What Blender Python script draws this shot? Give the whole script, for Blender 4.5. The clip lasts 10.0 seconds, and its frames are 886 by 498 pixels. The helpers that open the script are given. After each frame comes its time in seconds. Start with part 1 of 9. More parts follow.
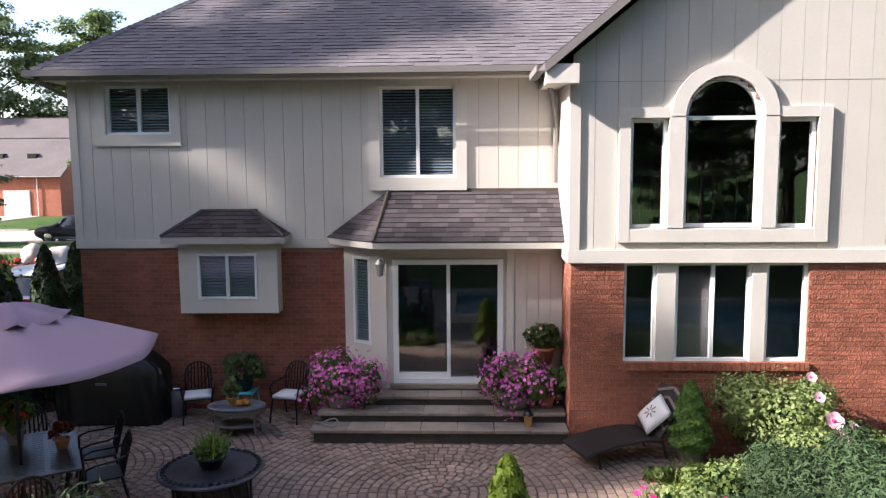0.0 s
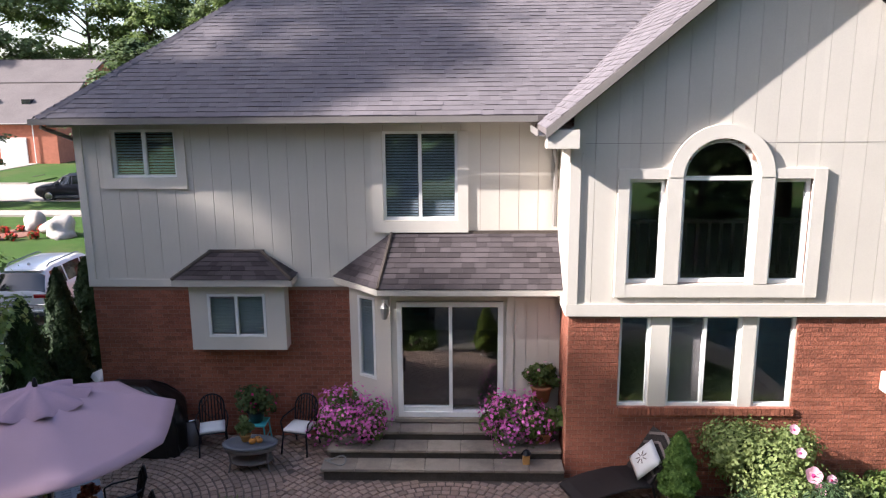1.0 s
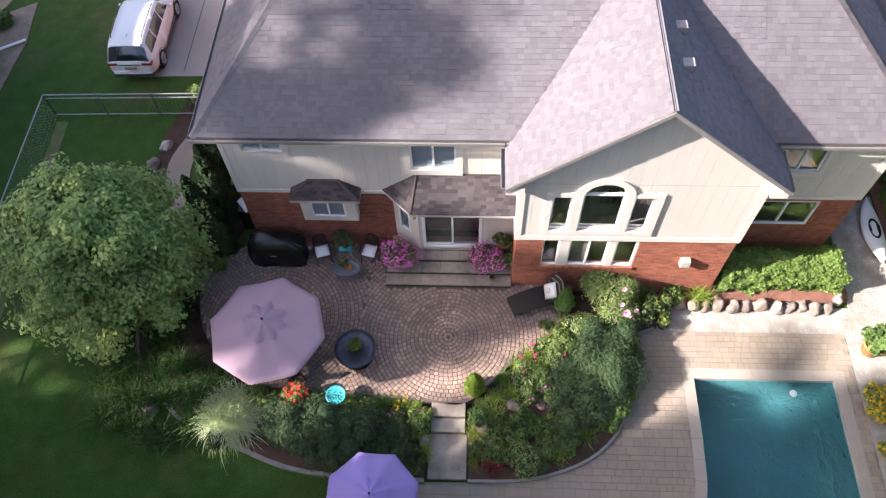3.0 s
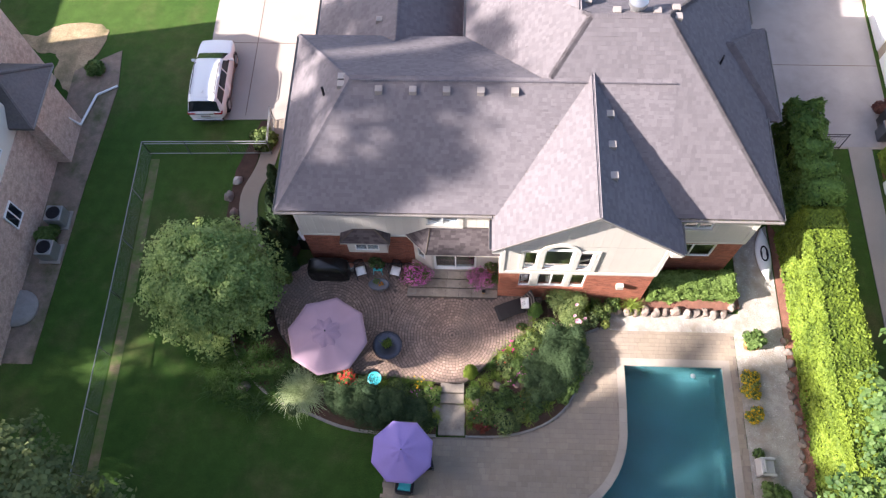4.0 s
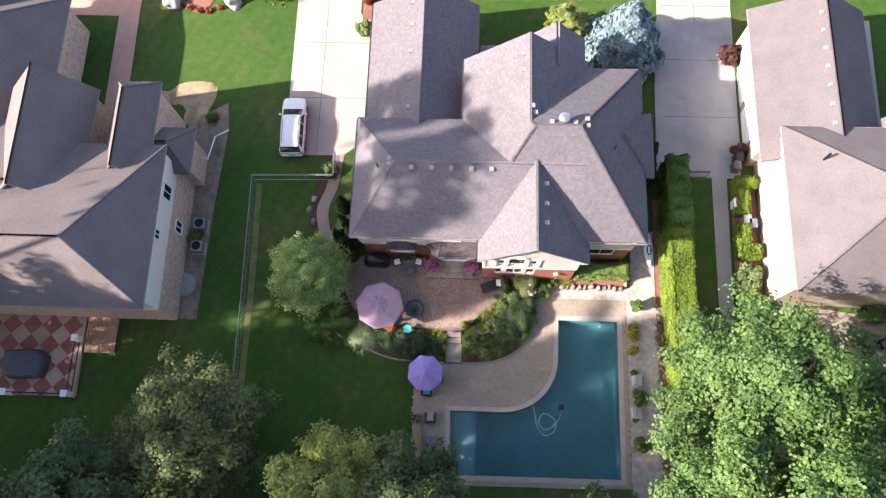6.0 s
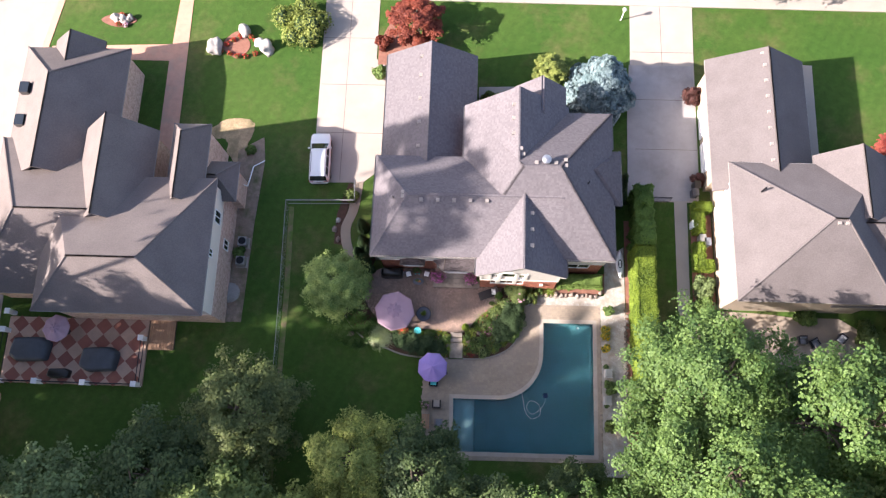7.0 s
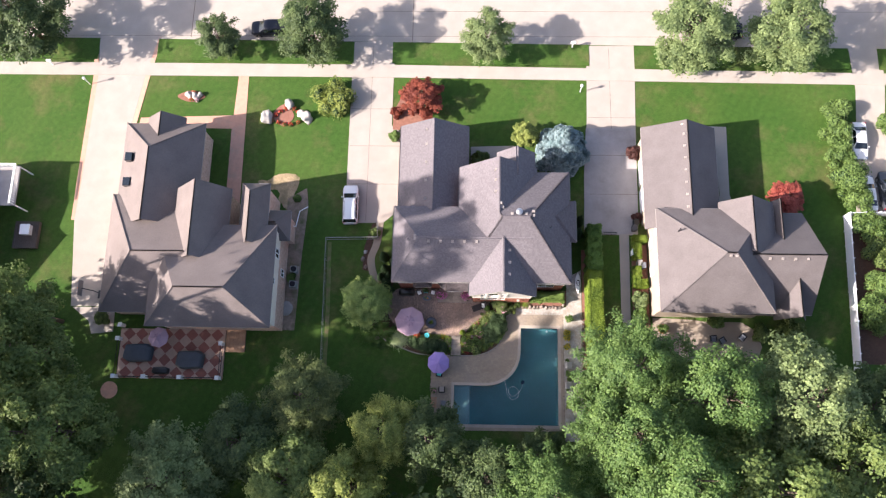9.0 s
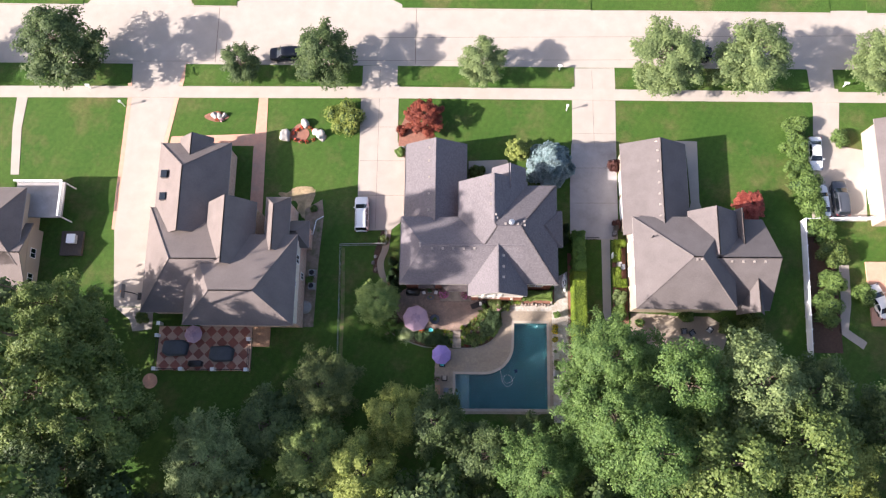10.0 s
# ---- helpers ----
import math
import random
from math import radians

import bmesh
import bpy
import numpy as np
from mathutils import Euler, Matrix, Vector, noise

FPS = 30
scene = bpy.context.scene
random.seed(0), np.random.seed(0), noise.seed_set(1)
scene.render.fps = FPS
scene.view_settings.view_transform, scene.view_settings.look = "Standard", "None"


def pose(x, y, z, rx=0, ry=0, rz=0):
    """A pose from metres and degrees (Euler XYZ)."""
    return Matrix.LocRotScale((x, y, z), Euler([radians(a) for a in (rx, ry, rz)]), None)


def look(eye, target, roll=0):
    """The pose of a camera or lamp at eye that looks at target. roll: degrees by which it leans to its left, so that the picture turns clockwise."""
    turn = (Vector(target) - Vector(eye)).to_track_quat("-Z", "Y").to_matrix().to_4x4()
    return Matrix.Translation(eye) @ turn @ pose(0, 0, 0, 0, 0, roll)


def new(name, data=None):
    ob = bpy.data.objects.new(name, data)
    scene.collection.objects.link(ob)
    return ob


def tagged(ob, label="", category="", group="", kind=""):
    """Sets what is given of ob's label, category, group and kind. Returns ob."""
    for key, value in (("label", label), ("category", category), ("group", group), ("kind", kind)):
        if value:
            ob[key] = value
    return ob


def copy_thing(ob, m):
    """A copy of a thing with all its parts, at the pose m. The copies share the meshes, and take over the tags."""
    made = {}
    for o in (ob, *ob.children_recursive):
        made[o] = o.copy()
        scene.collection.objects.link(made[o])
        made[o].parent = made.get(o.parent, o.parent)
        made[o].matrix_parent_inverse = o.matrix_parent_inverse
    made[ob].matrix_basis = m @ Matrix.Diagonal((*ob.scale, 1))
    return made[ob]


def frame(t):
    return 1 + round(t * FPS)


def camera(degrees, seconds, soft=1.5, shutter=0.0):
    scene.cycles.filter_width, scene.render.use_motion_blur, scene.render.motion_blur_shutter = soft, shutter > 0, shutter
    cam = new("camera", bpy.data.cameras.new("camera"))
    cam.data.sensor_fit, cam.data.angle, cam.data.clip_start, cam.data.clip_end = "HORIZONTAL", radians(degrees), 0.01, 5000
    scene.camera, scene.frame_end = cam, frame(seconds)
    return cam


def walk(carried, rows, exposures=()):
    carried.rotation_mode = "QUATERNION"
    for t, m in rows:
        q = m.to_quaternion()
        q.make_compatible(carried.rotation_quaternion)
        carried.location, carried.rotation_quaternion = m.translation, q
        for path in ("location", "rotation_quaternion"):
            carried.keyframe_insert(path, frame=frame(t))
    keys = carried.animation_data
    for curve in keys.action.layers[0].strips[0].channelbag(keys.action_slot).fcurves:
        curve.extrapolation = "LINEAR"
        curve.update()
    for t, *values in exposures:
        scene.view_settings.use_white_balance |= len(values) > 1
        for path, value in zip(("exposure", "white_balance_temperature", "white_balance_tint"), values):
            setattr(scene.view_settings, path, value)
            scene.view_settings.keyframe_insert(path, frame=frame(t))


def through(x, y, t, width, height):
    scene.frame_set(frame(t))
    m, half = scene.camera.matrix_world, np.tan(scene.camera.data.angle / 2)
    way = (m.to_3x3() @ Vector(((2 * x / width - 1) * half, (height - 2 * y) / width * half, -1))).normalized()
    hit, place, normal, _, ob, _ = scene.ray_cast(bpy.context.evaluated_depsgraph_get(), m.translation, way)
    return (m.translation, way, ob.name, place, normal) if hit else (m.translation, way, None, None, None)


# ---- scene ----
cam = camera(61.4, 10.0, 1.25)
SUN, SKY = 4.5, 0.116
EXPOSURES = [(0, 1.78, 6400, 17), (2.5, 1.96, 6450, 17), (4.0, 2.02, 6550, 18), (5.0, 2.00, 6600, 19), (7.5, 1.88, 6700, 19), (10, 1.66, 6700, 18)]
PATH = [
    (0, (0.067, -13.047, 4.844), (0.0, -11.061, 4.616), -0.4),
    (0.5, (-0.002, -13.054, 5.813), (-0.064, -11.082, 5.486), -0.4),
    (1, (0.023, -13.096, 6.912), (-0.041, -11.143, 6.488), -0.5),
    (1.5, (0.06, -13.175, 8.074), (-0.011, -11.284, 7.425), -0.5),
    (2, (0.021, -13.248, 11.518), (-0.047, -11.612, 10.369), -0.9),
    (2.5, (0.184, -13.27, 16.767), (0.108, -11.985, 15.236), -1.9),
    (3.8, (0.391, -13.312, 30.309), (0.316, -12.465, 28.498), -3.4),
    (4, (0.373, -13.515, 32.435), (0.3, -12.701, 30.61), -3.4),
    (4.5, (0.428, -13.787, 37.792), (0.355, -13.053, 35.932), -3.9),
    (5, (0.45, -14.177, 43.016), (0.38, -13.511, 41.131), -4.2),
    (5.5, (0.344, -14.537, 48.448), (0.285, -13.937, 46.541), -3.9),
    (7, (0.479, -15.451, 64.746), (0.414, -14.932, 62.815), -5.4),
    (7.5, (0.711, -15.892, 70.213), (0.64, -15.371, 68.284), -6.1),
    (8, (0.793, -16.306, 75.867), (0.723, -15.789, 73.936), -6.2),
    (8.5, (0.716, -16.606, 81.403), (0.652, -16.103, 79.468), -6.1),
    (9, (1.105, -16.619, 86.969), (1.036, -16.139, 85.029), -7.2),
    (9.5, (1.171, -16.852, 92.569), (1.102, -16.388, 90.625), -7.6),
    (10, (0.977, -16.781, 98.252), (0.914, -16.339, 96.302), -7.6),
]
walk(cam, [(t, look(eye, target, roll)) for t, eye, target, roll in PATH], EXPOSURES)

# ---- world and sun ----
world = bpy.data.worlds.new("sky")
scene.world = world
world.use_nodes = True
wn = world.node_tree.nodes
sky = wn.new("ShaderNodeTexSky")
sky.sky_type, sky.sun_disc = "NISHITA", False
sky.sun_elevation, sky.sun_rotation = radians(31.4), radians(254.2)
sky.dust_density, sky.air_density = 2.0, 0.9
wn["Background"].inputs["Strength"].default_value = SKY
world.node_tree.links.new(sky.outputs[0], wn["Background"].inputs["Color"])
sun = new("sun", bpy.data.lights.new("sun", "SUN"))
sun.data.energy, sun.data.angle, sun.data.color = SUN, radians(0.6), (1.0, 0.955, 0.89)
sun.matrix_world = look((-107, -30.4, 68), (0, 0, 0))


# ---- materials ----
def material(name, base, rough=0.85, var=0.22, scale=1.5, fine=30.0, bump=0.25, metal=0.0, island=0.0, spread=0.0, stain=None, stain_at=0.62, spec=0.4, dist=0.01, sheen=0.0):
    """Base colour varied at two scales, with relief; island and spread vary it from piece to piece."""
    m = bpy.data.materials.new(name)
    m.use_nodes = True
    nt, b = m.node_tree, m.node_tree.nodes["Principled BSDF"]
    def node(kind, **kw):
        n = nt.nodes.new(kind)
        for k, v in kw.items():
            n.inputs[k].default_value = v
        return n
    geo = nt.nodes.new("ShaderNodeNewGeometry")
    big = node("ShaderNodeTexNoise", Scale=scale, Detail=4.0, Roughness=0.6)
    small = node("ShaderNodeTexNoise", Scale=fine, Detail=3.0)
    for n in (big, small):
        nt.links.new(geo.outputs["Position"], n.inputs["Vector"])
    add = node("ShaderNodeMath")
    add.operation = "ADD"
    nt.links.new(big.outputs["Fac"], add.inputs[0])
    nt.links.new(small.outputs["Fac"], add.inputs[1])
    value = add.outputs[0]
    ramp = node("ShaderNodeMapRange")
    ramp.inputs["From Min"].default_value, ramp.inputs["From Max"].default_value = 0.6, 1.4
    ramp.inputs["To Min"].default_value, ramp.inputs["To Max"].default_value = 1 - var, 1 + var
    nt.links.new(value, ramp.inputs["Value"])
    value = ramp.outputs[0]
    for amount, source in ((island, geo.outputs["Random Per Island"]), (spread, None)):
        if not amount:
            continue
        if source is None:
            source = nt.nodes.new("ShaderNodeObjectInfo").outputs["Random"]
        r = node("ShaderNodeMapRange")
        r.inputs["To Min"].default_value, r.inputs["To Max"].default_value = 1 - amount, 1 + amount
        nt.links.new(source, r.inputs["Value"])
        mul = node("ShaderNodeMath")
        mul.operation = "MULTIPLY"
        nt.links.new(value, mul.inputs[0])
        nt.links.new(r.outputs[0], mul.inputs[1])
        value = mul.outputs[0]
    colour = node("ShaderNodeMix")
    colour.data_type = "RGBA"
    colour.inputs[0].default_value = 1.0
    colour.blend_type = "MULTIPLY"
    colour.inputs[6].default_value = (*base, 1)
    nt.links.new(value, colour.inputs[7])
    out = colour.outputs[2]
    if stain:
        spots = node("ShaderNodeTexNoise", Scale=scale * 0.45, Detail=5.0, Roughness=0.65)
        nt.links.new(geo.outputs["Position"], spots.inputs["Vector"])
        mask = node("ShaderNodeMapRange")
        mask.inputs["From Min"].default_value, mask.inputs["From Max"].default_value = stain_at - 0.12, stain_at + 0.12
        nt.links.new(spots.outputs["Fac"], mask.inputs["Value"])
        mix = node("ShaderNodeMix")
        mix.data_type = "RGBA"
        mix.inputs[7].default_value = (*stain, 1)
        nt.links.new(mask.outputs[0], mix.inputs[0])
        nt.links.new(out, mix.inputs[6])
        out = mix.outputs[2]
    nt.links.new(out, b.inputs["Base Color"])
    b.inputs["Roughness"].default_value, b.inputs["Metallic"].default_value = rough, metal
    b.inputs["Specular IOR Level"].default_value = spec
    b.inputs["Sheen Weight"].default_value = sheen
    if bump:
        bp = node("ShaderNodeBump", Strength=bump, Distance=dist)
        nt.links.new(small.outputs["Fac"], bp.inputs["Height"])
        nt.links.new(bp.outputs[0], b.inputs["Normal"])
    return m


def leafy(name, base, other, rough=0.6, through=0.35):
    """Leaves: two greens mixed leaf by leaf, some light passing through."""
    m = bpy.data.materials.new(name)
    m.use_nodes = True
    nt, b = m.node_tree, m.node_tree.nodes["Principled BSDF"]
    geo = nt.nodes.new("ShaderNodeNewGeometry")
    noise_node = nt.nodes.new("ShaderNodeTexNoise")
    noise_node.inputs["Scale"].default_value = 0.7
    nt.links.new(geo.outputs["Position"], noise_node.inputs["Vector"])
    add = nt.nodes.new("ShaderNodeMath")
    add.operation = "MULTIPLY_ADD"
    add.inputs[1].default_value = 0.34
    nt.links.new(geo.outputs["Random Per Island"], add.inputs[0])
    nt.links.new(noise_node.outputs["Fac"], add.inputs[2])
    ramp = nt.nodes.new("ShaderNodeMapRange")
    ramp.inputs["From Min"].default_value, ramp.inputs["From Max"].default_value = 0.38, 0.92
    nt.links.new(add.outputs[0], ramp.inputs["Value"])
    mix = nt.nodes.new("ShaderNodeMix")
    mix.data_type = "RGBA"
    mix.inputs[6].default_value, mix.inputs[7].default_value = (*base, 1), (*other, 1)
    nt.links.new(ramp.outputs[0], mix.inputs[0])
    nt.links.new(mix.outputs[2], b.inputs["Base Color"])
    b.inputs["Roughness"].default_value = rough
    b.inputs["Specular IOR Level"].default_value = 0.3
    tr = nt.nodes.new("ShaderNodeBsdfTranslucent")
    nt.links.new(mix.outputs[2], tr.inputs["Color"])
    mixs = nt.nodes.new("ShaderNodeMixShader")
    mixs.inputs[0].default_value = through
    nt.links.new(b.outputs[0], mixs.inputs[1])
    nt.links.new(tr.outputs[0], mixs.inputs[2])
    nt.links.new(mixs.outputs[0], nt.nodes["Material Output"].inputs["Surface"])
    return m


def glass_material(name, tint):
    m = bpy.data.materials.new(name)
    m.use_nodes = True
    nt = m.node_tree
    nt.nodes.remove(nt.nodes["Principled BSDF"])
    clear = nt.nodes.new("ShaderNodeBsdfTransparent")
    clear.inputs[0].default_value = (*tint, 1)
    gloss = nt.nodes.new("ShaderNodeBsdfGlossy")
    gloss.inputs["Roughness"].default_value = 0.02
    fres = nt.nodes.new("ShaderNodeLayerWeight")
    fres.inputs["Blend"].default_value = 0.5
    steep = nt.nodes.new("ShaderNodeMath")
    steep.operation = "POWER"
    steep.inputs[1].default_value = 3.0
    nt.links.new(fres.outputs["Facing"], steep.inputs[0])
    share = nt.nodes.new("ShaderNodeMapRange")
    share.inputs["To Min"].default_value, share.inputs["To Max"].default_value = 0.13, 0.85
    nt.links.new(steep.outputs[0], share.inputs["Value"])
    mixs = nt.nodes.new("ShaderNodeMixShader")
    nt.links.new(share.outputs[0], mixs.inputs[0])
    nt.links.new(clear.outputs[0], mixs.inputs[1])
    nt.links.new(gloss.outputs[0], mixs.inputs[2])
    nt.links.new(mixs.outputs[0], nt.nodes["Material Output"].inputs["Surface"])
    return m


def water_material():
    m = bpy.data.materials.new("pool water")
    m.use_nodes = True
    nt, b = m.node_tree, m.node_tree.nodes["Principled BSDF"]
    b.inputs["Base Color"].default_value = (0.50, 0.75, 0.77, 1)
    b.inputs["Roughness"].default_value = 0.03
    b.inputs["IOR"].default_value = 1.33
    b.inputs["Transmission Weight"].default_value = 1.0
    geo = nt.nodes.new("ShaderNodeNewGeometry")
    n = nt.nodes.new("ShaderNodeTexNoise")
    n.inputs["Scale"].default_value, n.inputs["Detail"].default_value = 4.5, 3.0
    nt.links.new(geo.outputs["Position"], n.inputs["Vector"])
    bp = nt.nodes.new("ShaderNodeBump")
    bp.inputs["Strength"].default_value, bp.inputs["Distance"].default_value = 1.0, 0.16
    nt.links.new(n.outputs["Fac"], bp.inputs["Height"])
    nt.links.new(bp.outputs[0], b.inputs["Normal"])
    return m


def grass_material():
    """Mown lawn: blades, mowing stripes, darker lush and paler dry patches."""
    m = bpy.data.materials.new("lawn grass")
    m.use_nodes = True
    nt, b = m.node_tree, m.node_tree.nodes["Principled BSDF"]
    geo = nt.nodes.new("ShaderNodeNewGeometry")
    def tex(scale, detail, rough=0.6):
        n = nt.nodes.new("ShaderNodeTexNoise")
        n.inputs["Scale"].default_value, n.inputs["Detail"].default_value, n.inputs["Roughness"].default_value = scale, detail, rough
        nt.links.new(geo.outputs["Position"], n.inputs["Vector"])
        return n.outputs["Fac"]
    def ranged(value, lo, hi, to0, to1):
        r = nt.nodes.new("ShaderNodeMapRange")
        for k, v in zip(("From Min", "From Max", "To Min", "To Max"), (lo, hi, to0, to1)):
            r.inputs[k].default_value = v
        nt.links.new(value, r.inputs["Value"])
        return r.outputs[0]
    def times(a, c):
        n = nt.nodes.new("ShaderNodeMath")
        n.operation = "MULTIPLY"
        nt.links.new(a, n.inputs[0])
        nt.links.new(c, n.inputs[1])
        return n.outputs[0]
    def blend(fac, a, colour):
        n = nt.nodes.new("ShaderNodeMix")
        n.data_type = "RGBA"
        nt.links.new(fac, n.inputs[0])
        if isinstance(a, tuple):
            n.inputs[6].default_value = (*a, 1)
        else:
            nt.links.new(a, n.inputs[6])
        n.inputs[7].default_value = (*colour, 1)
        return n.outputs[2]
    wave = nt.nodes.new("ShaderNodeTexWave")
    wave.inputs["Scale"].default_value, wave.inputs["Distortion"].default_value, wave.inputs["Detail Scale"].default_value = 0.28, 0.9, 0.5
    turn = nt.nodes.new("ShaderNodeMapping")
    turn.inputs["Rotation"].default_value = (0, 0, radians(28))
    nt.links.new(geo.outputs["Position"], turn.inputs["Vector"])
    nt.links.new(turn.outputs[0], wave.inputs["Vector"])
    fine = tex(26.0, 3.0)
    value = times(ranged(fine, 0.3, 0.7, 0.62, 1.38), ranged(tex(1.7, 5.0, 0.7), 0.3, 0.7, 0.80, 1.20))
    value = times(value, ranged(wave.outputs["Fac"], 0.0, 1.0, 0.965, 1.035))
    colour = blend(ranged(tex(0.11, 4.0), 0.40, 0.62, 0.0, 1.0), (0.034, 0.080, 0.013), (0.048, 0.092, 0.017))
    colour = blend(ranged(tex(0.16, 6.0, 0.7), 0.50, 0.70, 0.0, 0.8), colour, (0.110, 0.098, 0.040))
    colour = blend(ranged(tex(0.9, 6.0, 0.75), 0.62, 0.78, 0.0, 0.55), colour, (0.095, 0.112, 0.032))
    mul = nt.nodes.new("ShaderNodeMix")
    mul.data_type, mul.blend_type = "RGBA", "MULTIPLY"
    mul.inputs[0].default_value = 1.0
    nt.links.new(colour, mul.inputs[6])
    nt.links.new(value, mul.inputs[7])
    nt.links.new(mul.outputs[2], b.inputs["Base Color"])
    b.inputs["Roughness"].default_value, b.inputs["Specular IOR Level"].default_value = 0.9, 0.15
    bp = nt.nodes.new("ShaderNodeBump")
    bp.inputs["Strength"].default_value, bp.inputs["Distance"].default_value = 0.9, 0.04
    nt.links.new(fine, bp.inputs["Height"])
    nt.links.new(bp.outputs[0], b.inputs["Normal"])
    return m


GRASS = grass_material()
CONCRETE = material("pale concrete", (0.315, 0.278, 0.24), 0.9, 0.14, 0.5, 40.0, 0.15, island=0.05, stain=(0.29, 0.26, 0.225), stain_at=0.66)
# Greyer concrete: the shade on the east drive, also the balcony deck.
SHADE_DECK_GREY = material("grey for shaded drive and balcony deck", (0.275, 0.255, 0.25), 0.9, 0.22, 0.6, 60.0, 0.2, island=0.06, stain=(0.20, 0.185, 0.182), stain_at=0.62)
SHINGLE = material("grey brown shingle", (0.128, 0.114, 0.120), 0.95, 0.11, 0.35, 90.0, 0.4, island=0.11, spread=0.13, spec=0.15)
BAYSHINGLE = material("dark brown shingle", (0.064, 0.054, 0.057), 0.95, 0.15, 0.8, 90.0, 0.4, spread=0.34, spec=0.15)
ROOFED = material("weathered shingle roof", (0.122, 0.106, 0.104), 0.95, 0.2, 0.5, 9.0, 0.5, spec=0.15, dist=0.03)
ROOF_WEST = material("dark shingle roof", (0.150, 0.126, 0.118), 0.95, 0.2, 0.5, 9.0, 0.5, spec=0.15, dist=0.03)
SIDING = material("greige siding", (0.56, 0.52, 0.46), 0.75, 0.06, 1.2, 70.0, 0.15, spread=0.03)
TRIM = material("greige trim", (0.60, 0.56, 0.50), 0.7, 0.06, 1.5, 60.0, 0.1)
WHITE = material("white paint", (0.78, 0.78, 0.76), 0.5, 0.05, 2.0, 50.0, 0.06)
BRICK = material("red brick", (0.335, 0.115, 0.070), 0.9, 0.30, 3.0, 38.0, 1.0, island=0.22, spread=0.22, dist=0.02)
MORTAR = material("mortar", (0.33, 0.185, 0.14), 0.95, 0.15, 4.0, 80.0, 0.3)
BRICK_PALE = material("buff pink brick", (0.60, 0.44, 0.355), 0.9, 0.3, 6.0, 14.0, 0.5, island=0.1, stain=(0.38, 0.26, 0.2), stain_at=0.58)
CREAMWALL = material("pale cream siding", (0.74, 0.68, 0.58), 0.8, 0.05, 1.0, 50.0, 0.1)
STUCCO = material("cream siding", (0.37, 0.30, 0.23), 0.8, 0.05, 1.0, 50.0, 0.1)
GLASS = glass_material("window glass", (0.80, 0.84, 0.84))
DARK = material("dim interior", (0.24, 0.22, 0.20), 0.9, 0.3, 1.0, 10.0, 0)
BLIND = material("blind slats", (0.66, 0.72, 0.80), 0.6, 0.05, 3.0, 30.0, 0)
PLASTIC = material("weathered white plastic", (0.46, 0.44, 0.42), 0.55, 0.12, 3.0, 40.0, 0.05)
TARP = material("grey blue tarpaulin", (0.05, 0.06, 0.072), 0.55, 0.25, 1.5, 30.0, 0.3)
SHADE = material("mauve grey fabric", (0.30, 0.25, 0.26), 0.9, 0.06, 3.0, 120.0, 0.1)
PAVER = material("tumbled paver", (0.29, 0.20, 0.155), 0.9, 0.22, 1.3, 55.0, 0.45, island=0.22, spread=0.22, stain=(0.20, 0.15, 0.125), stain_at=0.58)
JOINT = material("joint sand", (0.135, 0.10, 0.08), 0.95, 0.2, 4.0, 80.0, 0.3)
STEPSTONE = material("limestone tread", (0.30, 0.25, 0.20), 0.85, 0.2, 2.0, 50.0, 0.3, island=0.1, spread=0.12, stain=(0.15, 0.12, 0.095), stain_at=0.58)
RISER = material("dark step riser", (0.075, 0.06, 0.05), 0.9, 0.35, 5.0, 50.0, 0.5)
DECK = material("pool deck paver", (0.278, 0.226, 0.172), 0.9, 0.16, 0.8, 50.0, 0.3, island=0.09, spread=0.09, stain=(0.25, 0.21, 0.175), stain_at=0.58)
DECKJOINT = material("deck joint sand", (0.235, 0.19, 0.155), 0.95, 0.2, 4.0, 80.0, 0.3)
COPING = material("pool coping", (0.36, 0.31, 0.26), 0.85, 0.1, 1.4, 50.0, 0.2, island=0.06, spread=0.06)
POOLWALL = material("pool plaster", (0.13, 0.285, 0.31), 0.8, 0.25, 0.8, 12.0, 0.1)
LEDGE = material("ledge plaster", (0.38, 0.44, 0.46), 0.8, 0.12, 0.8, 12.0, 0.1)
WATER = water_material()
MULCH = material("bark mulch", (0.075, 0.042, 0.028), 0.95, 0.4, 3.0, 50.0, 0.9, dist=0.03)
BROWNMULCH = material("brown mulch", (0.24, 0.175, 0.13), 0.95, 0.4, 2.0, 40.0, 0.9, stain=(0.09, 0.10, 0.04), stain_at=0.6, dist=0.03)
REDMULCH = material("red mulch", (0.22, 0.10, 0.07), 0.95, 0.35, 3.0, 50.0, 0.9, dist=0.03)
STRAW = material("pale straw and soil", (0.34, 0.25, 0.15), 0.95, 0.45, 1.0, 20.0, 0.8, stain=(0.10, 0.09, 0.04), stain_at=0.54, dist=0.03)
GRAVEL = material("pale gravel", (0.42, 0.39, 0.35), 0.95, 0.35, 3.0, 45.0, 0.9, island=0.3, stain=(0.30, 0.25, 0.20), stain_at=0.56, dist=0.03)
STONE = material("fieldstone", (0.185, 0.155, 0.135), 0.9, 0.4, 2.6, 30.0, 0.8, island=0.15, spread=0.4, stain=(0.27, 0.18, 0.14), stain_at=0.55)
WHITESTONE = material("white boulder", (0.36, 0.33, 0.30), 0.9, 0.3, 2.0, 30.0, 0.6, spread=0.1)
BARK = material("tree bark", (0.10, 0.075, 0.055), 0.95, 0.3, 6.0, 40.0, 0.9, dist=0.03)
FENCEGREY = material("grey fence paint", (0.11, 0.11, 0.105), 0.5, 0.1, 5.0, 50.0, 0.05, metal=0.3)
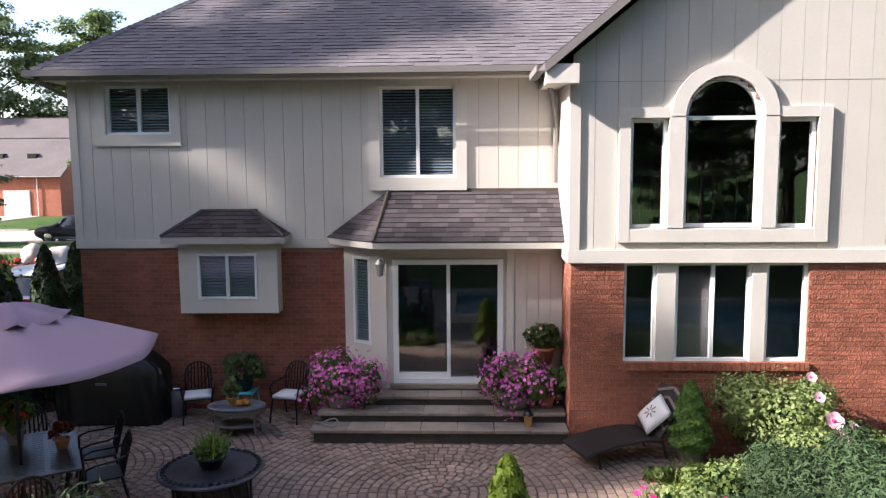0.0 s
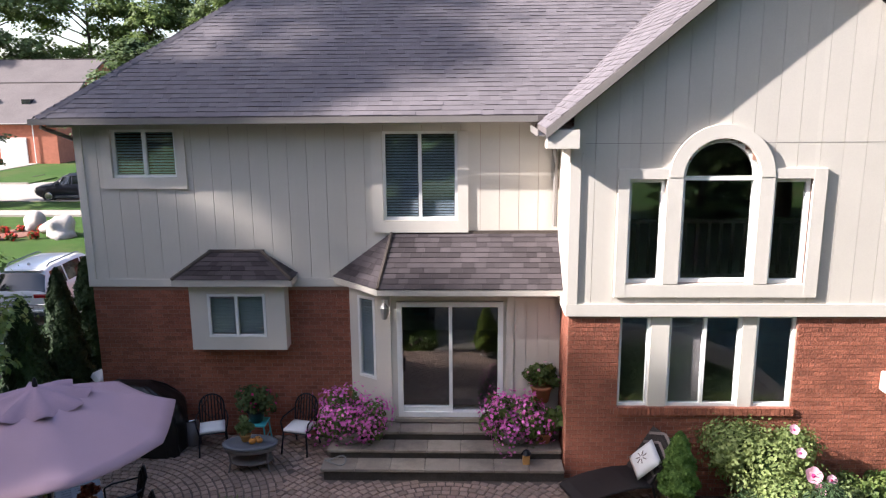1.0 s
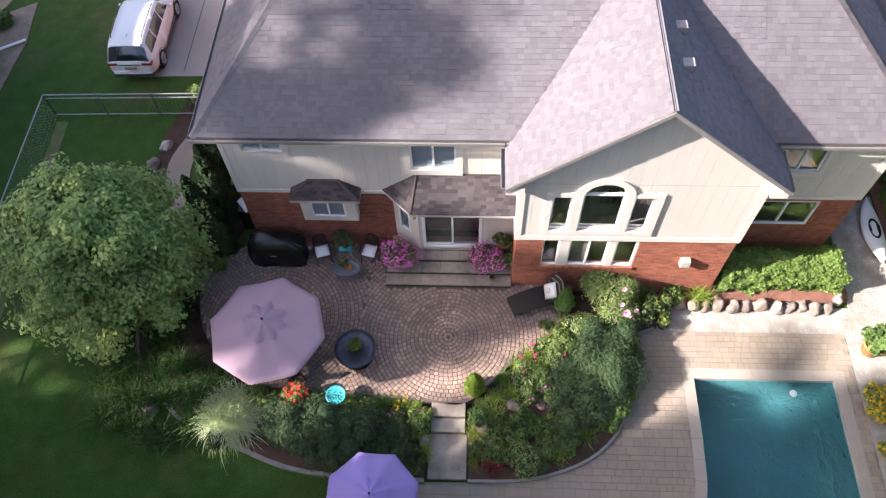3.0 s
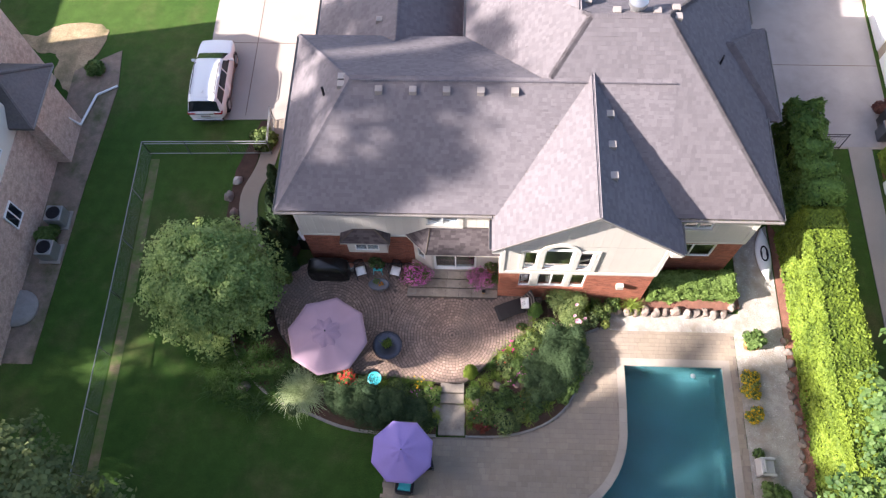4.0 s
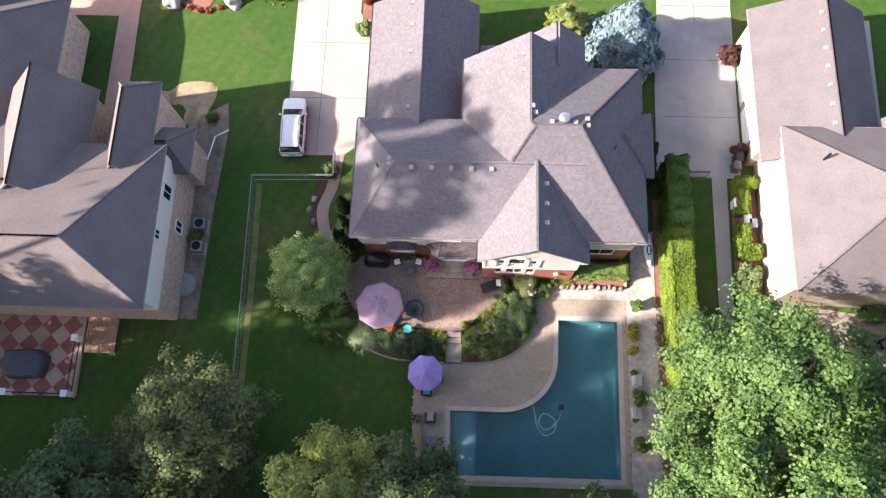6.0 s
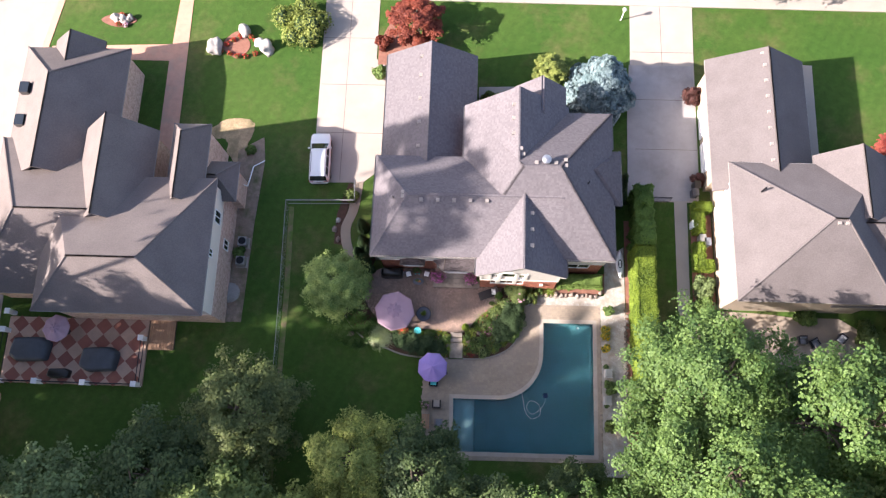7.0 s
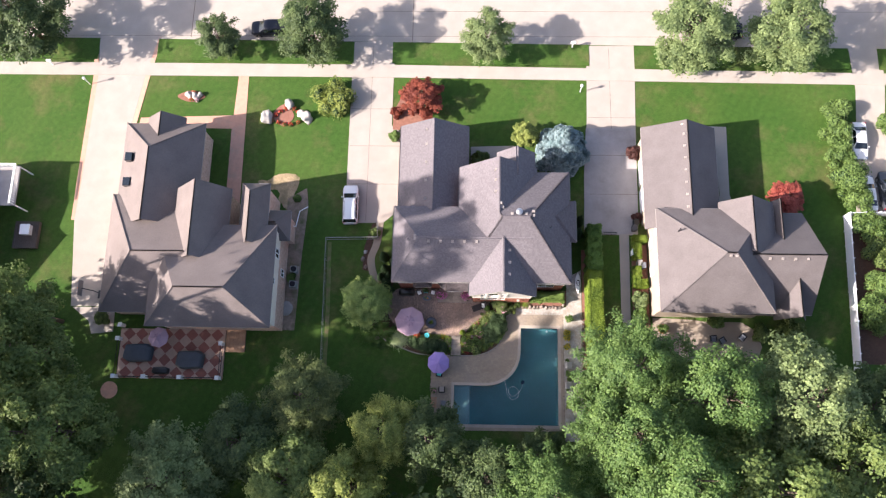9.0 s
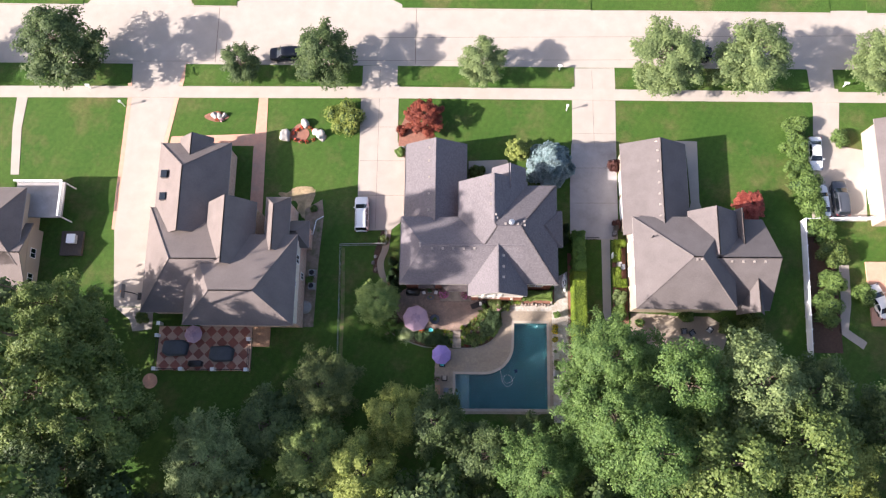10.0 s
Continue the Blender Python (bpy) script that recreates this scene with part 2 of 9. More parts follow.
# Lighter than the black metal: the sky's reflection is put into this colour.
IRONTOP = material("cast metal top with sky sheen", (0.085, 0.085, 0.10), 0.36, 0.3, 6.0, 60.0, 0.3, metal=0.6)
IRON = material("black cast metal", (0.014, 0.014, 0.018), 0.36, 0.3, 6.0, 60.0, 0.3, metal=0.4)
COVER = material("black vinyl cover", (0.006, 0.0065, 0.007), 0.36, 0.25, 3.0, 40.0, 0.3, spec=0.5)
CANOPY = material("faded lilac canvas", (0.37, 0.25, 0.30), 0.9, 0.1, 0.7, 160.0, 0.15)
CANOPY_DARK = material("faded canvas seam", (0.31, 0.21, 0.265), 0.9, 0.14, 2.0, 120.0, 0.1)
PURPLE = material("purple canvas", (0.27, 0.20, 0.45), 0.9, 0.12, 0.8, 160.0, 0.15)
CUSHION = material("white cushion", (0.74, 0.73, 0.71), 0.9, 0.06, 4.0, 120.0, 0.2)
WICKER = material("dark wicker", (0.022, 0.017, 0.016), 0.6, 0.3, 5.0, 150.0, 0.6)
TAUPE = material("taupe metal", (0.20, 0.17, 0.16), 0.5, 0.15, 4.0, 60.0, 0.2, metal=0.2)
GREYTOP = material("grey table top", (0.14, 0.15, 0.17), 0.35, 0.2, 3.0, 80.0, 0.1)
TEAL = material("teal paint", (0.05, 0.43, 0.47), 0.35, 0.1, 3.0, 40.0, 0.05)
CLAY = material("terracotta", (0.36, 0.15, 0.075), 0.85, 0.2, 4.0, 50.0, 0.3, spread=0.2)
OCHRE = material("ochre glazed pot", (0.42, 0.22, 0.07), 0.5, 0.2, 4.0, 50.0, 0.2)
BLUEPOT = material("blue glazed pot", (0.02, 0.035, 0.11), 0.25, 0.2, 4.0, 50.0, 0.1)
GREYPOT = material("grey stone pot", (0.27, 0.25, 0.23), 0.85, 0.2, 4.0, 50.0, 0.4)
ORANGE = material("orange gourd", (0.55, 0.22, 0.04), 0.5, 0.2, 8.0, 50.0, 0.1, spread=0.3)
STEEL = material("brushed metal", (0.42, 0.42, 0.42), 0.35, 0.1, 5.0, 50.0, 0.1, metal=0.8)
GALV = material("galvanised wire", (0.30, 0.30, 0.29), 0.5, 0.1, 5.0, 50.0, 0.05, metal=0.5)
GUTTER = material("grey gutter", (0.20, 0.182, 0.168), 0.45, 0.08, 3.0, 40.0, 0.05)
CREAM = material("cream metal", (0.44, 0.41, 0.365), 0.45, 0.08, 3.0, 40.0, 0.05)
VENTMAT = material("tan roof vent", (0.27, 0.235, 0.21), 0.6, 0.1, 3.0, 40.0, 0.1, spread=0.1)
CARWHITE = material("pearl white car paint", (0.72, 0.71, 0.68), 0.18, 0.02, 1.0, 20.0, 0, spec=0.6)
CARBLACK = material("black car paint", (0.010, 0.012, 0.020), 0.32, 0.02, 1.0, 20.0, 0, spec=0.35)
CARGREY = material("dark grey car paint", (0.05, 0.055, 0.065), 0.18, 0.02, 1.0, 20.0, 0, spec=0.7)
CARGLASS = material("car glass", (0.012, 0.016, 0.02), 0.08, 0.0, 1.0, 20.0, 0, spec=0.8)
RUBBER = material("tyre rubber", (0.018, 0.018, 0.018), 0.85, 0.1, 5.0, 50.0, 0.2)
TAILRED = material("red tail light", (0.30, 0.008, 0.01), 0.2, 0.05, 5.0, 50.0, 0)
CHROME = material("chrome", (0.6, 0.6, 0.6), 0.15, 0.02, 5.0, 50.0, 0, metal=1.0)
TILE_RED = material("red patio tile", (0.23, 0.082, 0.058), 0.7, 0.15, 2.0, 40.0, 0.2, spread=0.15)
TILE_BUFF = material("buff patio tile", (0.38, 0.255, 0.19), 0.7, 0.15, 2.0, 40.0, 0.2, spread=0.15)
WOOD = material("tan deck wood", (0.34, 0.20, 0.12), 0.8, 0.2, 3.0, 40.0, 0.3, spread=0.12)
PINKBRICK = material("pink paver", (0.46, 0.26, 0.185), 0.9, 0.2, 1.5, 40.0, 0.3, island=0.1, stain=(0.34, 0.24, 0.18), stain_at=0.62)
VINYL = material("white vinyl fence", (0.76, 0.77, 0.80), 0.5, 0.04, 2.0, 40.0, 0.05, spread=0.03)

L_TREE = leafy("maple leaves", (0.055, 0.095, 0.024), (0.17, 0.225, 0.062))
L_DARK = leafy("dark oak leaves", (0.030, 0.058, 0.020), (0.105, 0.150, 0.050))
L_BRIGHT = leafy("bright green leaves", (0.058, 0.110, 0.026), (0.175, 0.262, 0.072))
L_GOLD = leafy("yellow green leaves", (0.10, 0.14, 0.028), (0.29, 0.33, 0.085))
L_GREY = leafy("grey green leaves", (0.075, 0.115, 0.042), (0.21, 0.27, 0.105))
L_PATIO = leafy("small grey-green leaves", (0.10, 0.18, 0.045), (0.36, 0.45, 0.14), 0.6, 0.35)
L_ASH = leafy("ash leaves", (0.040, 0.090, 0.022), (0.130, 0.21, 0.055))
L_OLIVE = leafy("dull olive leaves", (0.050, 0.078, 0.022), (0.165, 0.195, 0.062))
L_BOX = leafy("boxwood leaves", (0.085, 0.15, 0.03), (0.24, 0.34, 0.09))
L_CONE = leafy("mid green sprays", (0.045, 0.105, 0.018), (0.145, 0.245, 0.048), 0.7, 0.15)
L_HIB = leafy("mid green hibiscus leaves", (0.11, 0.17, 0.05), (0.32, 0.38, 0.14))
L_CONIFER = leafy("dark conifer sprays and shade cores", (0.014, 0.036, 0.012), (0.04, 0.075, 0.022), 0.7, 0.1)
L_ARBOR = leafy("arborvitae sprays", (0.058, 0.100, 0.010), (0.19, 0.262, 0.028), 0.65, 0.2)
L_JUNIPER = leafy("blue-green juniper sprays", (0.018, 0.040, 0.015), (0.058, 0.098, 0.038), 0.7, 0.1)
L_SPRUCE = leafy("blue spruce sprays", (0.07, 0.12, 0.125), (0.24, 0.32, 0.33), 0.7, 0.1)
L_PLUM = leafy("dull plum leaves", (0.045, 0.02, 0.02), (0.13, 0.055, 0.045))
L_RED = leafy("dark red leaves", (0.10, 0.02, 0.014), (0.28, 0.07, 0.04))
L_SCARLET = leafy("muted scarlet leaves", (0.19, 0.030, 0.025), (0.38, 0.10, 0.07))
L_GRASS = leafy("long green blades", (0.045, 0.10, 0.015), (0.15, 0.24, 0.04), 0.5, 0.3)
L_PALE = leafy("striped pale blades", (0.33, 0.41, 0.18), (0.62, 0.67, 0.40), 0.5, 0.35)
L_STRAP = leafy("dark strappy blades", (0.026, 0.070, 0.013), (0.085, 0.16, 0.036), 0.5, 0.35)
L_LILY = leafy("yellow-green blades", (0.12, 0.19, 0.025), (0.30, 0.38, 0.07), 0.5, 0.35)
F_PINK = leafy("pink petals", (0.66, 0.09, 0.40), (0.86, 0.28, 0.66), 0.6, 0.3)
F_BLUSH = leafy("blush petals", (0.68, 0.32, 0.42), (0.80, 0.52, 0.60), 0.6, 0.3)
F_RED = leafy("red petals", (0.45, 0.02, 0.015), (0.65, 0.08, 0.06), 0.6, 0.3)
F_YELLOW = leafy("yellow petals", (0.62, 0.36, 0.01), (0.80, 0.55, 0.03), 0.6, 0.3)
F_MAGENTA = leafy("magenta petals", (0.42, 0.015, 0.10), (0.65, 0.06, 0.25), 0.6, 0.3)


# ---- mesh helpers ----
def mesh_object(name, verts, faces, mat, parent=None, label=""):
    me = bpy.data.meshes.new(name)
    me.from_pydata(verts, [], faces)
    me.update()
    me.materials.append(mat)
    ob = new(name, me)
    if parent is not None:
        ob.parent = parent
    return tagged(ob, label) if label else ob


def part(name, bm, mat, parent, label="", smooth=False, bevel=0.0):
    """Links a bmesh as one mesh object under a thing or a part."""
    if bevel:
        bmesh.ops.bevel(bm, geom=bm.edges[:], offset=bevel, segments=1, affect="EDGES")
    bmesh.ops.recalc_face_normals(bm, faces=bm.faces[:])
    me = bpy.data.meshes.new(name)
    bm.to_mesh(me)
    bm.free()
    me.materials.append(mat)
    if smooth:
        me.polygons.foreach_set("use_smooth", [True] * len(me.polygons))
    ob = new(name, me)
    if parent is not None:
        ob.parent = parent
    return tagged(ob, label) if label else ob


def thing(name, label, category, at=(0, 0, 0), turn=0.0, group="", kind="", scale=1.0):
    ob = new(name)
    ob.empty_display_size = 0.1
    ob.location, ob.rotation_euler, ob.scale = at, (0, 0, radians(turn)), (scale,) * 3
    return tagged(ob, label, category, group, kind)


def box(bm, x0, x1, y0, y1, z0, z1, m=None):
    v = [bm.verts.new(p) for p in ((x0, y0, z0), (x1, y0, z0), (x1, y1, z0), (x0, y1, z0), (x0, y0, z1), (x1, y0, z1), (x1, y1, z1), (x0, y1, z1))]
    for f in ((3, 2, 1, 0), (4, 5, 6, 7), (0, 1, 5, 4), (1, 2, 6, 5), (2, 3, 7, 6), (3, 0, 4, 7)):
        bm.faces.new([v[i] for i in f])
    if m is not None:
        bmesh.ops.transform(bm, matrix=m, verts=v)
    return bm


def boxed(*args, m=None):
    return box(bmesh.new(), *args, m=m)


def rod(bm, a, b, r0, r1=None, seg=8):
    """A tapered rod from a to b."""
    a, b = Vector(a), Vector(b)
    r1 = r0 if r1 is None else r1
    q = (b - a).to_track_quat("Z", "Y")
    rings = []
    for p, r in ((a, r0), (b, r1)):
        rings.append([bm.verts.new(p + q @ Vector((math.cos(k * math.tau / seg) * r, math.sin(k * math.tau / seg) * r, 0))) for k in range(seg)])
    for k in range(seg):
        bm.faces.new((rings[0][k], rings[0][(k + 1) % seg], rings[1][(k + 1) % seg], rings[1][k]))
    bm.faces.new(rings[0][::-1])
    bm.faces.new(rings[1])
    return bm


def pipe(bm, points, r, seg=6):
    for a, b in zip(points, points[1:]):
        rod(bm, a, b, r, r, seg)
    return bm


def lathe(bm, profile, seg=20, at=(0, 0, 0), squash=(1, 1)):
    """Turns a profile of (radius, height) about the z axis."""
    rings = []
    for r, z in profile:
        rings.append([bm.verts.new((at[0] + squash[0] * r * math.cos(k * math.tau / seg), at[1] + squash[1] * r * math.sin(k * math.tau / seg), at[2] + z)) for k in range(seg)])
    for a, b in zip(rings, rings[1:]):
        for k in range(seg):
            bm.faces.new((a[k], a[(k + 1) % seg], b[(k + 1) % seg], b[k]))
    bm.faces.new(rings[0][::-1])
    bm.faces.new(rings[-1])
    return bm


def flat(poly, holes, z0, z1):
    """A slab with an outline and holes, upright sides."""
    from mathutils.geometry import tessellate_polygon
    loops = [[Vector((x, y, 0)) for x, y in lp] for lp in (poly, *holes)]
    tris = tessellate_polygon(loops)
    pts = [p for lp in loops for p in lp]
    n = len(pts)
    verts = [(p.x, p.y, z1) for p in pts] + [(p.x, p.y, z0) for p in pts]
    faces = []
    for a, b, c in tris:
        up = (pts[b] - pts[a]).cross(pts[c] - pts[a]).z > 0
        t = (a, b, c) if up else (c, b, a)
        faces += [t, tuple(i + n for i in reversed(t))]
    start = 0
    for lp in loops:
        k = len(lp)
        for i in range(k):
            a, b = start + i, start + (i + 1) % k
            faces.append((a, b, b + n, a + n))
        start += k
    return verts, faces


def slab(name, poly, holes, z0, z1, mat, parent=None, label="", category="", kind="structure"):
    ob = mesh_object(name, *flat(poly, holes, z0, z1), mat, parent, label)
    bm = bmesh.new()
    bm.from_mesh(ob.data)
    bmesh.ops.recalc_face_normals(bm, faces=bm.faces[:])
    bm.to_mesh(ob.data)
    bm.free()
    if parent is None:
        tagged(ob, label, category, "", kind)
    return ob


def inside(x, y, poly):
    hit = False
    for (x0, y0), (x1, y1) in zip(poly, poly[1:] + poly[:1]):
        if (y0 > y) != (y1 > y) and x < (x1 - x0) * (y - y0) / (y1 - y0) + x0:
            hit = not hit
    return hit


def smooth_line(points, steps=6, closed=False):
    """A rounded line through points."""
    n, out = len(points), []
    for i in range(n if closed else n - 1):
        p = [Vector(points[(i + k) % n] if closed else points[min(max(i + k, 0), n - 1)]) for k in (-1, 0, 1, 2)]
        for s in range(steps):
            t = s / steps
            q = 0.5 * (2 * p[1] + (p[2] - p[0]) * t + (2 * p[0] - 5 * p[1] + 4 * p[2] - p[3]) * t * t + (3 * p[1] - p[0] - 3 * p[2] + p[3]) * t ** 3)
            out.append(tuple(q))
    if not closed:
        out.append(tuple(points[-1]))
    return out


# ---- leaves ----
def leaf_mesh(name, centres, normals, size, mat, rng, parent=None, label="", length=1.0, curl=0.25, scatter=0.45):
    """One small folded leaf at each centre, facing about along its normal."""
    n = len(centres)
    nrm = normals + rng.normal(0, scatter, (n, 3))
    nrm /= np.linalg.norm(nrm, axis=1)[:, None] + 1e-9
    t = rng.normal(0, 1, (n, 3))
    u = np.cross(nrm, t)
    u /= np.linalg.norm(u, axis=1)[:, None] + 1e-9
    w = np.cross(nrm, u)
    s = (size * rng.uniform(0.6, 1.3, n))[:, None]
    u, w = u * s * 0.5, w * s * 0.5 * length
    lift = nrm * s * curl * 0.5
    v = np.stack([centres - w, centres + u + lift, centres + w, centres - u + lift], axis=1).reshape(-1, 3)
    me = bpy.data.meshes.new(name)
    base = np.arange(n) * 4
    faces = np.stack([np.stack([base, base + 1, base + 2], 1), np.stack([base, base + 2, base + 3], 1)], 1).reshape(-1)
    me.vertices.add(n * 4)
    me.vertices.foreach_set("co", v.astype(np.float32).ravel())
    me.loops.add(n * 6)
    me.loops.foreach_set("vertex_index", faces.astype(np.int32))
    me.polygons.add(n * 2)
    me.polygons.foreach_set("loop_start", (np.arange(n * 2) * 3).astype(np.int32))
    me.update(calc_edges=True)
    me.materials.append(mat)
    ob = new(name, me)
    if parent is not None:
        ob.parent = parent
    return tagged(ob, label) if label else ob


def lump_cloud(rng, lobes, n, fill=0.35, flat_bottom=0.3, loose=0.0):
    """Points and outward directions over a set of lobes (centre, radius): mostly in their shells, seldom below."""
    vol = np.array([r ** 2 for _, r in lobes])
    pick = rng.choice(len(lobes), n, p=vol / vol.sum())
    d = rng.normal(0, 1, (n, 3))
    d[:, 2] = np.where((d[:, 2] < 0) & (rng.random(n) > flat_bottom), -d[:, 2], d[:, 2])
    d /= np.linalg.norm(d, axis=1)[:, None]
    rad = np.array([r for _, r in lobes])[pick] * (1 - fill * rng.random(n) ** 1.5 + 0.12 * rng.normal(0, 1, n) ** 2 * 0.4)
    c = np.array([tuple(p) for p, _ in lobes])[pick]
    if loose:
        stretch = rng.uniform(0.65, 1.45, (len(lobes), 3))[pick]
        rad = rad * (1 + np.abs(rng.normal(0, loose, n)))
        return c + d * rad[:, None] * stretch, d
    return c + d * rad[:, None], d


def crown_lobes(rng, r, h, count, at=(0, 0, 0), small=0.34):
    """Lobes over a rounded crown of radius r and height h."""
    lobes = [(Vector(at) + Vector((0, 0, h * 0.02)), r * 0.62)]
    for i in range(count):
        z = rng.uniform(-0.75, 0.95)
        a = i * 2.399 + rng.uniform(-0.4, 0.4)
        k = math.sqrt(max(0.05, 1 - z * z)) * rng.uniform(0.62, 0.95)
        lobes.append((Vector(at) + Vector((math.cos(a) * k * r, math.sin(a) * k * r, z * h * 0.5 * 0.85)), r * small * rng.uniform(0.7, 1.3)))
    return lobes


def spray_cloud(rng, r, h, zc, branches, n, tuft=0.075, droop=0.10, steep=0.25):
    """Leaf places on tufts along fanned branches that reach out to a rounded crown; also the branch lines."""
    starts, tips = [], []
    for i in range(branches):
        u = rng.uniform(-0.85, 0.97)
        a = i * 2.39996 + rng.uniform(-0.35, 0.35)
        k = math.sqrt(max(0.02, 1 - u * u)) * r * rng.uniform(0.72, 1.12)
        z1 = zc + u * h * 0.5 * rng.uniform(0.86, 1.08)
        z0 = max(zc - h * 0.5, z1 - steep * k - h * 0.10 * rng.random())
        starts.append((rng.normal(0, 0.03 * r), rng.normal(0, 0.03 * r), z0))
        tips.append((math.cos(a) * k, math.sin(a) * k, z1))
    starts, tips = np.array(starts), np.array(tips)
    per = 8
    b = np.repeat(np.arange(branches), per)
    m = len(b)
    s = rng.uniform(0.35, 1.04, m) ** 0.7
    along = tips[b] - starts[b]
    side = np.stack([-along[:, 1], along[:, 0], np.zeros(m)], 1)
    side /= np.linalg.norm(side, axis=1)[:, None] + 1e-6
    wide = rng.uniform(-1, 1, m) * r * 0.28 * (1.12 - s)
    c = starts[b] + along * s[:, None] + side * wide[:, None]
    c[:, 2] += r * droop * (np.sin(s * 2.6) - 0.5 * s * s) - np.abs(wide) * 0.3 + rng.normal(0, 0.025 * r, m)
    size = rng.uniform(0.5, 1.5, m) * tuft * r
    pick = rng.choice(m, n, p=size ** 2 / (size ** 2).sum())
    fan = np.floor(rng.random(n) * 7) / 7 * math.tau + b[pick] * 1.7 + rng.normal(0, 0.16, n)
    reach = np.sqrt(rng.random(n)) * rng.uniform(0.75, 1.35, n)
    off = np.stack([np.cos(fan) * reach, np.sin(fan) * reach, 0.55 * (1 - reach ** 2) + rng.normal(0, 0.16, n)], 1)
    p = c[pick] + off * size[pick][:, None] * 1.15
    out = along[pick] / (np.linalg.norm(along[pick], axis=1)[:, None] + 1e-6)
    d = off * 0.75 + out * 0.3 + np.array([0, 0, 0.55])
    return p, d, starts, tips


def make_tree(name, label, height, r, trunk, leaves, n, size, mat, seed, count=26, clear=0.28, category="tree", small=0.075, length=1.25):
    """A broad-leaved tree: trunk and limbs, and a crown of single leaves in tufts along its branches."""
    rng = np.random.default_rng(seed)
    t = thing(name, label, category)
    h = height * (1 - clear)
    z = height * clear + h * 0.5
    p, d, starts, tips = spray_cloud(rng, r, h, z, count, n, small)
    bm = bmesh.new()
    for k in range(5):
        rod(bm, (0, 0, height * 0.17 * k), (0, 0, height * 0.17 * (k + 1)), trunk * (1 - 0.17 * k) * (1.25 if k == 0 else 1), trunk * (0.83 - 0.17 * k), 8)
    for a, b in zip(starts[::3], tips[::3]):
        a, b = Vector(a), Vector(b)
        mid = a.lerp(b, 0.5) + Vector((0, 0, r * 0.06))
        rod(bm, a, mid, trunk * 0.3, trunk * 0.16, 5)
        rod(bm, mid, b, trunk * 0.16, trunk * 0.04, 4)
    part("trunk", bm, BARK, t, smooth=True)
    leaf_mesh("crown", p, d, size, mat, rng, t, length=length, scatter=0.3)
    return t


def cone_plant(parent, name, r, h, n, size, mat, seed, power=0.8, base=0.0, length=1.7):
    """A dense pointed evergreen: sprays over a rounded cone."""
    rng = np.random.default_rng(seed)
    z = rng.random(n) ** 1.35
    a = rng.uniform(0, math.tau, n)
    lump = 1 + 0.13 * np.sin(a * 5 + z * 17) + 0.10 * np.sin(a * 3 - z * 29)
    rad = r * (1 - z) ** power * lump * (1 - 0.3 * rng.random(n) ** 2) * np.minimum(1, 0.65 + z * 3)
    p = np.stack([np.cos(a) * rad, np.sin(a) * rad, base + z * h], 1)
    d = np.stack([np.cos(a), np.sin(a), np.full(n, 0.55)], 1)
    return leaf_mesh(name, p, d, size, mat, rng, parent, length=length)


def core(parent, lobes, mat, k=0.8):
    """Solid lobes whose dark green stands in for the shade inside a dense bush."""
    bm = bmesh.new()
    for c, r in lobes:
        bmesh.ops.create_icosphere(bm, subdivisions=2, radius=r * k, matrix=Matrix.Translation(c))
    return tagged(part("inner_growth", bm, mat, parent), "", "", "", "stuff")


def blades(parent, name, at, n, length, spread, mat, seed, width=0.02, arch=1.0, base=0.1):
    """Arching blades that spring from one clump."""
    rng = np.random.default_rng(seed)
    verts, faces = [], []
    for i in range(n):
        a = rng.uniform(0, math.tau)
        ln = length * rng.uniform(0.6, 1.1)
        out = spread * rng.uniform(0.25, 1.0)
        o = Vector(at) + Vector((rng.normal(0, base), rng.normal(0, base), 0))
        d = Vector((math.cos(a), math.sin(a), 0))
        s = Vector((-d.y, d.x, 0)) * width * rng.uniform(0.7, 1.3)
        k = len(verts)
        steps = 4
        for j in range(steps + 1):
            t = j / steps
            p = o + d * out * t + Vector((0, 0, ln * (t - arch * 0.62 * t * t * out / max(spread, 0.01) - 0.10 * t * t)))
            w = s * (1 - t * 0.9)
            verts += [tuple(p - w), tuple(p + w)]
        for j in range(steps):
            b = k + 2 * j
            faces.append((b, b + 1, b + 3, b + 2))
    return mesh_object(name, verts, faces, mat, parent)


# ---- ground, street and paving ----
POOL = [(11.55, -4.5), (11.5, -15.5), (-0.33, -15.55), (-0.38, -11.2)] + [(2.6, -11.2)] + [
    (3.3 + 3.95 * math.sin(radians(a)), -7.25 - 3.95 * math.cos(radians(a))) for a in range(4, 91, 8)] + [(7.28, -6.4), (7.28, -4.5)]


def grow(poly, d):
    """The outline moved outwards by d."""
    n, out = len(poly), []
    area = sum(a[0] * b[1] - b[0] * a[1] for a, b in zip(poly, poly[1:] + poly[:1]))
    s = 1 if area > 0 else -1
    for i in range(n):
        a, b, c = (Vector(poly[(i + k) % n]) for k in (-1, 0, 1))
        n1 = Vector(((b - a).y, -(b - a).x)).normalized() * s
        n2 = Vector(((c - b).y, -(c - b).x)).normalized() * s
        m = (n1 + n2) / max(0.4, 1 + n1.dot(n2))
        out.append(tuple(b + m * d))
    return out


RIM = grow(POOL, 0.34)
slab("ground", [(-450, -450), (450, -450), (450, 450), (-450, 450)], [grow(POOL, 0.2)], -0.02, 0.0, GRASS, None, "mown green lawn with paler worn patches", "lawn")


def strip(name, poly, mat, z, label, category):
    return slab(name, poly, [], -0.01, z, mat, None, label, category)


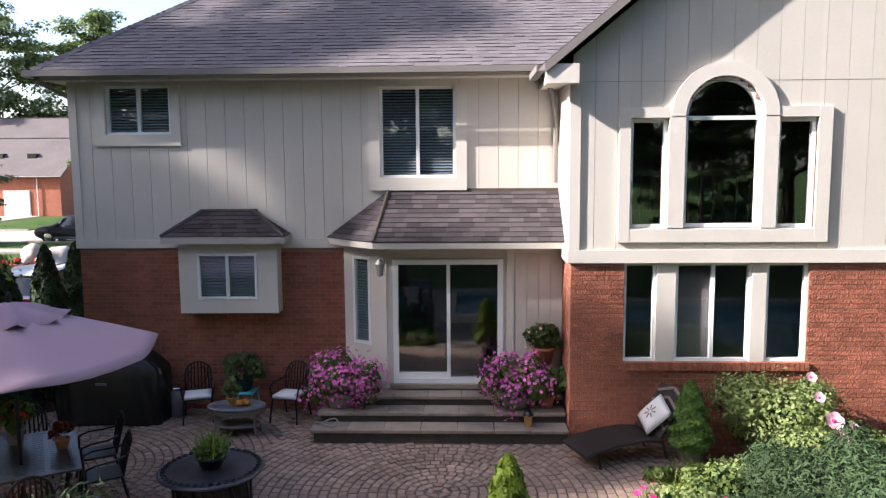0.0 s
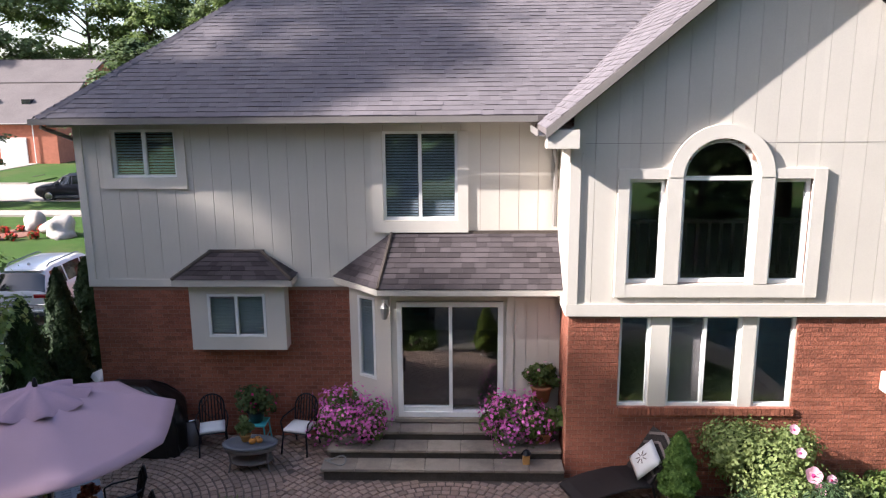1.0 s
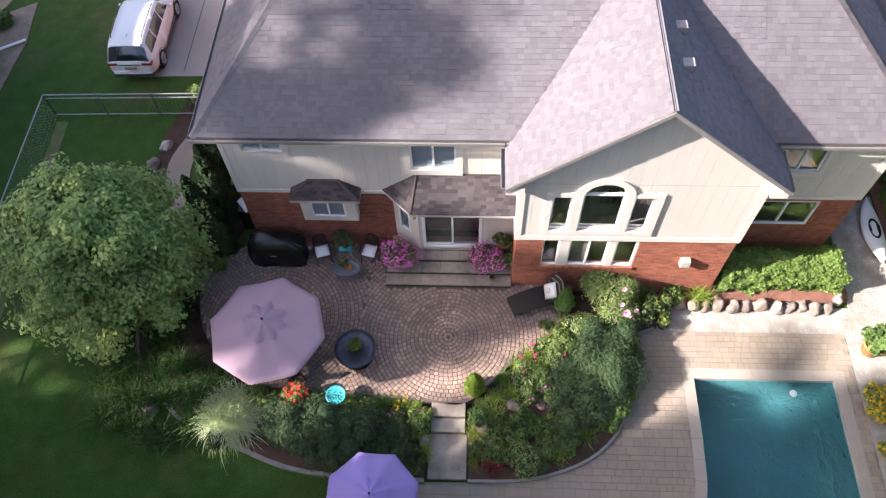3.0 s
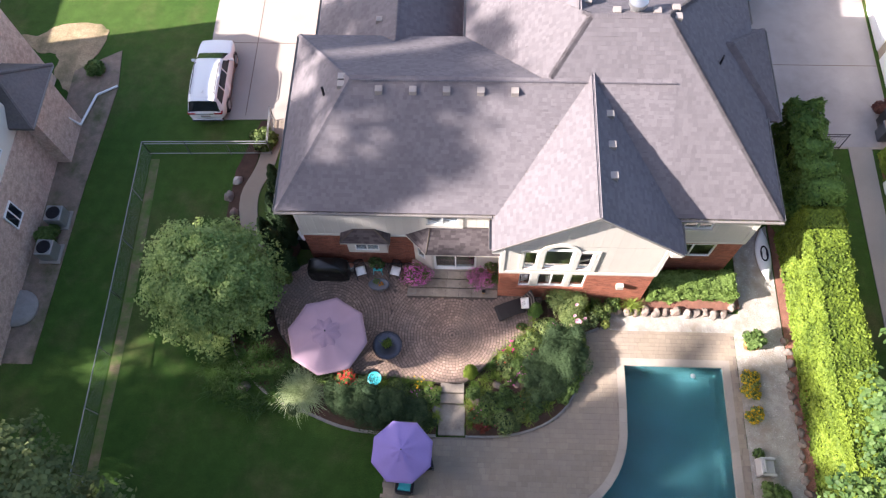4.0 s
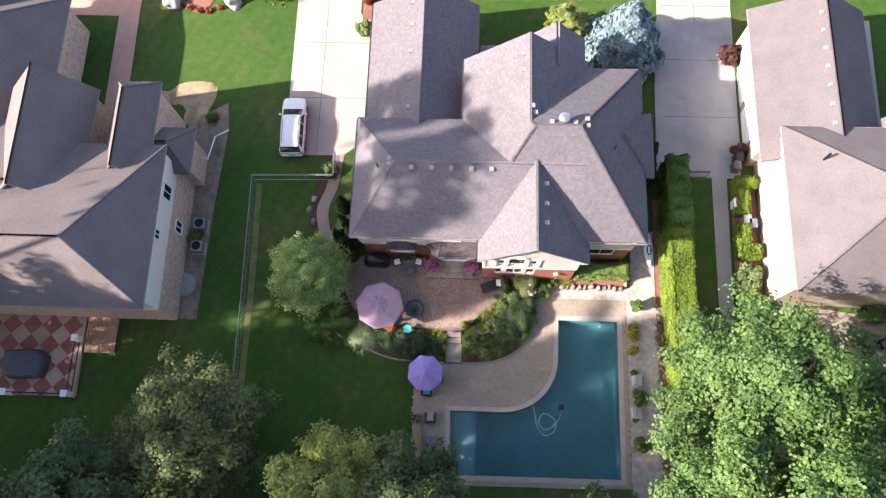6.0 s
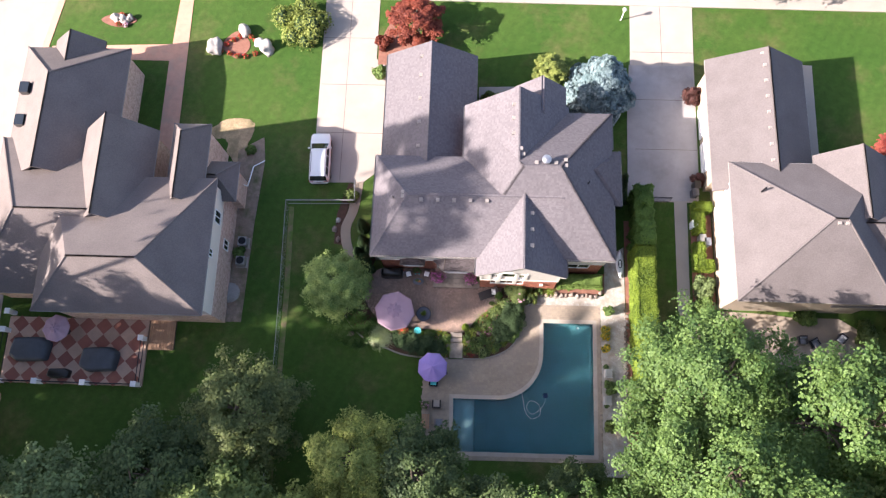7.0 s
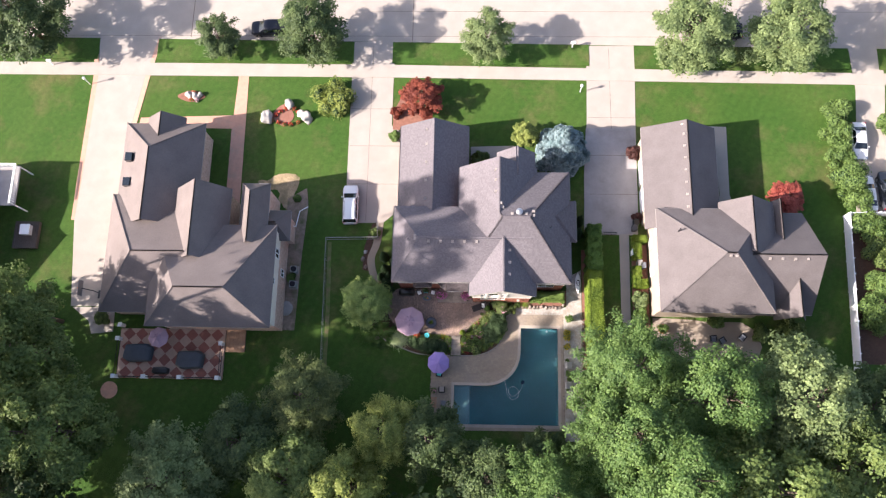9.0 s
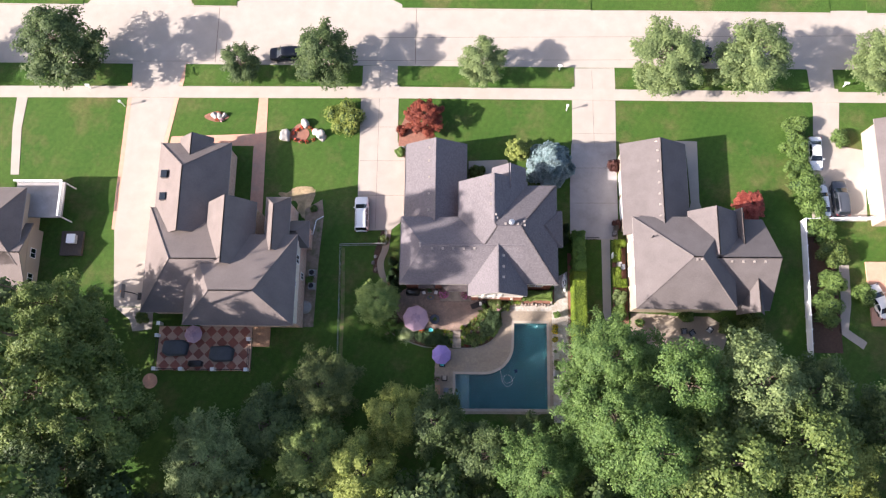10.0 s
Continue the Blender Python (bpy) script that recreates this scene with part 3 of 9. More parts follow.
strip("road", [(-300, 32.9), (-13.5, 32.45), (60, 31.4), (300, 29.5), (300, 39.0), (19, 41.0), (-8, 41.75), (-10.2, 43.0), (-11.0, 47.0), (-11.0, 120), (-31.0, 120), (-31.0, 47.0), (-31.6, 43.5), (-33.4, 42.4), (-300, 44.0)], CONCRETE, 0.03, "pale concrete street with dark joints", "road")
strip("pavement", [(-300, 28.6), (-8.7, 27.35), (52, 26.65), (300, 24.5), (300, 26.2), (52, 28.2), (-8.7, 29.1), (-300, 30.4)], CONCRETE, 0.105, "pale concrete sidewalk between lawns", "sidewalk")
for x0, x1 in ((-110, -47.5), (-39.7, -14.0), (-9.0, 16.1), (21.8, 48.6), (52.2, 120)):
    ya, yb = 29.25 - 0.0107 * x0, 29.25 - 0.0107 * x1
    k0, k1 = 32.38 - 0.0118 * x0, 32.38 - 0.0118 * x1
    slab("verge", [(x0, ya), (x1, yb), (x1, k1 - 0.16), (x0, k0 - 0.16)], [], -0.01, 0.10, GRASS, None, "narrow grass verge along the street", "grass verge")
    slab("kerb", [(x0, k0 - 0.16), (x1, k1 - 0.16), (x1, k1), (x0, k0)], [], -0.01, 0.15, CONCRETE, None, "raised concrete kerb at the street edge", "kerb")
for x0, x1 in ((-140, -56), (-39.4, -33.0), (-8.6, 18.8), (25.4, 52.8), (58, 120)):
    slab("verge", [(x0, 41.35 - 0.018 * x0), (x1, 41.35 - 0.018 * x1), (x1, 46), (x0, 46)], [], -0.01, 0.10, GRASS, None, "grass verge across the street", "grass verge")
    slab("kerb", [(x0, 41.2 - 0.018 * x0), (x1, 41.2 - 0.018 * x1), (x1, 41.35 - 0.018 * x1), (x0, 41.35 - 0.018 * x0)], [], -0.01, 0.15, CONCRETE, None, "raised concrete kerb at the street edge", "kerb")
strip("driveway", [(-13.9, 8.0), (-9.3, 8.1), (-7.1, 10), (-7.1, 19.6), (-8.75, 20.8), (-8.75, 29.0), (-8.2, 32.4), (-14.6, 32.4), (-14.1, 29.0), (-14.05, 14)], CONCRETE, 0.045, "broad sunlit concrete driveway", "driveway")
strip("driveway", [(14.9, 6.9), (21.3, 6.9), (21.45, 9), (21.6, 21.4), (21.8, 29), (22.4, 31.9), (15.6, 31.9), (15.75, 28.6), (15.6, 21.8)], CONCRETE, 0.045, "concrete driveway beside the brick garage", "driveway")
# Darker slab paints the house's cast shade onto the same concrete drive.
strip("driveway_court", [(14.95, 7.0), (21.25, 7.0), (21.4, 9), (21.5, 20.6), (15.45, 20.6), (15.1, 14.4)], SHADE_DECK_GREY, 0.052, "grey worn concrete parking court", "driveway")
strip("driveway", [(-46.4, -2.7), (-42.3, -2.7), (-41.9, 10.7), (-42, 20), (-40.8, 28), (-39.6, 33), (-47.6, 33), (-47.1, 28), (-47.35, 13), (-47.5, 8)], CONCRETE, 0.045, "long concrete driveway edged in pink brick", "driveway")
strip("driveway_edging", [(-47.9, 8), (-47.5, 8), (-47.3, 13), (-47.1, 28), (-47.9, 33), (-48.4, 33), (-47.7, 28), (-47.9, 13)], PINKBRICK, 0.05, "pink brick edging of the driveway", "edging")
strip("driveway_edging", [(-41.9, 20.5), (-41.3, 20.5), (-40.2, 28), (-39.2, 33), (-39.7, 33), (-40.8, 28)], PINKBRICK, 0.05, "pink brick edging of the driveway", "edging")
strip("front_walk", [(-28.9, 8.5), (-27.1, 8.5), (-27.4, 27.7), (-28.7, 27.7), (-28.9, 22), (-40.8, 21.6), (-41, 20.3), (-29, 20.2)], PINKBRICK, 0.04, "pink brick walk to the front door", "walkway")
strip("driveway", [(47.3, 9.6), (54.6, 9.6), (55.3, 19.6), (51.9, 20.3), (52.6, 26.3), (52.8, 31.5), (48.7, 31.6), (49.0, 26.0), (48.2, 17.3)], CONCRETE, 0.045, "pale concrete driveway with parked cars", "driveway")
strip("side_path", [(19.1, 6.9), (20.25, 6.9), (20.05, -3.2), (20.5, -4.9), (21.6, -5.6), (21.0, -6.5), (19.6, -5.2), (19.0, -3.0)], CONCRETE, 0.04, "narrow concrete side path by a hedge", "path")
side_walk = smooth_line([(-9.7, 8.2), (-10.0, 5.5), (-10.6, 3.6), (-10.2, 1.6), (-9.0, 0.2)], 5)
left = [(x - 0.45, y) for x, y in side_walk]
right = [(x + 0.45, y) for x, y in reversed(side_walk)]
strip("side_path", left + right, DECK, 0.04, "curved paver path along the house side", "path")
strip("garden_bed", [(-10.6, 8), (-11.5, 5.0), (-11.6, 2.2), (-10.6, 2.0), (-11.0, 3.6), (-10.5, 5.5), (-10.2, 8)], MULCH, 0.03, "dark mulch bed along the curved path", "garden bed")
strip("terrace", [(-46.2, -2.8), (-42.3, -2.8), (-41.0, -3.0), (-40.9, -5.7), (-43.5, -6.0), (-44.0, -4.5)], CONCRETE, 0.045, "small concrete apron beside the tiled patio", "paving")
strip("patio_east", [(22.6, -3.0), (27.0, -3.2), (28.5, -3.4), (32.7, -3.4), (34.4, -4.4), (34.9, -6.2), (34.2, -8.0), (32.3, -9.2), (29.5, -9.4), (25.3, -7.2), (22.4, -6.2)], DECK, 0.05, "rounded tan patio shaded by trees", "patio")
strip("front_porch", [(1.2, 18.0), (6.5, 18.2), (7.0, 17.0), (6.4, 14.9), (1.2, 14.9)], CONCRETE, 0.05, "pale concrete front walk by the garage", "walkway")
strip("front_walk", [(29.4, 20.0), (31.1, 20.0), (31.35, 12.1), (30.9, 10.5), (31.2, 9.2), (33.0, 9.2), (33.0, 10.6), (32.5, 12.1), (32.7, 20.9), (29.4, 21.0)], CONCRETE, 0.05, "narrow concrete walk along the garage", "walkway")
slab("garden_bed", [(29.9, 10.8), (30.8, 10.8), (31.2, 12.2), (31.0, 19.9), (29.9, 19.9)], [], -0.01, 0.045, MULCH, None, "dark planted strip along the garage", "garden bed")
strip("front_walk", [(-63.9, 28.7), (-62.3, 28.7), (-62.6, 22.9), (-62.0, 15.9), (-63.2, 15.9), (-63.9, 22.9)], CONCRETE, 0.05, "pale walk across the front lawn", "walkway")
strip("side_path", [(50.2, 3.6), (51.5, 3.6), (51.3, -1.5), (50.6, -5.0), (52.8, -6.6), (52.2, -7.5), (49.4, -5.4), (50.0, -1.5)], CONCRETE, 0.04, "curved pale path between garden beds", "path")
bm = bmesh.new()
for x, y0, y1 in ((-35.5, 33.0, 48.5), (-6.5, 32.6, 41.3), (28, 32.2, 40.6), (-21.5, 43.2, 60.0)):
    box(bm, x - 0.04, x + 0.04, y0, y1, 0.0, 0.036)
for y, x0, x1 in ((36.8, -12, 60), (33.2, -60, 45)):
    box(bm, x0, x1, y - 0.02, y + 0.02, 0.0, 0.035)
tagged(part("road_joint", bm, JOINT, None), "dark filled joints in the concrete street", "road joint", "", "structure")

# ---- patio ----
PATIO_Z = 0.45
PATIO = [(-6.9, 0.0), (-8.3, -0.6)] + smooth_line([(-8.7, -1.6), (-8.2, -3.4), (-7.0, -4.7), (-5.6, -5.25), (-3.6, -5.35), (-0.75, -5.6), (0.22, -5.6), (1.1, -4.85), (2.0, -3.95), (2.9, -3.3), (3.5, -2.6)], 4) + [(3.7, -1.5), (1.7, -1.5), (1.7, 0.0)]
slab("patio", PATIO, [], -0.01, PATIO_Z - 0.02, JOINT, None, "raised patio of tumbled cobbles in circles", "patio")


def paver_shape(corners, z0, z1, rng, inset=0.006):
    """A cobble: four corners, a narrower top."""
    cx, cy = sum(p[0] for p in corners) / 4, sum(p[1] for p in corners) / 4
    top = z1 + rng.uniform(-0.004, 0.004)
    lo = [(x, y, z0) for x, y in corners]
    mid = [(x, y, top - 0.008) for x, y in corners]
    hi = [(cx + (x - cx) * 0.88, cy + (y - cy) * 0.88, top) for x, y in corners]
    f = [(8, 9, 10, 11)]
    for a, b in ((0, 4), (4, 8)):
        f += [(a + i, a + (i + 1) % 4, b + (i + 1) % 4, b + i) for i in range(4)]
    return lo + mid + hi, f


def patio_cobbles():
    rng = np.random.default_rng(5)
    rings = ((-0.35, -3.45, 2.75), (-5.9, -2.9, 2.75))
    cells = []
    for n, (cx, cy, reach) in enumerate(rings):
        r = 0.06
        while r < 6.5:
            w = 0.125 if r < 0.8 else 0.132
            count = max(5, int(math.tau * (r + w / 2) / (0.13 if r < 0.8 else 0.145)))
            off = rng.uniform(0, 1)
            for k in range(count):
                a0, a1 = (k + off) * math.tau / count, (k + 1 + off) * math.tau / count
                am, rm = (a0 + a1) / 2, r + w / 2
                x, y = cx + rm * math.cos(am), cy + rm * math.sin(am)
                own = min(range(2), key=lambda i: math.hypot(x - rings[i][0], y - rings[i][1]) - rings[i][2] + (0.0 if i == 0 else 0.15))
                if own != n or not inside(x, y, PATIO_IN) or (-2.5 < x < 1.66 and y > -1.72):
                    continue
                g, ga = 0.012, 0.010 / max(rm, 0.15)
                j = rng.uniform(-0.006, 0.006, 4)
                cells.append([(cx + (r + g + j[0]) * math.cos(a0 + ga), cy + (r + g + j[0]) * math.sin(a0 + ga)), (cx + (r + w - g + j[1]) * math.cos(a0 + ga), cy + (r + w - g + j[1]) * math.sin(a0 + ga)),
                              (cx + (r + w - g + j[2]) * math.cos(a1 - ga), cy + (r + w - g + j[2]) * math.sin(a1 - ga)), (cx + (r + g + j[3]) * math.cos(a1 - ga), cy + (r + g + j[3]) * math.sin(a1 - ga))])
            r += w
    return cells, rng


PATIO_IN = grow(PATIO, -0.07)

# ---- planting beds ----
BED_SW = smooth_line([(-0.78, -5.62), (-3.6, -5.38), (-5.6, -5.28), (-7.0, -4.74), (-8.25, -3.4), (-8.75, -1.6)], 4) + [(-8.3, -0.5), (-7.6, 1.0), (-8.7, 2.2), (-9.6, 0.6)] + smooth_line([(-10.6, -1.0), (-10.3, -4.0), (-8.6, -6.1), (-6.6, -7.0), (-4.4, -7.7), (-0.95, -7.85)], 4)
BED_SE = smooth_line([(0.25, -5.62), (1.12, -4.88), (2.04, -3.98), (2.94, -3.33), (3.55, -2.6)], 4) + [(3.72, -1.56), (6.6, -1.56), (6.7, -2.3), (6.2, -2.85)] + smooth_line([(5.6, -3.1), (5.5, -4.3), (4.95, -6.0), (3.9, -7.1), (2.2, -7.72), (0.36, -7.83)], 4)
BED_E = [(6.7, -1.56), (8.1, -1.5), (8.1, -0.05), (12.6, -0.05), (12.6, -1.75), (11, -1.95), (6.75, -1.95)]


def mound(name, poly, z_edge, z_top, mat, label):
    """A bed that rises softly from its edge."""
    inner = grow(poly, -0.35)
    cx, cy = sum(p[0] for p in poly) / len(poly), sum(p[1] for p in poly) / len(poly)
    v, f = flat(inner, [], z_edge, z_top)
    n = len(poly)
    base = len(v)
    v = v + [(x, y, z_edge) for x, y in poly] + [(x, y, -0.02) for x, y in poly]
    for i in range(n):
        j = (i + 1) % n
        f += [(base + i, base + j, j, i), (base + n + i, base + n + j, base + j, base + i)]
    return tagged(mesh_object(name, v, f, mat), label, "garden bed", "", "structure")


mound("garden_bed", BED_SW, 0.14, 0.30, MULCH, "mulched planting bed round the patio")
mound("garden_bed", BED_SE, 0.14, 0.34, MULCH, "mulched planting bed between patio and pool")
slab("garden_bed", BED_E, [], -0.01, 0.2, REDMULCH, None, "red mulch bed behind a row of stones", "garden bed")
slab("garden_bed", [(15.2, -17), (14.4, -17), (14.5, 5), (15.2, 5)], [], -0.01, 0.05, REDMULCH, None, "narrow red mulch strip under the hedge", "garden bed")
ragged = [(x + 0.22 * noise.noise(Vector((x * 2.3, y * 2.3, 0))), y + 0.22 * noise.noise(Vector((x * 2.3, y * 2.3, 9)))) for x, y, *_ in smooth_line([(-25.1, 13.2), (-23.8, 13.4), (-22.6, 14.2), (-20.7, 14.2), (-19.9, 13.4), (-20.4, 11.6), (-20.9, 9.6), (-22.2, 10.6), (-22.4, 12.0), (-23.6, 12.3)], 6, True)]
strip("bare_patch", ragged, STRAW, 0.03, "bare straw and soil patch beside the house", "bare ground")
slab("garden_bed", [(-19.3, -5.2), (-21.2, -5.2), (-21.2, 11.0), (-18.9, 12.4), (-18.6, 10), (-19.0, 4)], [], -0.01, 0.04, BROWNMULCH, None, "brown mulch strip along the brick house", "garden bed")
slab("garden_bed", smooth_line([(-24.0, 22.0), (-22.5, 23.6), (-21.2, 22.0), (-22.4, 20.6)], 5, True), [], -0.01, 0.05, REDMULCH, None, "small red mulch island in the lawn", "garden bed")
slab("garden_bed", smooth_line([(-36.4, 24.6), (-34.6, 25.4), (-32.8, 24.6), (-34.5, 23.8)], 5, True), [], -0.01, 0.05, REDMULCH, None, "small oval stone bed in the lawn", "garden bed")
slab("garden_bed", [(-8.6, 20.2), (-8.6, 22.6), (-7.6, 24.8), (-5, 21.9), (-3, 20.2)], [], -0.01, 0.05, REDMULCH, None, "red mulch bed beside the drive", "garden bed")
slab("garden_bed", [(20.5, 6.7), (22.3, 6.7), (22.3, -4.5), (20.3, -4.5)], [], -0.01, 0.04, REDMULCH, None, "mulch strip under clipped hedges", "garden bed")
slab("garden_bed", [(45.9, 9.3), (50.0, 9.3), (49.6, -8), (45.2, -8)], [], -0.01, 0.04, MULCH, None, "planted bed behind the white fence", "garden bed")
slab("gravel_strip", [(6.25, -2.9), (6.8, -1.98), (12.6, -1.98), (12.7, 1.5), (14.4, 2.5), (14.4, -17.2), (12.25, -17.2), (12.25, -2.9)], [], -0.01, 0.06, GRAVEL, None, "pale gravel strip beside the pool deck", "gravel")

# ---- pool ----
DECK_OUT = [(-3.05, -7.95), (-0.9, -7.88), (0.34, -7.86)] + smooth_line([(0.4, -7.86), (2.25, -7.76), (3.95, -7.14), (5.0, -6.02), (5.56, -4.3), (5.66, -3.1)], 4) + [(6.2, -2.9), (12.22, -2.9), (12.22, -16.1), (-3.0, -16.3)]
slab("pool_deck", DECK_OUT, [grow(POOL, 0.2)], -0.3, 0.04, DECKJOINT, None, "tan paver deck round the pool", "pool deck")
pool = thing("swimming_pool", "blue freeform pool with a shallow ledge and paver coping", "swimming pool")
v, f = [], []
n = len(POOL)
wide = grow(POOL, 0.02)
v = [(x, y, 0.0) for x, y in wide] + [(x, y, -1.6) for x, y in wide]
f = [(i, (i + 1) % n, n + (i + 1) % n, n + i) for i in range(n)]
fv, ff = flat(wide, [], -1.65, -1.6)
k = len(v)
basin = mesh_object("basin", v + fv, f + [tuple(i + k for i in q) for q in ff], POOLWALL, pool)
part("ledge", boxed(-0.36, 1.4, -15.5, -11.22, -1.55, -0.42), LEDGE, pool, "pale shallow ledge under water")
for i in range(3):
    part("step", boxed(1.42 + 0.3 * i, 1.72 + 0.3 * i, -15.5, -11.22, -1.55, -0.7 - 0.25 * i), POOLWALL, pool)
water = slab("water", grow(POOL, 0.01), [], -0.16, -0.13, WATER, pool, "clear rippled blue water")
water.visible_shadow = False
m = len(RIM)
for i in range(n):
    a0, a1, b0, b1 = (Vector(p) for p in (POOL[i], POOL[(i + 1) % n], RIM[i], RIM[(i + 1) % n]))
    pieces = max(1, round((a1 - a0).length / 0.6))
    for s in range(pieces):
        t0, t1 = s / pieces, (s + 1) / pieces
        q = [a0.lerp(a1, t0), a0.lerp(a1, t1), b0.lerp(b1, t1), b0.lerp(b1, t0)]
        bm = bmesh.new()
        c = sum(q, Vector((0, 0))) / 4
        q = [c + (p - c) * 0.99 for p in q]
        lo, hi = [bm.verts.new((p.x, p.y, -0.05)) for p in q], [bm.verts.new((p.x, p.y, 0.07)) for p in q]
        bm.faces.new(hi), bm.faces.new(lo)
        for e in range(4):
            bm.faces.new((lo[e], lo[(e + 1) % 4], hi[(e + 1) % 4], hi[e]))
        part("coping_stone", bm, COPING, pool)

# ---- the house ----
house = thing("house", "two-storey house of red brick and greige siding with a gabled wing", "house")


class Block:
    """A roof over a rectangle: ridge along an axis, each end hipped (set back) or gabled (0)."""
    def __init__(self, x0, x1, y0, y1, eave, ridge, axis, a=0.0, b=0.0, mid=None):
        self.r, self.eave, self.ridge, self.axis, self.a, self.b = (x0, x1, y0, y1), eave, ridge, axis, a, b
        self.mid = ((y0 + y1) / 2 if axis == "x" else (x0 + x1) / 2) if mid is None else mid

    def faces(self):
        x0, x1, y0, y1 = self.r
        e, r = self.eave, self.ridge
        if self.axis == "x":
            m = self.mid
            p, q = (x0 + self.a, m, r), (x1 - self.b, m, r)
            f = [[(x0, y0, e), (x1, y0, e), q, p], [(x1, y1, e), (x0, y1, e), p, q], [(x0, y1, e), (x0, y0, e), p], [(x1, y0, e), (x1, y1, e), q]]
        else:
            m = self.mid
            p, q = (m, y0 + self.a, r), (m, y1 - self.b, r)
            f = [[(x1, y0, e), (x1, y1, e), q, p], [(x0, y1, e), (x0, y0, e), p, q], [(x0, y0, e), (x1, y0, e), p], [(x1, y1, e), (x0, y1, e), q]]
        return [g for g, k in zip(f, (1, 1, self.a, self.b)) if k]

    def height(self, x, y):
        x0, x1, y0, y1 = self.r
        if not (x0 <= x <= x1 and y0 <= y <= y1):
            return -1.0
        e, up = self.eave, self.ridge - self.eave
        if self.axis == "x":
            h = min((y - y0) / (self.mid - y0), (y1 - y) / (y1 - self.mid))
            ends = ((x - x0, self.a), (x1 - x, self.b))
        else:
            h = min((x - x0) / (self.mid - x0), (x1 - x) / (x1 - self.mid))
            ends = ((y - y0, self.a), (y1 - y, self.b))
        for d, k in ends:
            if k:
                h = min(h, d / k)
        return e + up * h


def roof_mesh(parent, block, mat, thick=0.16, label=""):
    verts, faces = [], []
    for g in block.faces():
        k = len(verts)
        n = len(g)
        verts += g + [(x, y, z - thick) for x, y, z in g]
        faces.append(tuple(range(k, k + n)))
        faces.append(tuple(reversed(range(k + n, k + 2 * n))))
        for i in range(n):
            j = (i + 1) % n
            if abs(g[i][2] - g[j][2]) < 1e-6 and g[i][2] < block.ridge - 0.1 or not (block.a and block.b) and {g[i][2], g[j][2]} == {block.eave, block.ridge}:
                faces.append((k + i, k + n + i, k + n + j, k + j))
    return mesh_object("roof", verts, faces, mat, parent, label)


def shingles(roof, blocks, block, parent_mat, exposure=0.155, width=0.32, stretch=1.0, seed=3):
    """Overlapping tabs over the visible part of one roof, joined into one mesh."""
    rng = np.random.default_rng(seed)
    verts, faces = [], []
    for g in block.faces():
        a, b = Vector(g[0]), Vector(g[1])
        u = (b - a).normalized()
        top = Vector(g[2]) if len(g) == 3 else (Vector(g[2]) + Vector(g[3])) / 2
        nrm = u.cross(top - a).normalized()
        if nrm.z < 0:
            nrm = -nrm
        w = nrm.cross(u)
        if w.z < 0:
            w = -w
        length = (b - a).length
        rise = (top - a).dot(w)
        rows = int(rise / exposure)
        tl, tr = ((Vector(g[-1]) - a).dot(u), (Vector(g[2]) - a).dot(u))
        for k in range(rows + 1):
            v0 = k * exposure
            t = min(1.0, (v0 + exposure * 0.5) / rise)
            lo_x, hi_x = tl * t, length + (tr - length) * t
            x = lo_x - rng.uniform(0, width)
            while x < hi_x:
                wd = width * rng.uniform(0.75, 1.25)
                x0, x1 = max(x, lo_x) + 0.0006, min(x + wd, hi_x) - 0.0006
                x += wd
                if x1 - x0 < 0.05:
                    continue
                c = a + u * (x0 + x1) / 2 + w * (v0 + exposure * 0.4)
                if any(o is not block and o.height(c.x, c.y) > c.z + 0.02 for o in blocks):
                    continue
                h = 0.006 + rng.uniform(0, 0.016)
                i = len(verts)
                p = [a + u * x0 + w * v0, a + u * x1 + w * v0, a + u * x1 + w * (v0 + exposure * 1.1), a + u * x0 + w * (v0 + exposure * 1.1)]
                verts += [tuple(q) for q in p] + [tuple(p[0] + nrm * h), tuple(p[1] + nrm * h), tuple(p[2] + nrm * 0.003), tuple(p[3] + nrm * 0.003)]
                faces += [(i + 4, i + 5, i + 6, i + 7), (i, i + 1, i + 5, i + 4), (i + 1, i + 2, i + 6, i + 5), (i + 3, i, i + 4, i + 7)]
    caps = []
    for g in block.faces():
        for i in range(len(g)):
            p, q = Vector(g[i]), Vector(g[(i + 1) % len(g)])
            if max(p.z, q.z) > block.ridge - 0.01 and (abs(p.z - q.z) < 0.01 or block.a and block.b or len(g) == 3):
                caps.append((p, q) if p.z <= q.z else (q, p))
    for p, q in caps:
        run = q - p
        along = run.normalized()
        flatly = Vector((along.y, -along.x, 0)).normalized()
        up = flatly.cross(along)
        up = up if up.z > 0 else -up
        for k in range(int(run.length / 0.14)):
            c = p + along * 0.14 * k
            if any(o is not block and o.height(c.x, c.y) > c.z - 0.08 for o in blocks):
                continue
            i = len(verts)
            d = along * 0.17
            drop = 0.55 if abs(along.z) < 0.01 else 0.4
            l, r = -flatly * 0.12 - up * 0.12 * drop, flatly * 0.12 - up * 0.12 * drop
            h = up * 0.035
            verts += [tuple(v) for v in (c + l + h, c + h * 1.2, c + r + h, c + d + l + h * 0.5, c + d + h * 0.7, c + d + r + h * 0.5)]
            faces += [(i, i + 1, i + 4, i + 3), (i + 1, i + 2, i + 5, i + 4)]
    return tagged(mesh_object("shingles", verts, faces, parent_mat, roof), "", "", "", "stuff")


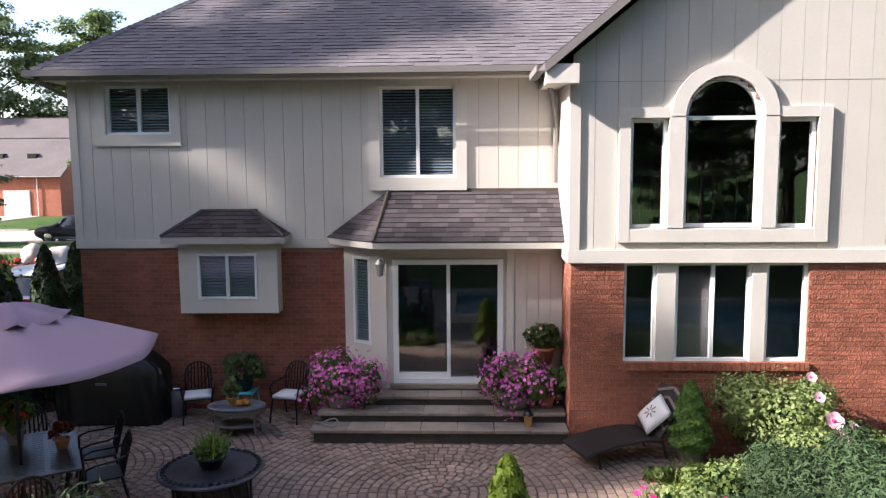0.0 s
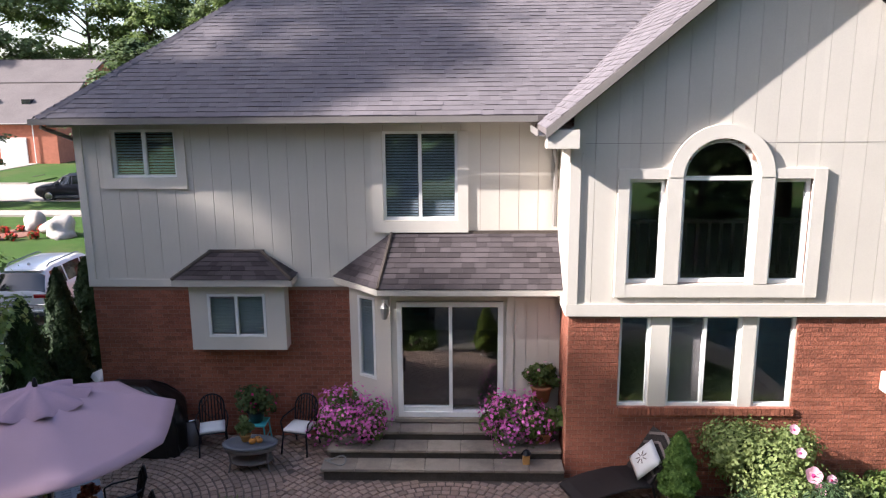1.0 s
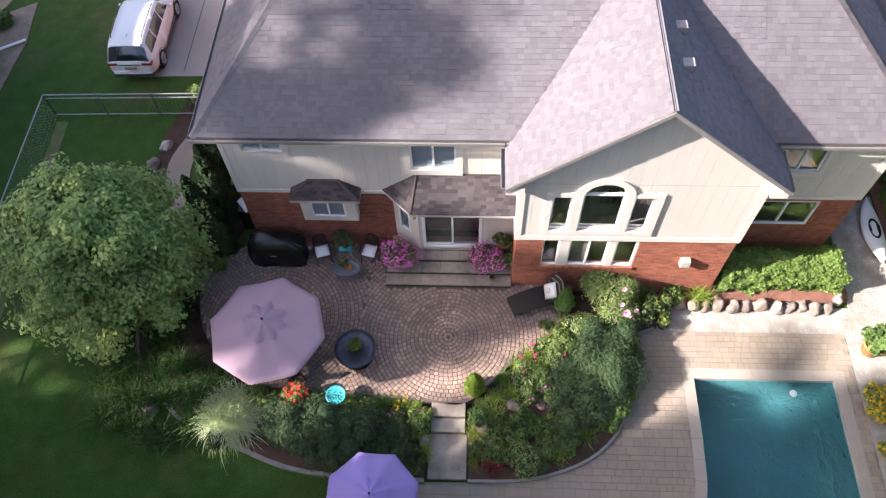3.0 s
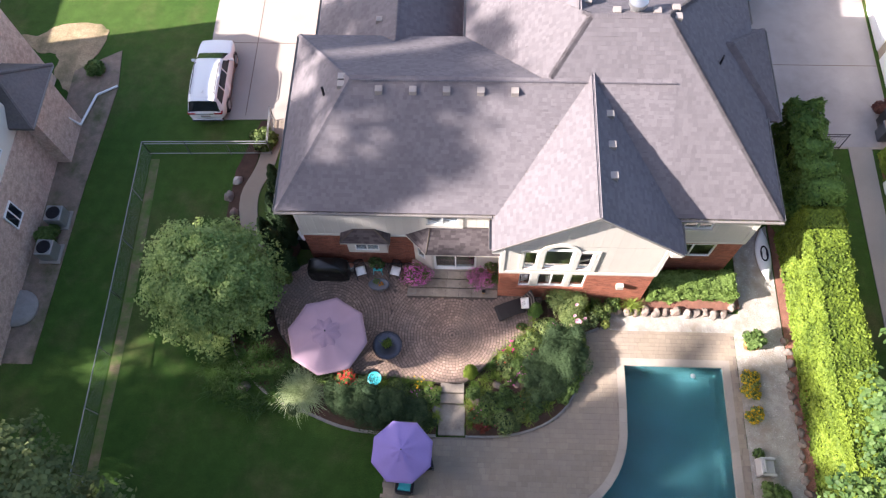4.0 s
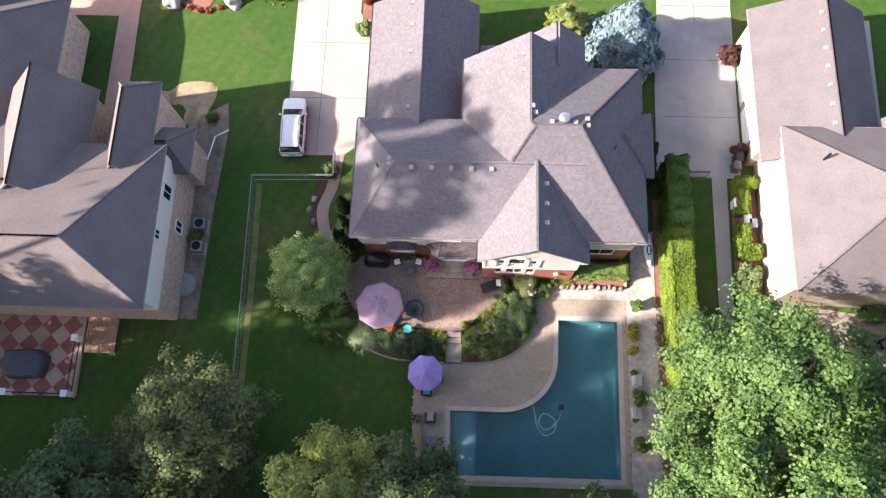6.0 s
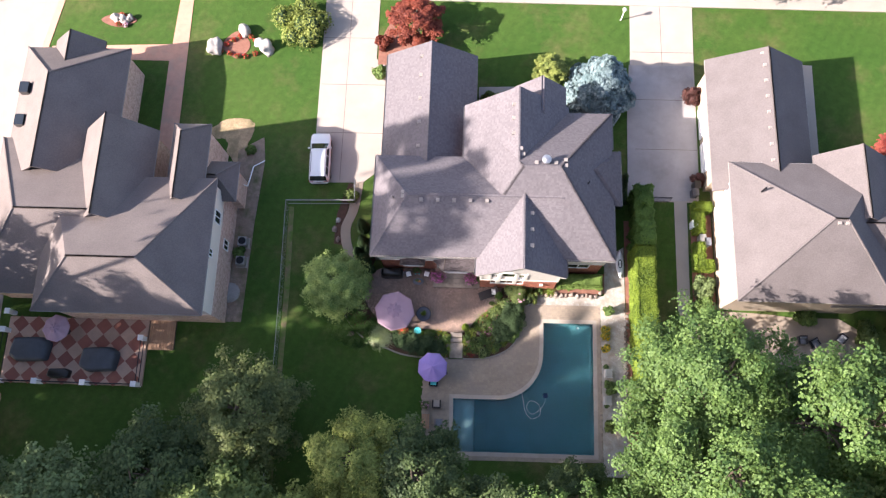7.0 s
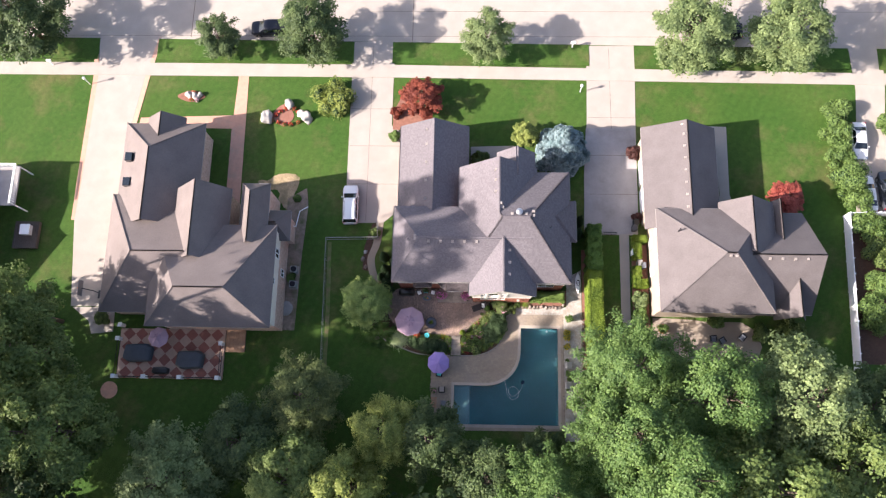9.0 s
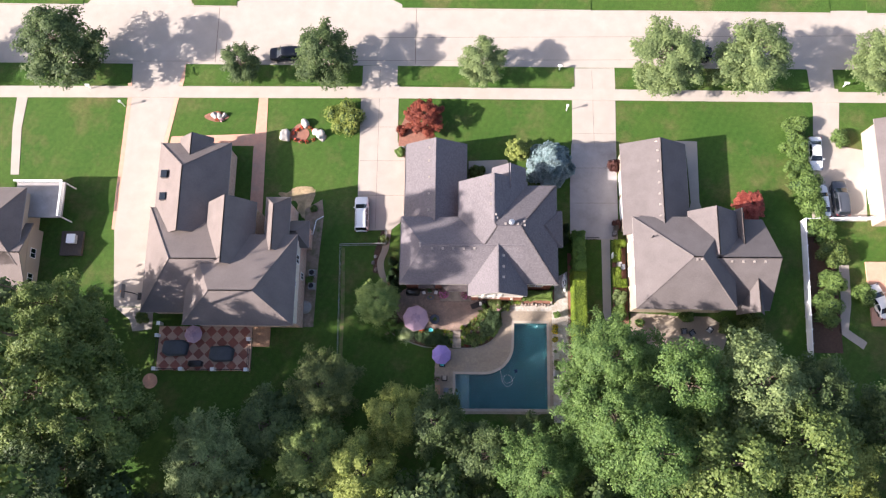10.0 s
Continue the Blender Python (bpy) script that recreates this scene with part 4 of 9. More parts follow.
HA = Block(-7.33, 8.0, -0.42, 8.25, 6.45, 9.15, "x", 2.95, 0.0)
HB = Block(0.0, 12.35, -0.40, 12.42, 6.45, 10.45, "x", 4.7, 4.75)
HC = Block(-0.03, 8.75, 6.2, 12.95, 6.45, 10.12, "y", 0.0, 0.0)
HD = Block(4.2, 8.55, 11.5, 14.8, 6.45, 8.5, "y", 0.0, 0.0)
HE = Block(-7.1, 1.0, 7.6, 18.85, 4.35, 6.85, "y", 0.0, 0.0)
HF = Block(1.2, 8.5, -1.90, 4.3, 6.3, 9.3, "y", 0.0, 0.0)
HG = Block(8.5, 13.05, 4.35, 9.15, 6.1, 8.0, "x", 0.0, 2.2)
BLOCKS = [HA, HB, HC, HD, HE, HF, HG]
for i, blk in enumerate(BLOCKS):
    roof = roof_mesh(house, blk, ROOFED, 0.10, label="weathered grey-brown shingle roof")
    shingles(roof, BLOCKS, blk, SHINGLE, 0.145 if i in (0, 5) else 0.165, 0.18, seed=i + 3)


def panel(name, parent, x0, x1, z0, z1, y, holes, thick, mat, label=""):
    """A wall that faces -y, with openings through it."""
    xs = sorted({x0, x1, *[h[0] for h in holes], *[h[1] for h in holes]})
    bm = bmesh.new()
    for a, b in zip(xs, xs[1:]):
        spans = sorted((max(h[2], z0), min(h[3], z1)) for h in holes if h[0] < (a + b) / 2 < h[1])
        z = z0
        for s, e in spans + [(z1, z1)]:
            if s > z + 1e-4:
                box(bm, a, b, y, y + thick, z, s)
            z = max(z, e)
    return part(name, bm, mat, parent, label)


ARCH = (3.93, 5.53, 0.58)
arch_holes = []
for k in range(10):
    xa, xb = 3.35 + 0.116 * k, 3.35 + 0.116 * (k + 1)
    m_ = (xa + xb) / 2 - ARCH[0]
    arch_holes.append((xa, xb, 3.84, ARCH[1] + math.sqrt(max(0.001, ARCH[2] ** 2 - m_ ** 2))))
W1, W2 = (-6.27, -5.11, 5.38, 6.23), (-1.46, -0.14, 4.60, 6.17)
GL = (2.49, 5.31, 1.73, 3.29)
LW, RW = (2.53, 3.10, 3.83, 5.5), (4.74, 5.32, 3.83, 5.5)

wall_rear = panel("wall", house, -6.88, 1.9, 0.0, 6.4, 0.02, [W1, W2, (-4.9, -3.3, 2.3, 3.45), (-2.05, 1.62, 0.5, 3.4)], 0.18, MORTAR, "rear wall, brick below and vertical siding above")
wall_gable = panel("wall", house, 1.66, 8.12, 0.0, 6.35, -1.51, [GL, LW, RW] + arch_holes, 0.2, MORTAR, "gabled wing wall, brick below and siding above")
bm = bmesh.new()
box(bm, 1.665, 1.86, -1.31, 0.0, 0.0, 6.3)
box(bm, 7.92, 8.12, -1.31, 0.02, 0.0, 6.3)
wall_side = part("wall", bm, SIDING, house)
bm = bmesh.new()
vs = [bm.verts.new((x, y, z)) for y in (-1.51, -1.31) for x, z in ((1.66, 6.35), (8.12, 6.35), (4.86, 9.05))]
bm.faces.new(vs[:3]), bm.faces.new(vs[3:][::-1])
part("gable", bm, SIDING, house)
for x0, x1, y0, y1, z1 in ((-6.88, -6.7, 0.2, 7.8, 6.4), (-6.88, 0.4, 7.65, 7.85, 6.4), (0.4, 0.6, 7.85, 12.5, 6.4), (0.4, 8.3, 12.3, 12.5, 6.4), (8.1, 8.3, 11.9, 14.3, 6.4), (4.6, 8.3, 14.2, 14.4, 6.4), (4.6, 4.75, 12.5, 14.4, 6.4), (8.3, 11.95, 11.8, 12.0, 6.4), (11.75, 11.95, 0.2, 12.0, 6.4),
                           (11.95, 12.65, 4.75, 4.9, 6.05), (11.95, 12.65, 8.6, 8.75, 6.05), (12.5, 12.65, 4.9, 8.6, 6.05), (-6.65, -6.45, 7.9, 18.4, 4.3), (0.5, 0.7, 7.9, 18.4, 4.3), (-6.65, 0.7, 18.2, 18.4, 4.3)):
    part("wall", boxed(x0, x1, y0, y1, 0.0, z1), BRICK, house, "red brick side or front wall")
wall_east = panel("wall", house, 8.12, 11.95, 0.0, 6.4, 0.02, [(9.0, 10.9, 1.95, 3.2), (9.0, 10.2, 4.7, 5.9)], 0.18, MORTAR, "rear wall behind a clipped hedge")
bm = bmesh.new()
for x0, x1, y0, y1, z in ((-7.2, 1.3, -0.35, 0.01, 6.29), (-7.2, -6.85, 0.012, 8.1, 6.29), (8.5, 12.2, -0.35, 0.01, 6.29), (11.9, 12.25, 0.012, 12.3, 6.29), (1.3, 1.64, -1.5, 0.0, 6.08), (8.14, 8.4, -1.5, -0.4, 6.08), (-7.0, -6.62, 8.2, 18.7, 4.12), (0.68, 0.9, 8.2, 18.7, 4.12)):
    part("soffit", boxed(x0, x1, y0, y1, z, z + 0.06), TRIM, house, "greige boxed eave")
bm.free()
bm = bmesh.new()
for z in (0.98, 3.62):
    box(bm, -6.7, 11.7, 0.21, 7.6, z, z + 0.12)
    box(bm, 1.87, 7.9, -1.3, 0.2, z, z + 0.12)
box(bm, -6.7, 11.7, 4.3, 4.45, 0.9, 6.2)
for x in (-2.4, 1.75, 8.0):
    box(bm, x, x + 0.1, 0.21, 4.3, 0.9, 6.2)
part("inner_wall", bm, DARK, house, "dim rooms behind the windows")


def brick_courses(wall, x0, x1, z0, z1, y, holes, seed, single=0, axis="x"):
    """Bricks laid in running bond, proud of the mortar; the first ones are pieces of their own."""
    rng = np.random.default_rng(seed)
    verts, faces, count = [], [], 0
    unit = None
    row = 0
    z = z0
    while z + 0.06 < z1:
        x = x0 - (0.105 if row % 2 else 0.0)
        spans = []
        while x < x1:
            pieces = [(max(x, x0) + 0.004, min(x + 0.205, x1) - 0.004)]
            x += 0.21
            for h in holes:
                if h[2] - 0.03 < z + 0.03 < h[3] + 0.02:
                    pieces = [q for a, b in pieces for q in (((a, min(b, h[0] - 0.004)), (max(a, h[1] + 0.004), b)) if a < h[1] and b > h[0] else ((a, b),))]
            spans += [(a, b) for a, b in pieces if b - a > 0.03]
        for a, b in spans:
            d = 0.005 + rng.uniform(0, 0.006)
            if count < single and b - a > 0.19 and axis == "x":
                if unit is None:
                    unit = part("brick", boxed(-0.0975, 0.0975, 0, 0.02, 0, 0.064), BRICK, wall)
                    ob = unit
                else:
                    ob = new("brick", unit.data)
                    ob.parent = wall
                ob.location = ((a + b) / 2, y - d, z)
                count += 1
                continue
            i = len(verts)
            q = [(a, y - d), (b, y - d), (b, y + 0.01), (a, y + 0.01)]
            if axis == "y":
                q = [(y - d, b), (y - d, a), (y + 0.01, a), (y + 0.01, b)]
            verts += [(px, py, z) for px, py in q] + [(px, py, z + 0.064) for px, py in q]
            faces += [(i, i + 1, i + 5, i + 4), (i + 1, i + 2, i + 6, i + 5), (i + 3, i, i + 4, i + 7), (i + 4, i + 5, i + 6, i + 7), (i + 3, i + 2, i + 1, i)]
        z += 0.0745
        row += 1
    return tagged(mesh_object("brickwork", verts, faces, BRICK, wall), "", "", "", "stuff")


def siding(wall, x0, x1, y, z0, ztop, holes, arch=None, step=0.34, mat=None):
    """Vertical grooved boards, each cut round the openings."""
    x = x0
    first = True
    while x < x1 - 0.02:
        a, b = x + 0.003, min(x + step, x1) - 0.003
        x += step
        cuts = []
        for h in holes:
            if h[0] < b - 0.01 and h[1] > a + 0.01:
                cuts.append((h[2], h[3], h[3], h[0], h[1]))
        edges = sorted({a, b, *[c for h in holes for c in h[:2] if a < c < b]})
        for p, q in zip(edges, edges[1:]):
            mid = (p + q) / 2
            spans = sorted((h[2], h[3]) for h in holes if h[0] < mid < h[1])
            z = [z0, z0]
            for s, e in spans + [(None, None)]:
                t = [ztop(p), ztop(q)] if s is None else [s, s]
                if min(t) > max(z) + 0.01:
                    bm = bmesh.new()
                    v = [bm.verts.new(c) for c in ((p, y, z[0]), (q, y, z[1]), (q, y, t[1]), (p, y, t[0]), (p, y + 0.03, z[0]), (q, y + 0.03, z[1]), (q, y + 0.03, t[1]), (p, y + 0.03, t[0]))]
                    for g in ((0, 1, 2, 3), (1, 5, 6, 2), (4, 0, 3, 7), (3, 2, 6, 7), (0, 4, 5, 1)):
                        bm.faces.new([v[i] for i in g])
                    part("siding_board", bm, mat or SIDING, wall)
                if s is not None:
                    z = [e, e]
                    if arch and abs(mid - arch[0]) < arch[2] and e > arch[1] - 0.3:
                        z = [arch[1] + math.sqrt(max(0, arch[2] ** 2 - (c - arch[0]) ** 2)) for c in (p, q)]
    bmw = boxed(x0, x1, y + 0.012, y + 0.028, z0, z0 + 0.02)
    part("siding_groove", bmw, SIDING, wall)


brick_courses(wall_rear, -6.88, -2.06, 0.4, 3.36, 0.02, [(-4.95, -3.28, 2.28, 3.4)], 1, 120)
brick_courses(wall_gable, 1.66, 8.12, 0.05, 3.3, -1.51, [(GL[0], GL[1], GL[2] - 0.12, GL[3] + 0.1)], 2, 180)
brick_courses(wall_side, -1.5, 0.0, 0.3, 3.3, 1.665, [], 3, 0, "y")
brick_courses(wall_east, 8.12, 11.95, 0.05, 3.36, 0.02, [(9.0, 10.9, 1.95, 3.2)], 4, 0)
siding(wall_rear, -6.88, 1.66, -0.005, 3.52, lambda x: 6.4, [(W1[0], W1[1], W1[2], W1[3]), W2])
siding(wall_east, 8.12, 11.95, -0.005, 3.52, lambda x: 6.4, [(9.0, 10.2, 4.7, 5.9)])


def rake(x):
    return 9.2 - abs(x - 4.86) * 0.822 - 0.12


siding(wall_gable, 1.66, 8.12, -1.535, 3.5, rake, [(2.53, 3.12, 3.83, 5.5), (3.12, 4.74, 3.83, 5.6), (4.74, 5.32, 3.83, 5.5)], (3.93, 5.5, 0.7))


# ---- windows and doors ----
def window_unit(parent, x0, x1, z0, z1, y, panes, blinds=False, frame=0.05, depth=0.09, mat=None, turn=None, label="white framed window"):
    """A frame with its panes (fractions of the width), set into an opening that faces -y."""
    mat = mat or WHITE
    bm = bmesh.new()
    box(bm, x0, x1, y, y + depth, z0, z0 + frame)
    box(bm, x0, x1, y, y + depth, z1 - frame, z1)
    xs = [x0 + (x1 - x0) * p for p in (0, *panes, 1)]
    for x in xs:
        a, b = (x, x + frame) if x == xs[0] else (x - frame, x) if x == xs[-1] else (x - frame * 0.6, x + frame * 0.6)
        box(bm, a, b, y + 0.003, y + depth - 0.003, z0 + frame, z1 - frame)
    win = part("window", bm, mat, parent, label)
    for a, b in zip(xs, xs[1:]):
        g = part("pane", boxed(a + 0.02, b - 0.02, y + 0.045, y + 0.051, z0 + 0.02, z1 - 0.02), GLASS, win)
        g.visible_shadow = False
        if blinds:
            unit = None
            z = z0 + 0.08
            while z < z1 - 0.06:
                if unit is None:
                    unit = part("slat", boxed(-(b - a) / 2 + 0.04, (b - a) / 2 - 0.04, -0.024, 0.024, -0.0015, 0.0015, m=Matrix.Rotation(radians(30), 4, "X")), BLIND, win)
                    s = unit
                else:
                    s = new("slat", unit.data)
                    s.parent = win
                s.location = ((a + b) / 2, y + 0.085, z)
                z += 0.05
    return win


def trim_frame(parent, x0, x1, z0, z1, y, w=0.16, sides="lrtb", thick=0.05, mat=None):
    bm = bmesh.new()
    if "b" in sides:
        box(bm, x0 - w, x1 + w, y - thick, y, z0 - w * 1.15, z0)
    if "t" in sides:
        box(bm, x0 - w, x1 + w, y - thick, y, z1, z1 + w)
    if "l" in sides:
        box(bm, x0 - w, x0, y - thick + 0.003, y, z0, z1)
    if "r" in sides:
        box(bm, x1, x1 + w, y - thick + 0.003, y, z0, z1)
    return part("window_trim", bm, mat or TRIM, parent)


w = window_unit(house, *W1, 0.02, (0.5,), True)
trim_frame(house, *W1, -0.003, 0.17, "lrb")
w = window_unit(house, *W2, 0.02, (0.5,), True)
trim_frame(house, *W2, -0.003, 0.19, "lrb")
window_unit(house, 9.0, 10.9, 1.95, 3.2, 0.02, (0.5,))
window_unit(house, 9.0, 10.2, 4.7, 5.9, 0.02, (0.5,))
trim_frame(house, 9.0, 10.2, 4.7, 5.9, -0.003, 0.14)
# lower triple window with posts
for a, b, p in ((2.49, 2.99, ()), (3.29, 4.45, (0.5,)), (4.68, 5.31, ())):
    window_unit(house, a, b, 1.73, 3.29, -1.47, p, frame=0.045)
part("roller_shade", boxed(3.33, 3.84, -1.375, -1.365, 1.76, 3.12), SHADE, house, "mauve grey roller shade")
for a, b in ((2.99, 3.29), (4.45, 4.68)):
    part("window_post", boxed(a + 0.003, b - 0.003, -1.5, -1.3, 1.73, 3.29), TRIM, house)
sill = part("window_sill", boxed(2.44, 5.36, -1.54, -1.4, 1.61, 1.715), MORTAR, house, "brick rowlock sill")
for k in range(39):
    part("brick", boxed(2.444 + 0.075 * k, 2.509 + 0.075 * k, -1.565, -1.42, 1.60, 1.725), BRICK, sill)
# upper arched window
window_unit(house, 2.53, 3.10, 3.83, 5.5, -1.49, (), frame=0.06)
window_unit(house, 4.74, 5.32, 3.83, 5.5, -1.49, (), frame=0.06)
window_unit(house, 3.35, 4.51, 3.84, 5.53, -1.49, (), frame=0.06)


def arc_strip(name, parent, r0, r1, y0, y1, mat, c=ARCH, steps=24, label=""):
    bm = bmesh.new()
    rows = []
    for k in range(steps + 1):
        a = math.pi * k / steps
        ca, sa = math.cos(a), math.sin(a)
        rows.append([bm.verts.new((c[0] + r * ca, y, c[1] + r * sa)) for r, y in ((r0, y0), (r1, y0), (r1, y1), (r0, y1))])
    for p, q in zip(rows, rows[1:]):
        for i in range(4):
            bm.faces.new((p[i], p[(i + 1) % 4], q[(i + 1) % 4], q[i]))
    bm.faces.new(rows[0]), bm.faces.new(rows[-1][::-1])
    return part(name, bm, mat, parent, label)


arch_win = arc_strip("window", house, 0.52, 0.585, -1.49, -1.40, WHITE, label="white half-round window")
bm = bmesh.new()
fan = [bm.verts.new((3.93 + 0.56 * math.cos(math.pi * k / 20), -1.445, 5.53 + 0.56 * math.sin(math.pi * k / 20))) for k in range(21)]
bm.faces.new(fan)
g = part("pane", bm, GLASS, arch_win)
g.visible_shadow = False
arc_strip("window_jamb", house, 0.555, 0.60, -1.398, -1.28, WHITE, label="white arched jamb")
arc_strip("window_trim", house, 0.59, 0.80, -1.60, -1.5, TRIM)
bm = bmesh.new()
for a, b, z0, z1 in ((2.36, 2.53, 3.62, 5.66), (5.32, 5.52, 3.62, 5.66), (3.105, 3.345, 3.84, 5.53), (4.515, 4.735, 3.84, 5.53)):
    box(bm, a, b, -1.59, -1.5, z0, z1)
for a, b, z0, z1 in ((2.53, 5.32, 3.62, 3.825), (2.53, 3.13, 5.505, 5.66), (4.73, 5.32, 5.505, 5.66)):
    box(bm, a, b, -1.587, -1.5, z0, z1)
part("window_trim", bm, TRIM, house, "wide flat greige window surround")
# corner boards, bands, rake boards
for x0, x1, y0, y1, z0, z1 in ((1.615, 1.78, -1.57, -1.3, 3.5, 6.3), (1.79, 1.83, -1.55, -1.53, 3.5, 5.9), (1.6, 8.16, -1.575, -1.3, 3.30, 3.5), (1.6, 1.66, -1.3, 0.0, 3.30, 3.5), (-6.92, -2.0, -0.035, 0.06, 3.38, 3.52), (-6.92, -6.78, -0.03, 0.1, 3.52, 6.3), (8.1, 12.0, -0.035, 0.06, 3.38, 3.52), (8.0, 8.17, -1.57, -1.4, 3.5, 6.3), (11.8, 12.0, -0.03, 0.1, 3.5, 6.3)):
    part("trim_board", boxed(x0, x1, y0, y1, z0, z1), TRIM, house)
part("siding_joint", boxed(1.84, 8.0, -1.538, -1.53, 6.045, 6.051), GUTTER, house, "thin joint across the siding")
part("siding_board", boxed(1.64, 1.664, -1.3, 0.0, 3.5, 6.25), SIDING, house)
for s in (-1, 1):
    bm = bmesh.new()
    for y0, y1 in ((-1.92, -1.87),):
        e, t = (4.86 - 3.66 * s * -1 if s > 0 else 4.86 - 3.66), 4.86
        v = [bm.verts.new((x, y, z)) for y in (y0, y1) for x, z in ((e, 6.15), (t, 9.16), (t, 9.3), (e, 6.29))]
        for q in ((0, 1, 2, 3), (7, 6, 5, 4), (0, 4, 5, 1), (1, 5, 6, 2), (2, 6, 7, 3), (3, 7, 4, 0)):
            bm.faces.new([v[i] for i in q])
    part("rake_board", bm, GUTTER, house, "painted rake board")
    part("eave_return", boxed(*((1.22, 1.70) if s < 0 else (8.05, 8.48)), -1.88, -1.55, 6.0, 6.28), TRIM, house)


def gutter(points):
    bm = bmesh.new()
    (xa, ya, z), (xb, yb, _) = points
    if abs(xa - xb) > abs(ya - yb):
        s = -0.11 if ya < 3.9 else 0.11
        y0, y1 = sorted((ya, ya + s))
        box(bm, xa, xb, y0, y1, z - 0.10, z - 0.085)
        box(bm, xa, xb, ya + s - 0.008, ya + s + 0.008, z - 0.10, z + 0.0)
    else:
        s = -0.11 if xa < 3 else 0.11
        x0, x1 = sorted((xa, xa + s))
        y0, y1 = sorted((ya, yb))
        box(bm, x0, x1, y0, y1, z - 0.10, z - 0.085)
        box(bm, xa + s - 0.008, xa + s + 0.008, y0, y1, z - 0.10, z + 0.0)
    return part("gutter", bm, GUTTER, house, "thin grey metal gutter")


for p in (((-7.4, -0.43, 6.44), (1.2, -0.43, 6.44)), ((8.5, -0.43, 6.44), (12.4, -0.43, 6.44)), ((1.2, -1.8, 6.28), (1.2, -0.5, 6.28)), ((8.5, -1.8, 6.28), (8.5, -0.5, 6.28)), ((-7.33, -0.42, 6.44), (-7.33, 8.2, 6.44)), ((12.35, -0.4, 6.44), (12.35, 4.3, 6.44)), ((12.35, 9.2, 6.44), (12.35, 12.4, 6.44)), ((-0.03, 8.3, 6.44), (-0.03, 12.9, 6.44)), ((-7.1, 8.0, 4.34), (-7.1, 18.8, 4.34)), ((1.0, 8.0, 4.34), (1.0, 18.8, 4.34)), ((13.05, 4.4, 6.09), (13.05, 9.1, 6.09))):
    gutter(p)
part("downspout", pipe(bmesh.new(), [(-7.3, -0.35, 6.3), (-6.95, 0.3, 6.0), (-6.95, 0.3, 0.3)], 0.04, 6), GUTTER, house)
part("downspout", pipe(bmesh.new(), [(1.25, -0.52, 6.32), (1.5, -0.25, 6.0), (1.57, -0.1, 5.7), (1.57, -0.1, 4.5)], 0.04, 6), GUTTER, house)

# box bay window on the brick wall
bay = part("bay_window", box(box(box(box(box(bmesh.new(), -4.98, -4.66, -0.3, 0.1, 2.26, 3.5), -3.60, -3.25, -0.3, 0.1, 2.26, 3.5), -4.66, -3.60, -0.3, 0.1, 2.26, 2.5), -4.66, -3.60, -0.3, 0.1, 3.32, 3.5), -4.98, -3.25, 0.12, 0.16, 2.3, 3.45), TRIM, house, "boxed window bay with a small hipped roof")
window_unit(house, -4.655, -3.605, 2.505, 3.315, -0.312, (0.5,), True, 0.045, 0.05)
bm = bmesh.new()
lo = [bm.verts.new(p) for p in ((-5.2, 0.0, 3.62), (-5.2, -0.5, 3.62), (-3.06, -0.5, 3.62), (-3.06, 0.0, 3.62), (-4.62, 0.0, 4.02), (-3.68, 0.0, 4.02), (-4.62, -0.06, 4.02), (-3.68, -0.06, 4.02))]
for q in ((1, 2, 7, 6), (0, 1, 6, 4), (2, 3, 5, 7), (4, 6, 7, 5), (0, 3, 2, 1), (0, 4, 5, 3)):
    bm.faces.new([lo[i] for i in q])
bay_roof = part("bay_roof", bm, BAYSHINGLE, house)
for a, b in (((-5.2, -0.5, 3.63), (-4.62, -0.06, 4.04)), ((-3.06, -0.5, 3.63), (-3.68, -0.06, 4.04)), ((-4.66, -0.03, 4.04), (-3.64, -0.03, 4.04))):
    part("hip_cap", rod(bmesh.new(), a, b, 0.035, 0.035, 6), RISER, bay_roof, "dark hip shingle")
bm = bmesh.new()
box(bm, -5.2, -3.06, -0.5, -0.001, 3.5, 3.615)
part("bay_fascia", bm, CREAM, house)


def tab_rows(roof, a, b, c, d, exposure, width, seed):
    """Single shingle tabs over the four-sided slope a b (foot) c d (top), each an object of its own."""
    rng = np.random.default_rng(seed)
    a, b, c, d = map(Vector, (a, b, c, d))
    nrm = (b - a).cross(d - a).normalized()
    rows = max(1, round(((d + c) / 2 - (a + b) / 2).length / exposure))
    for k in range(rows):
        t0, t1 = k / rows, min(1.0, (k + 1.12) / rows)
        l0, r0, l1, r1 = a.lerp(d, t0), b.lerp(c, t0), a.lerp(d, t1), b.lerp(c, t1)
        n = max(1, round((r0 - l0).length / width))
        cuts = [0] + [(i + rng.uniform(-0.25, 0.25) + (0.5 if k % 2 else 0) * 0.5) / n for i in range(1, n)] + [1]
        for p, q in zip(cuts, cuts[1:]):
            g = 0.003 / max(0.2, (r0 - l0).length)
            v = [l0.lerp(r0, p + g), l0.lerp(r0, q - g), l1.lerp(r1, q - g), l1.lerp(r1, p + g)]
            h = 0.014 + rng.uniform(0, 0.006)
            vs = [tuple(x) for x in v] + [tuple(v[0] + nrm * h), tuple(v[1] + nrm * h), tuple(v[2] + nrm * 0.004), tuple(v[3] + nrm * 0.004)]
            mesh_object("shingle", vs, [(4, 5, 6, 7), (0, 1, 5, 4), (1, 2, 6, 5), (3, 0, 4, 7)], BAYSHINGLE, roof)


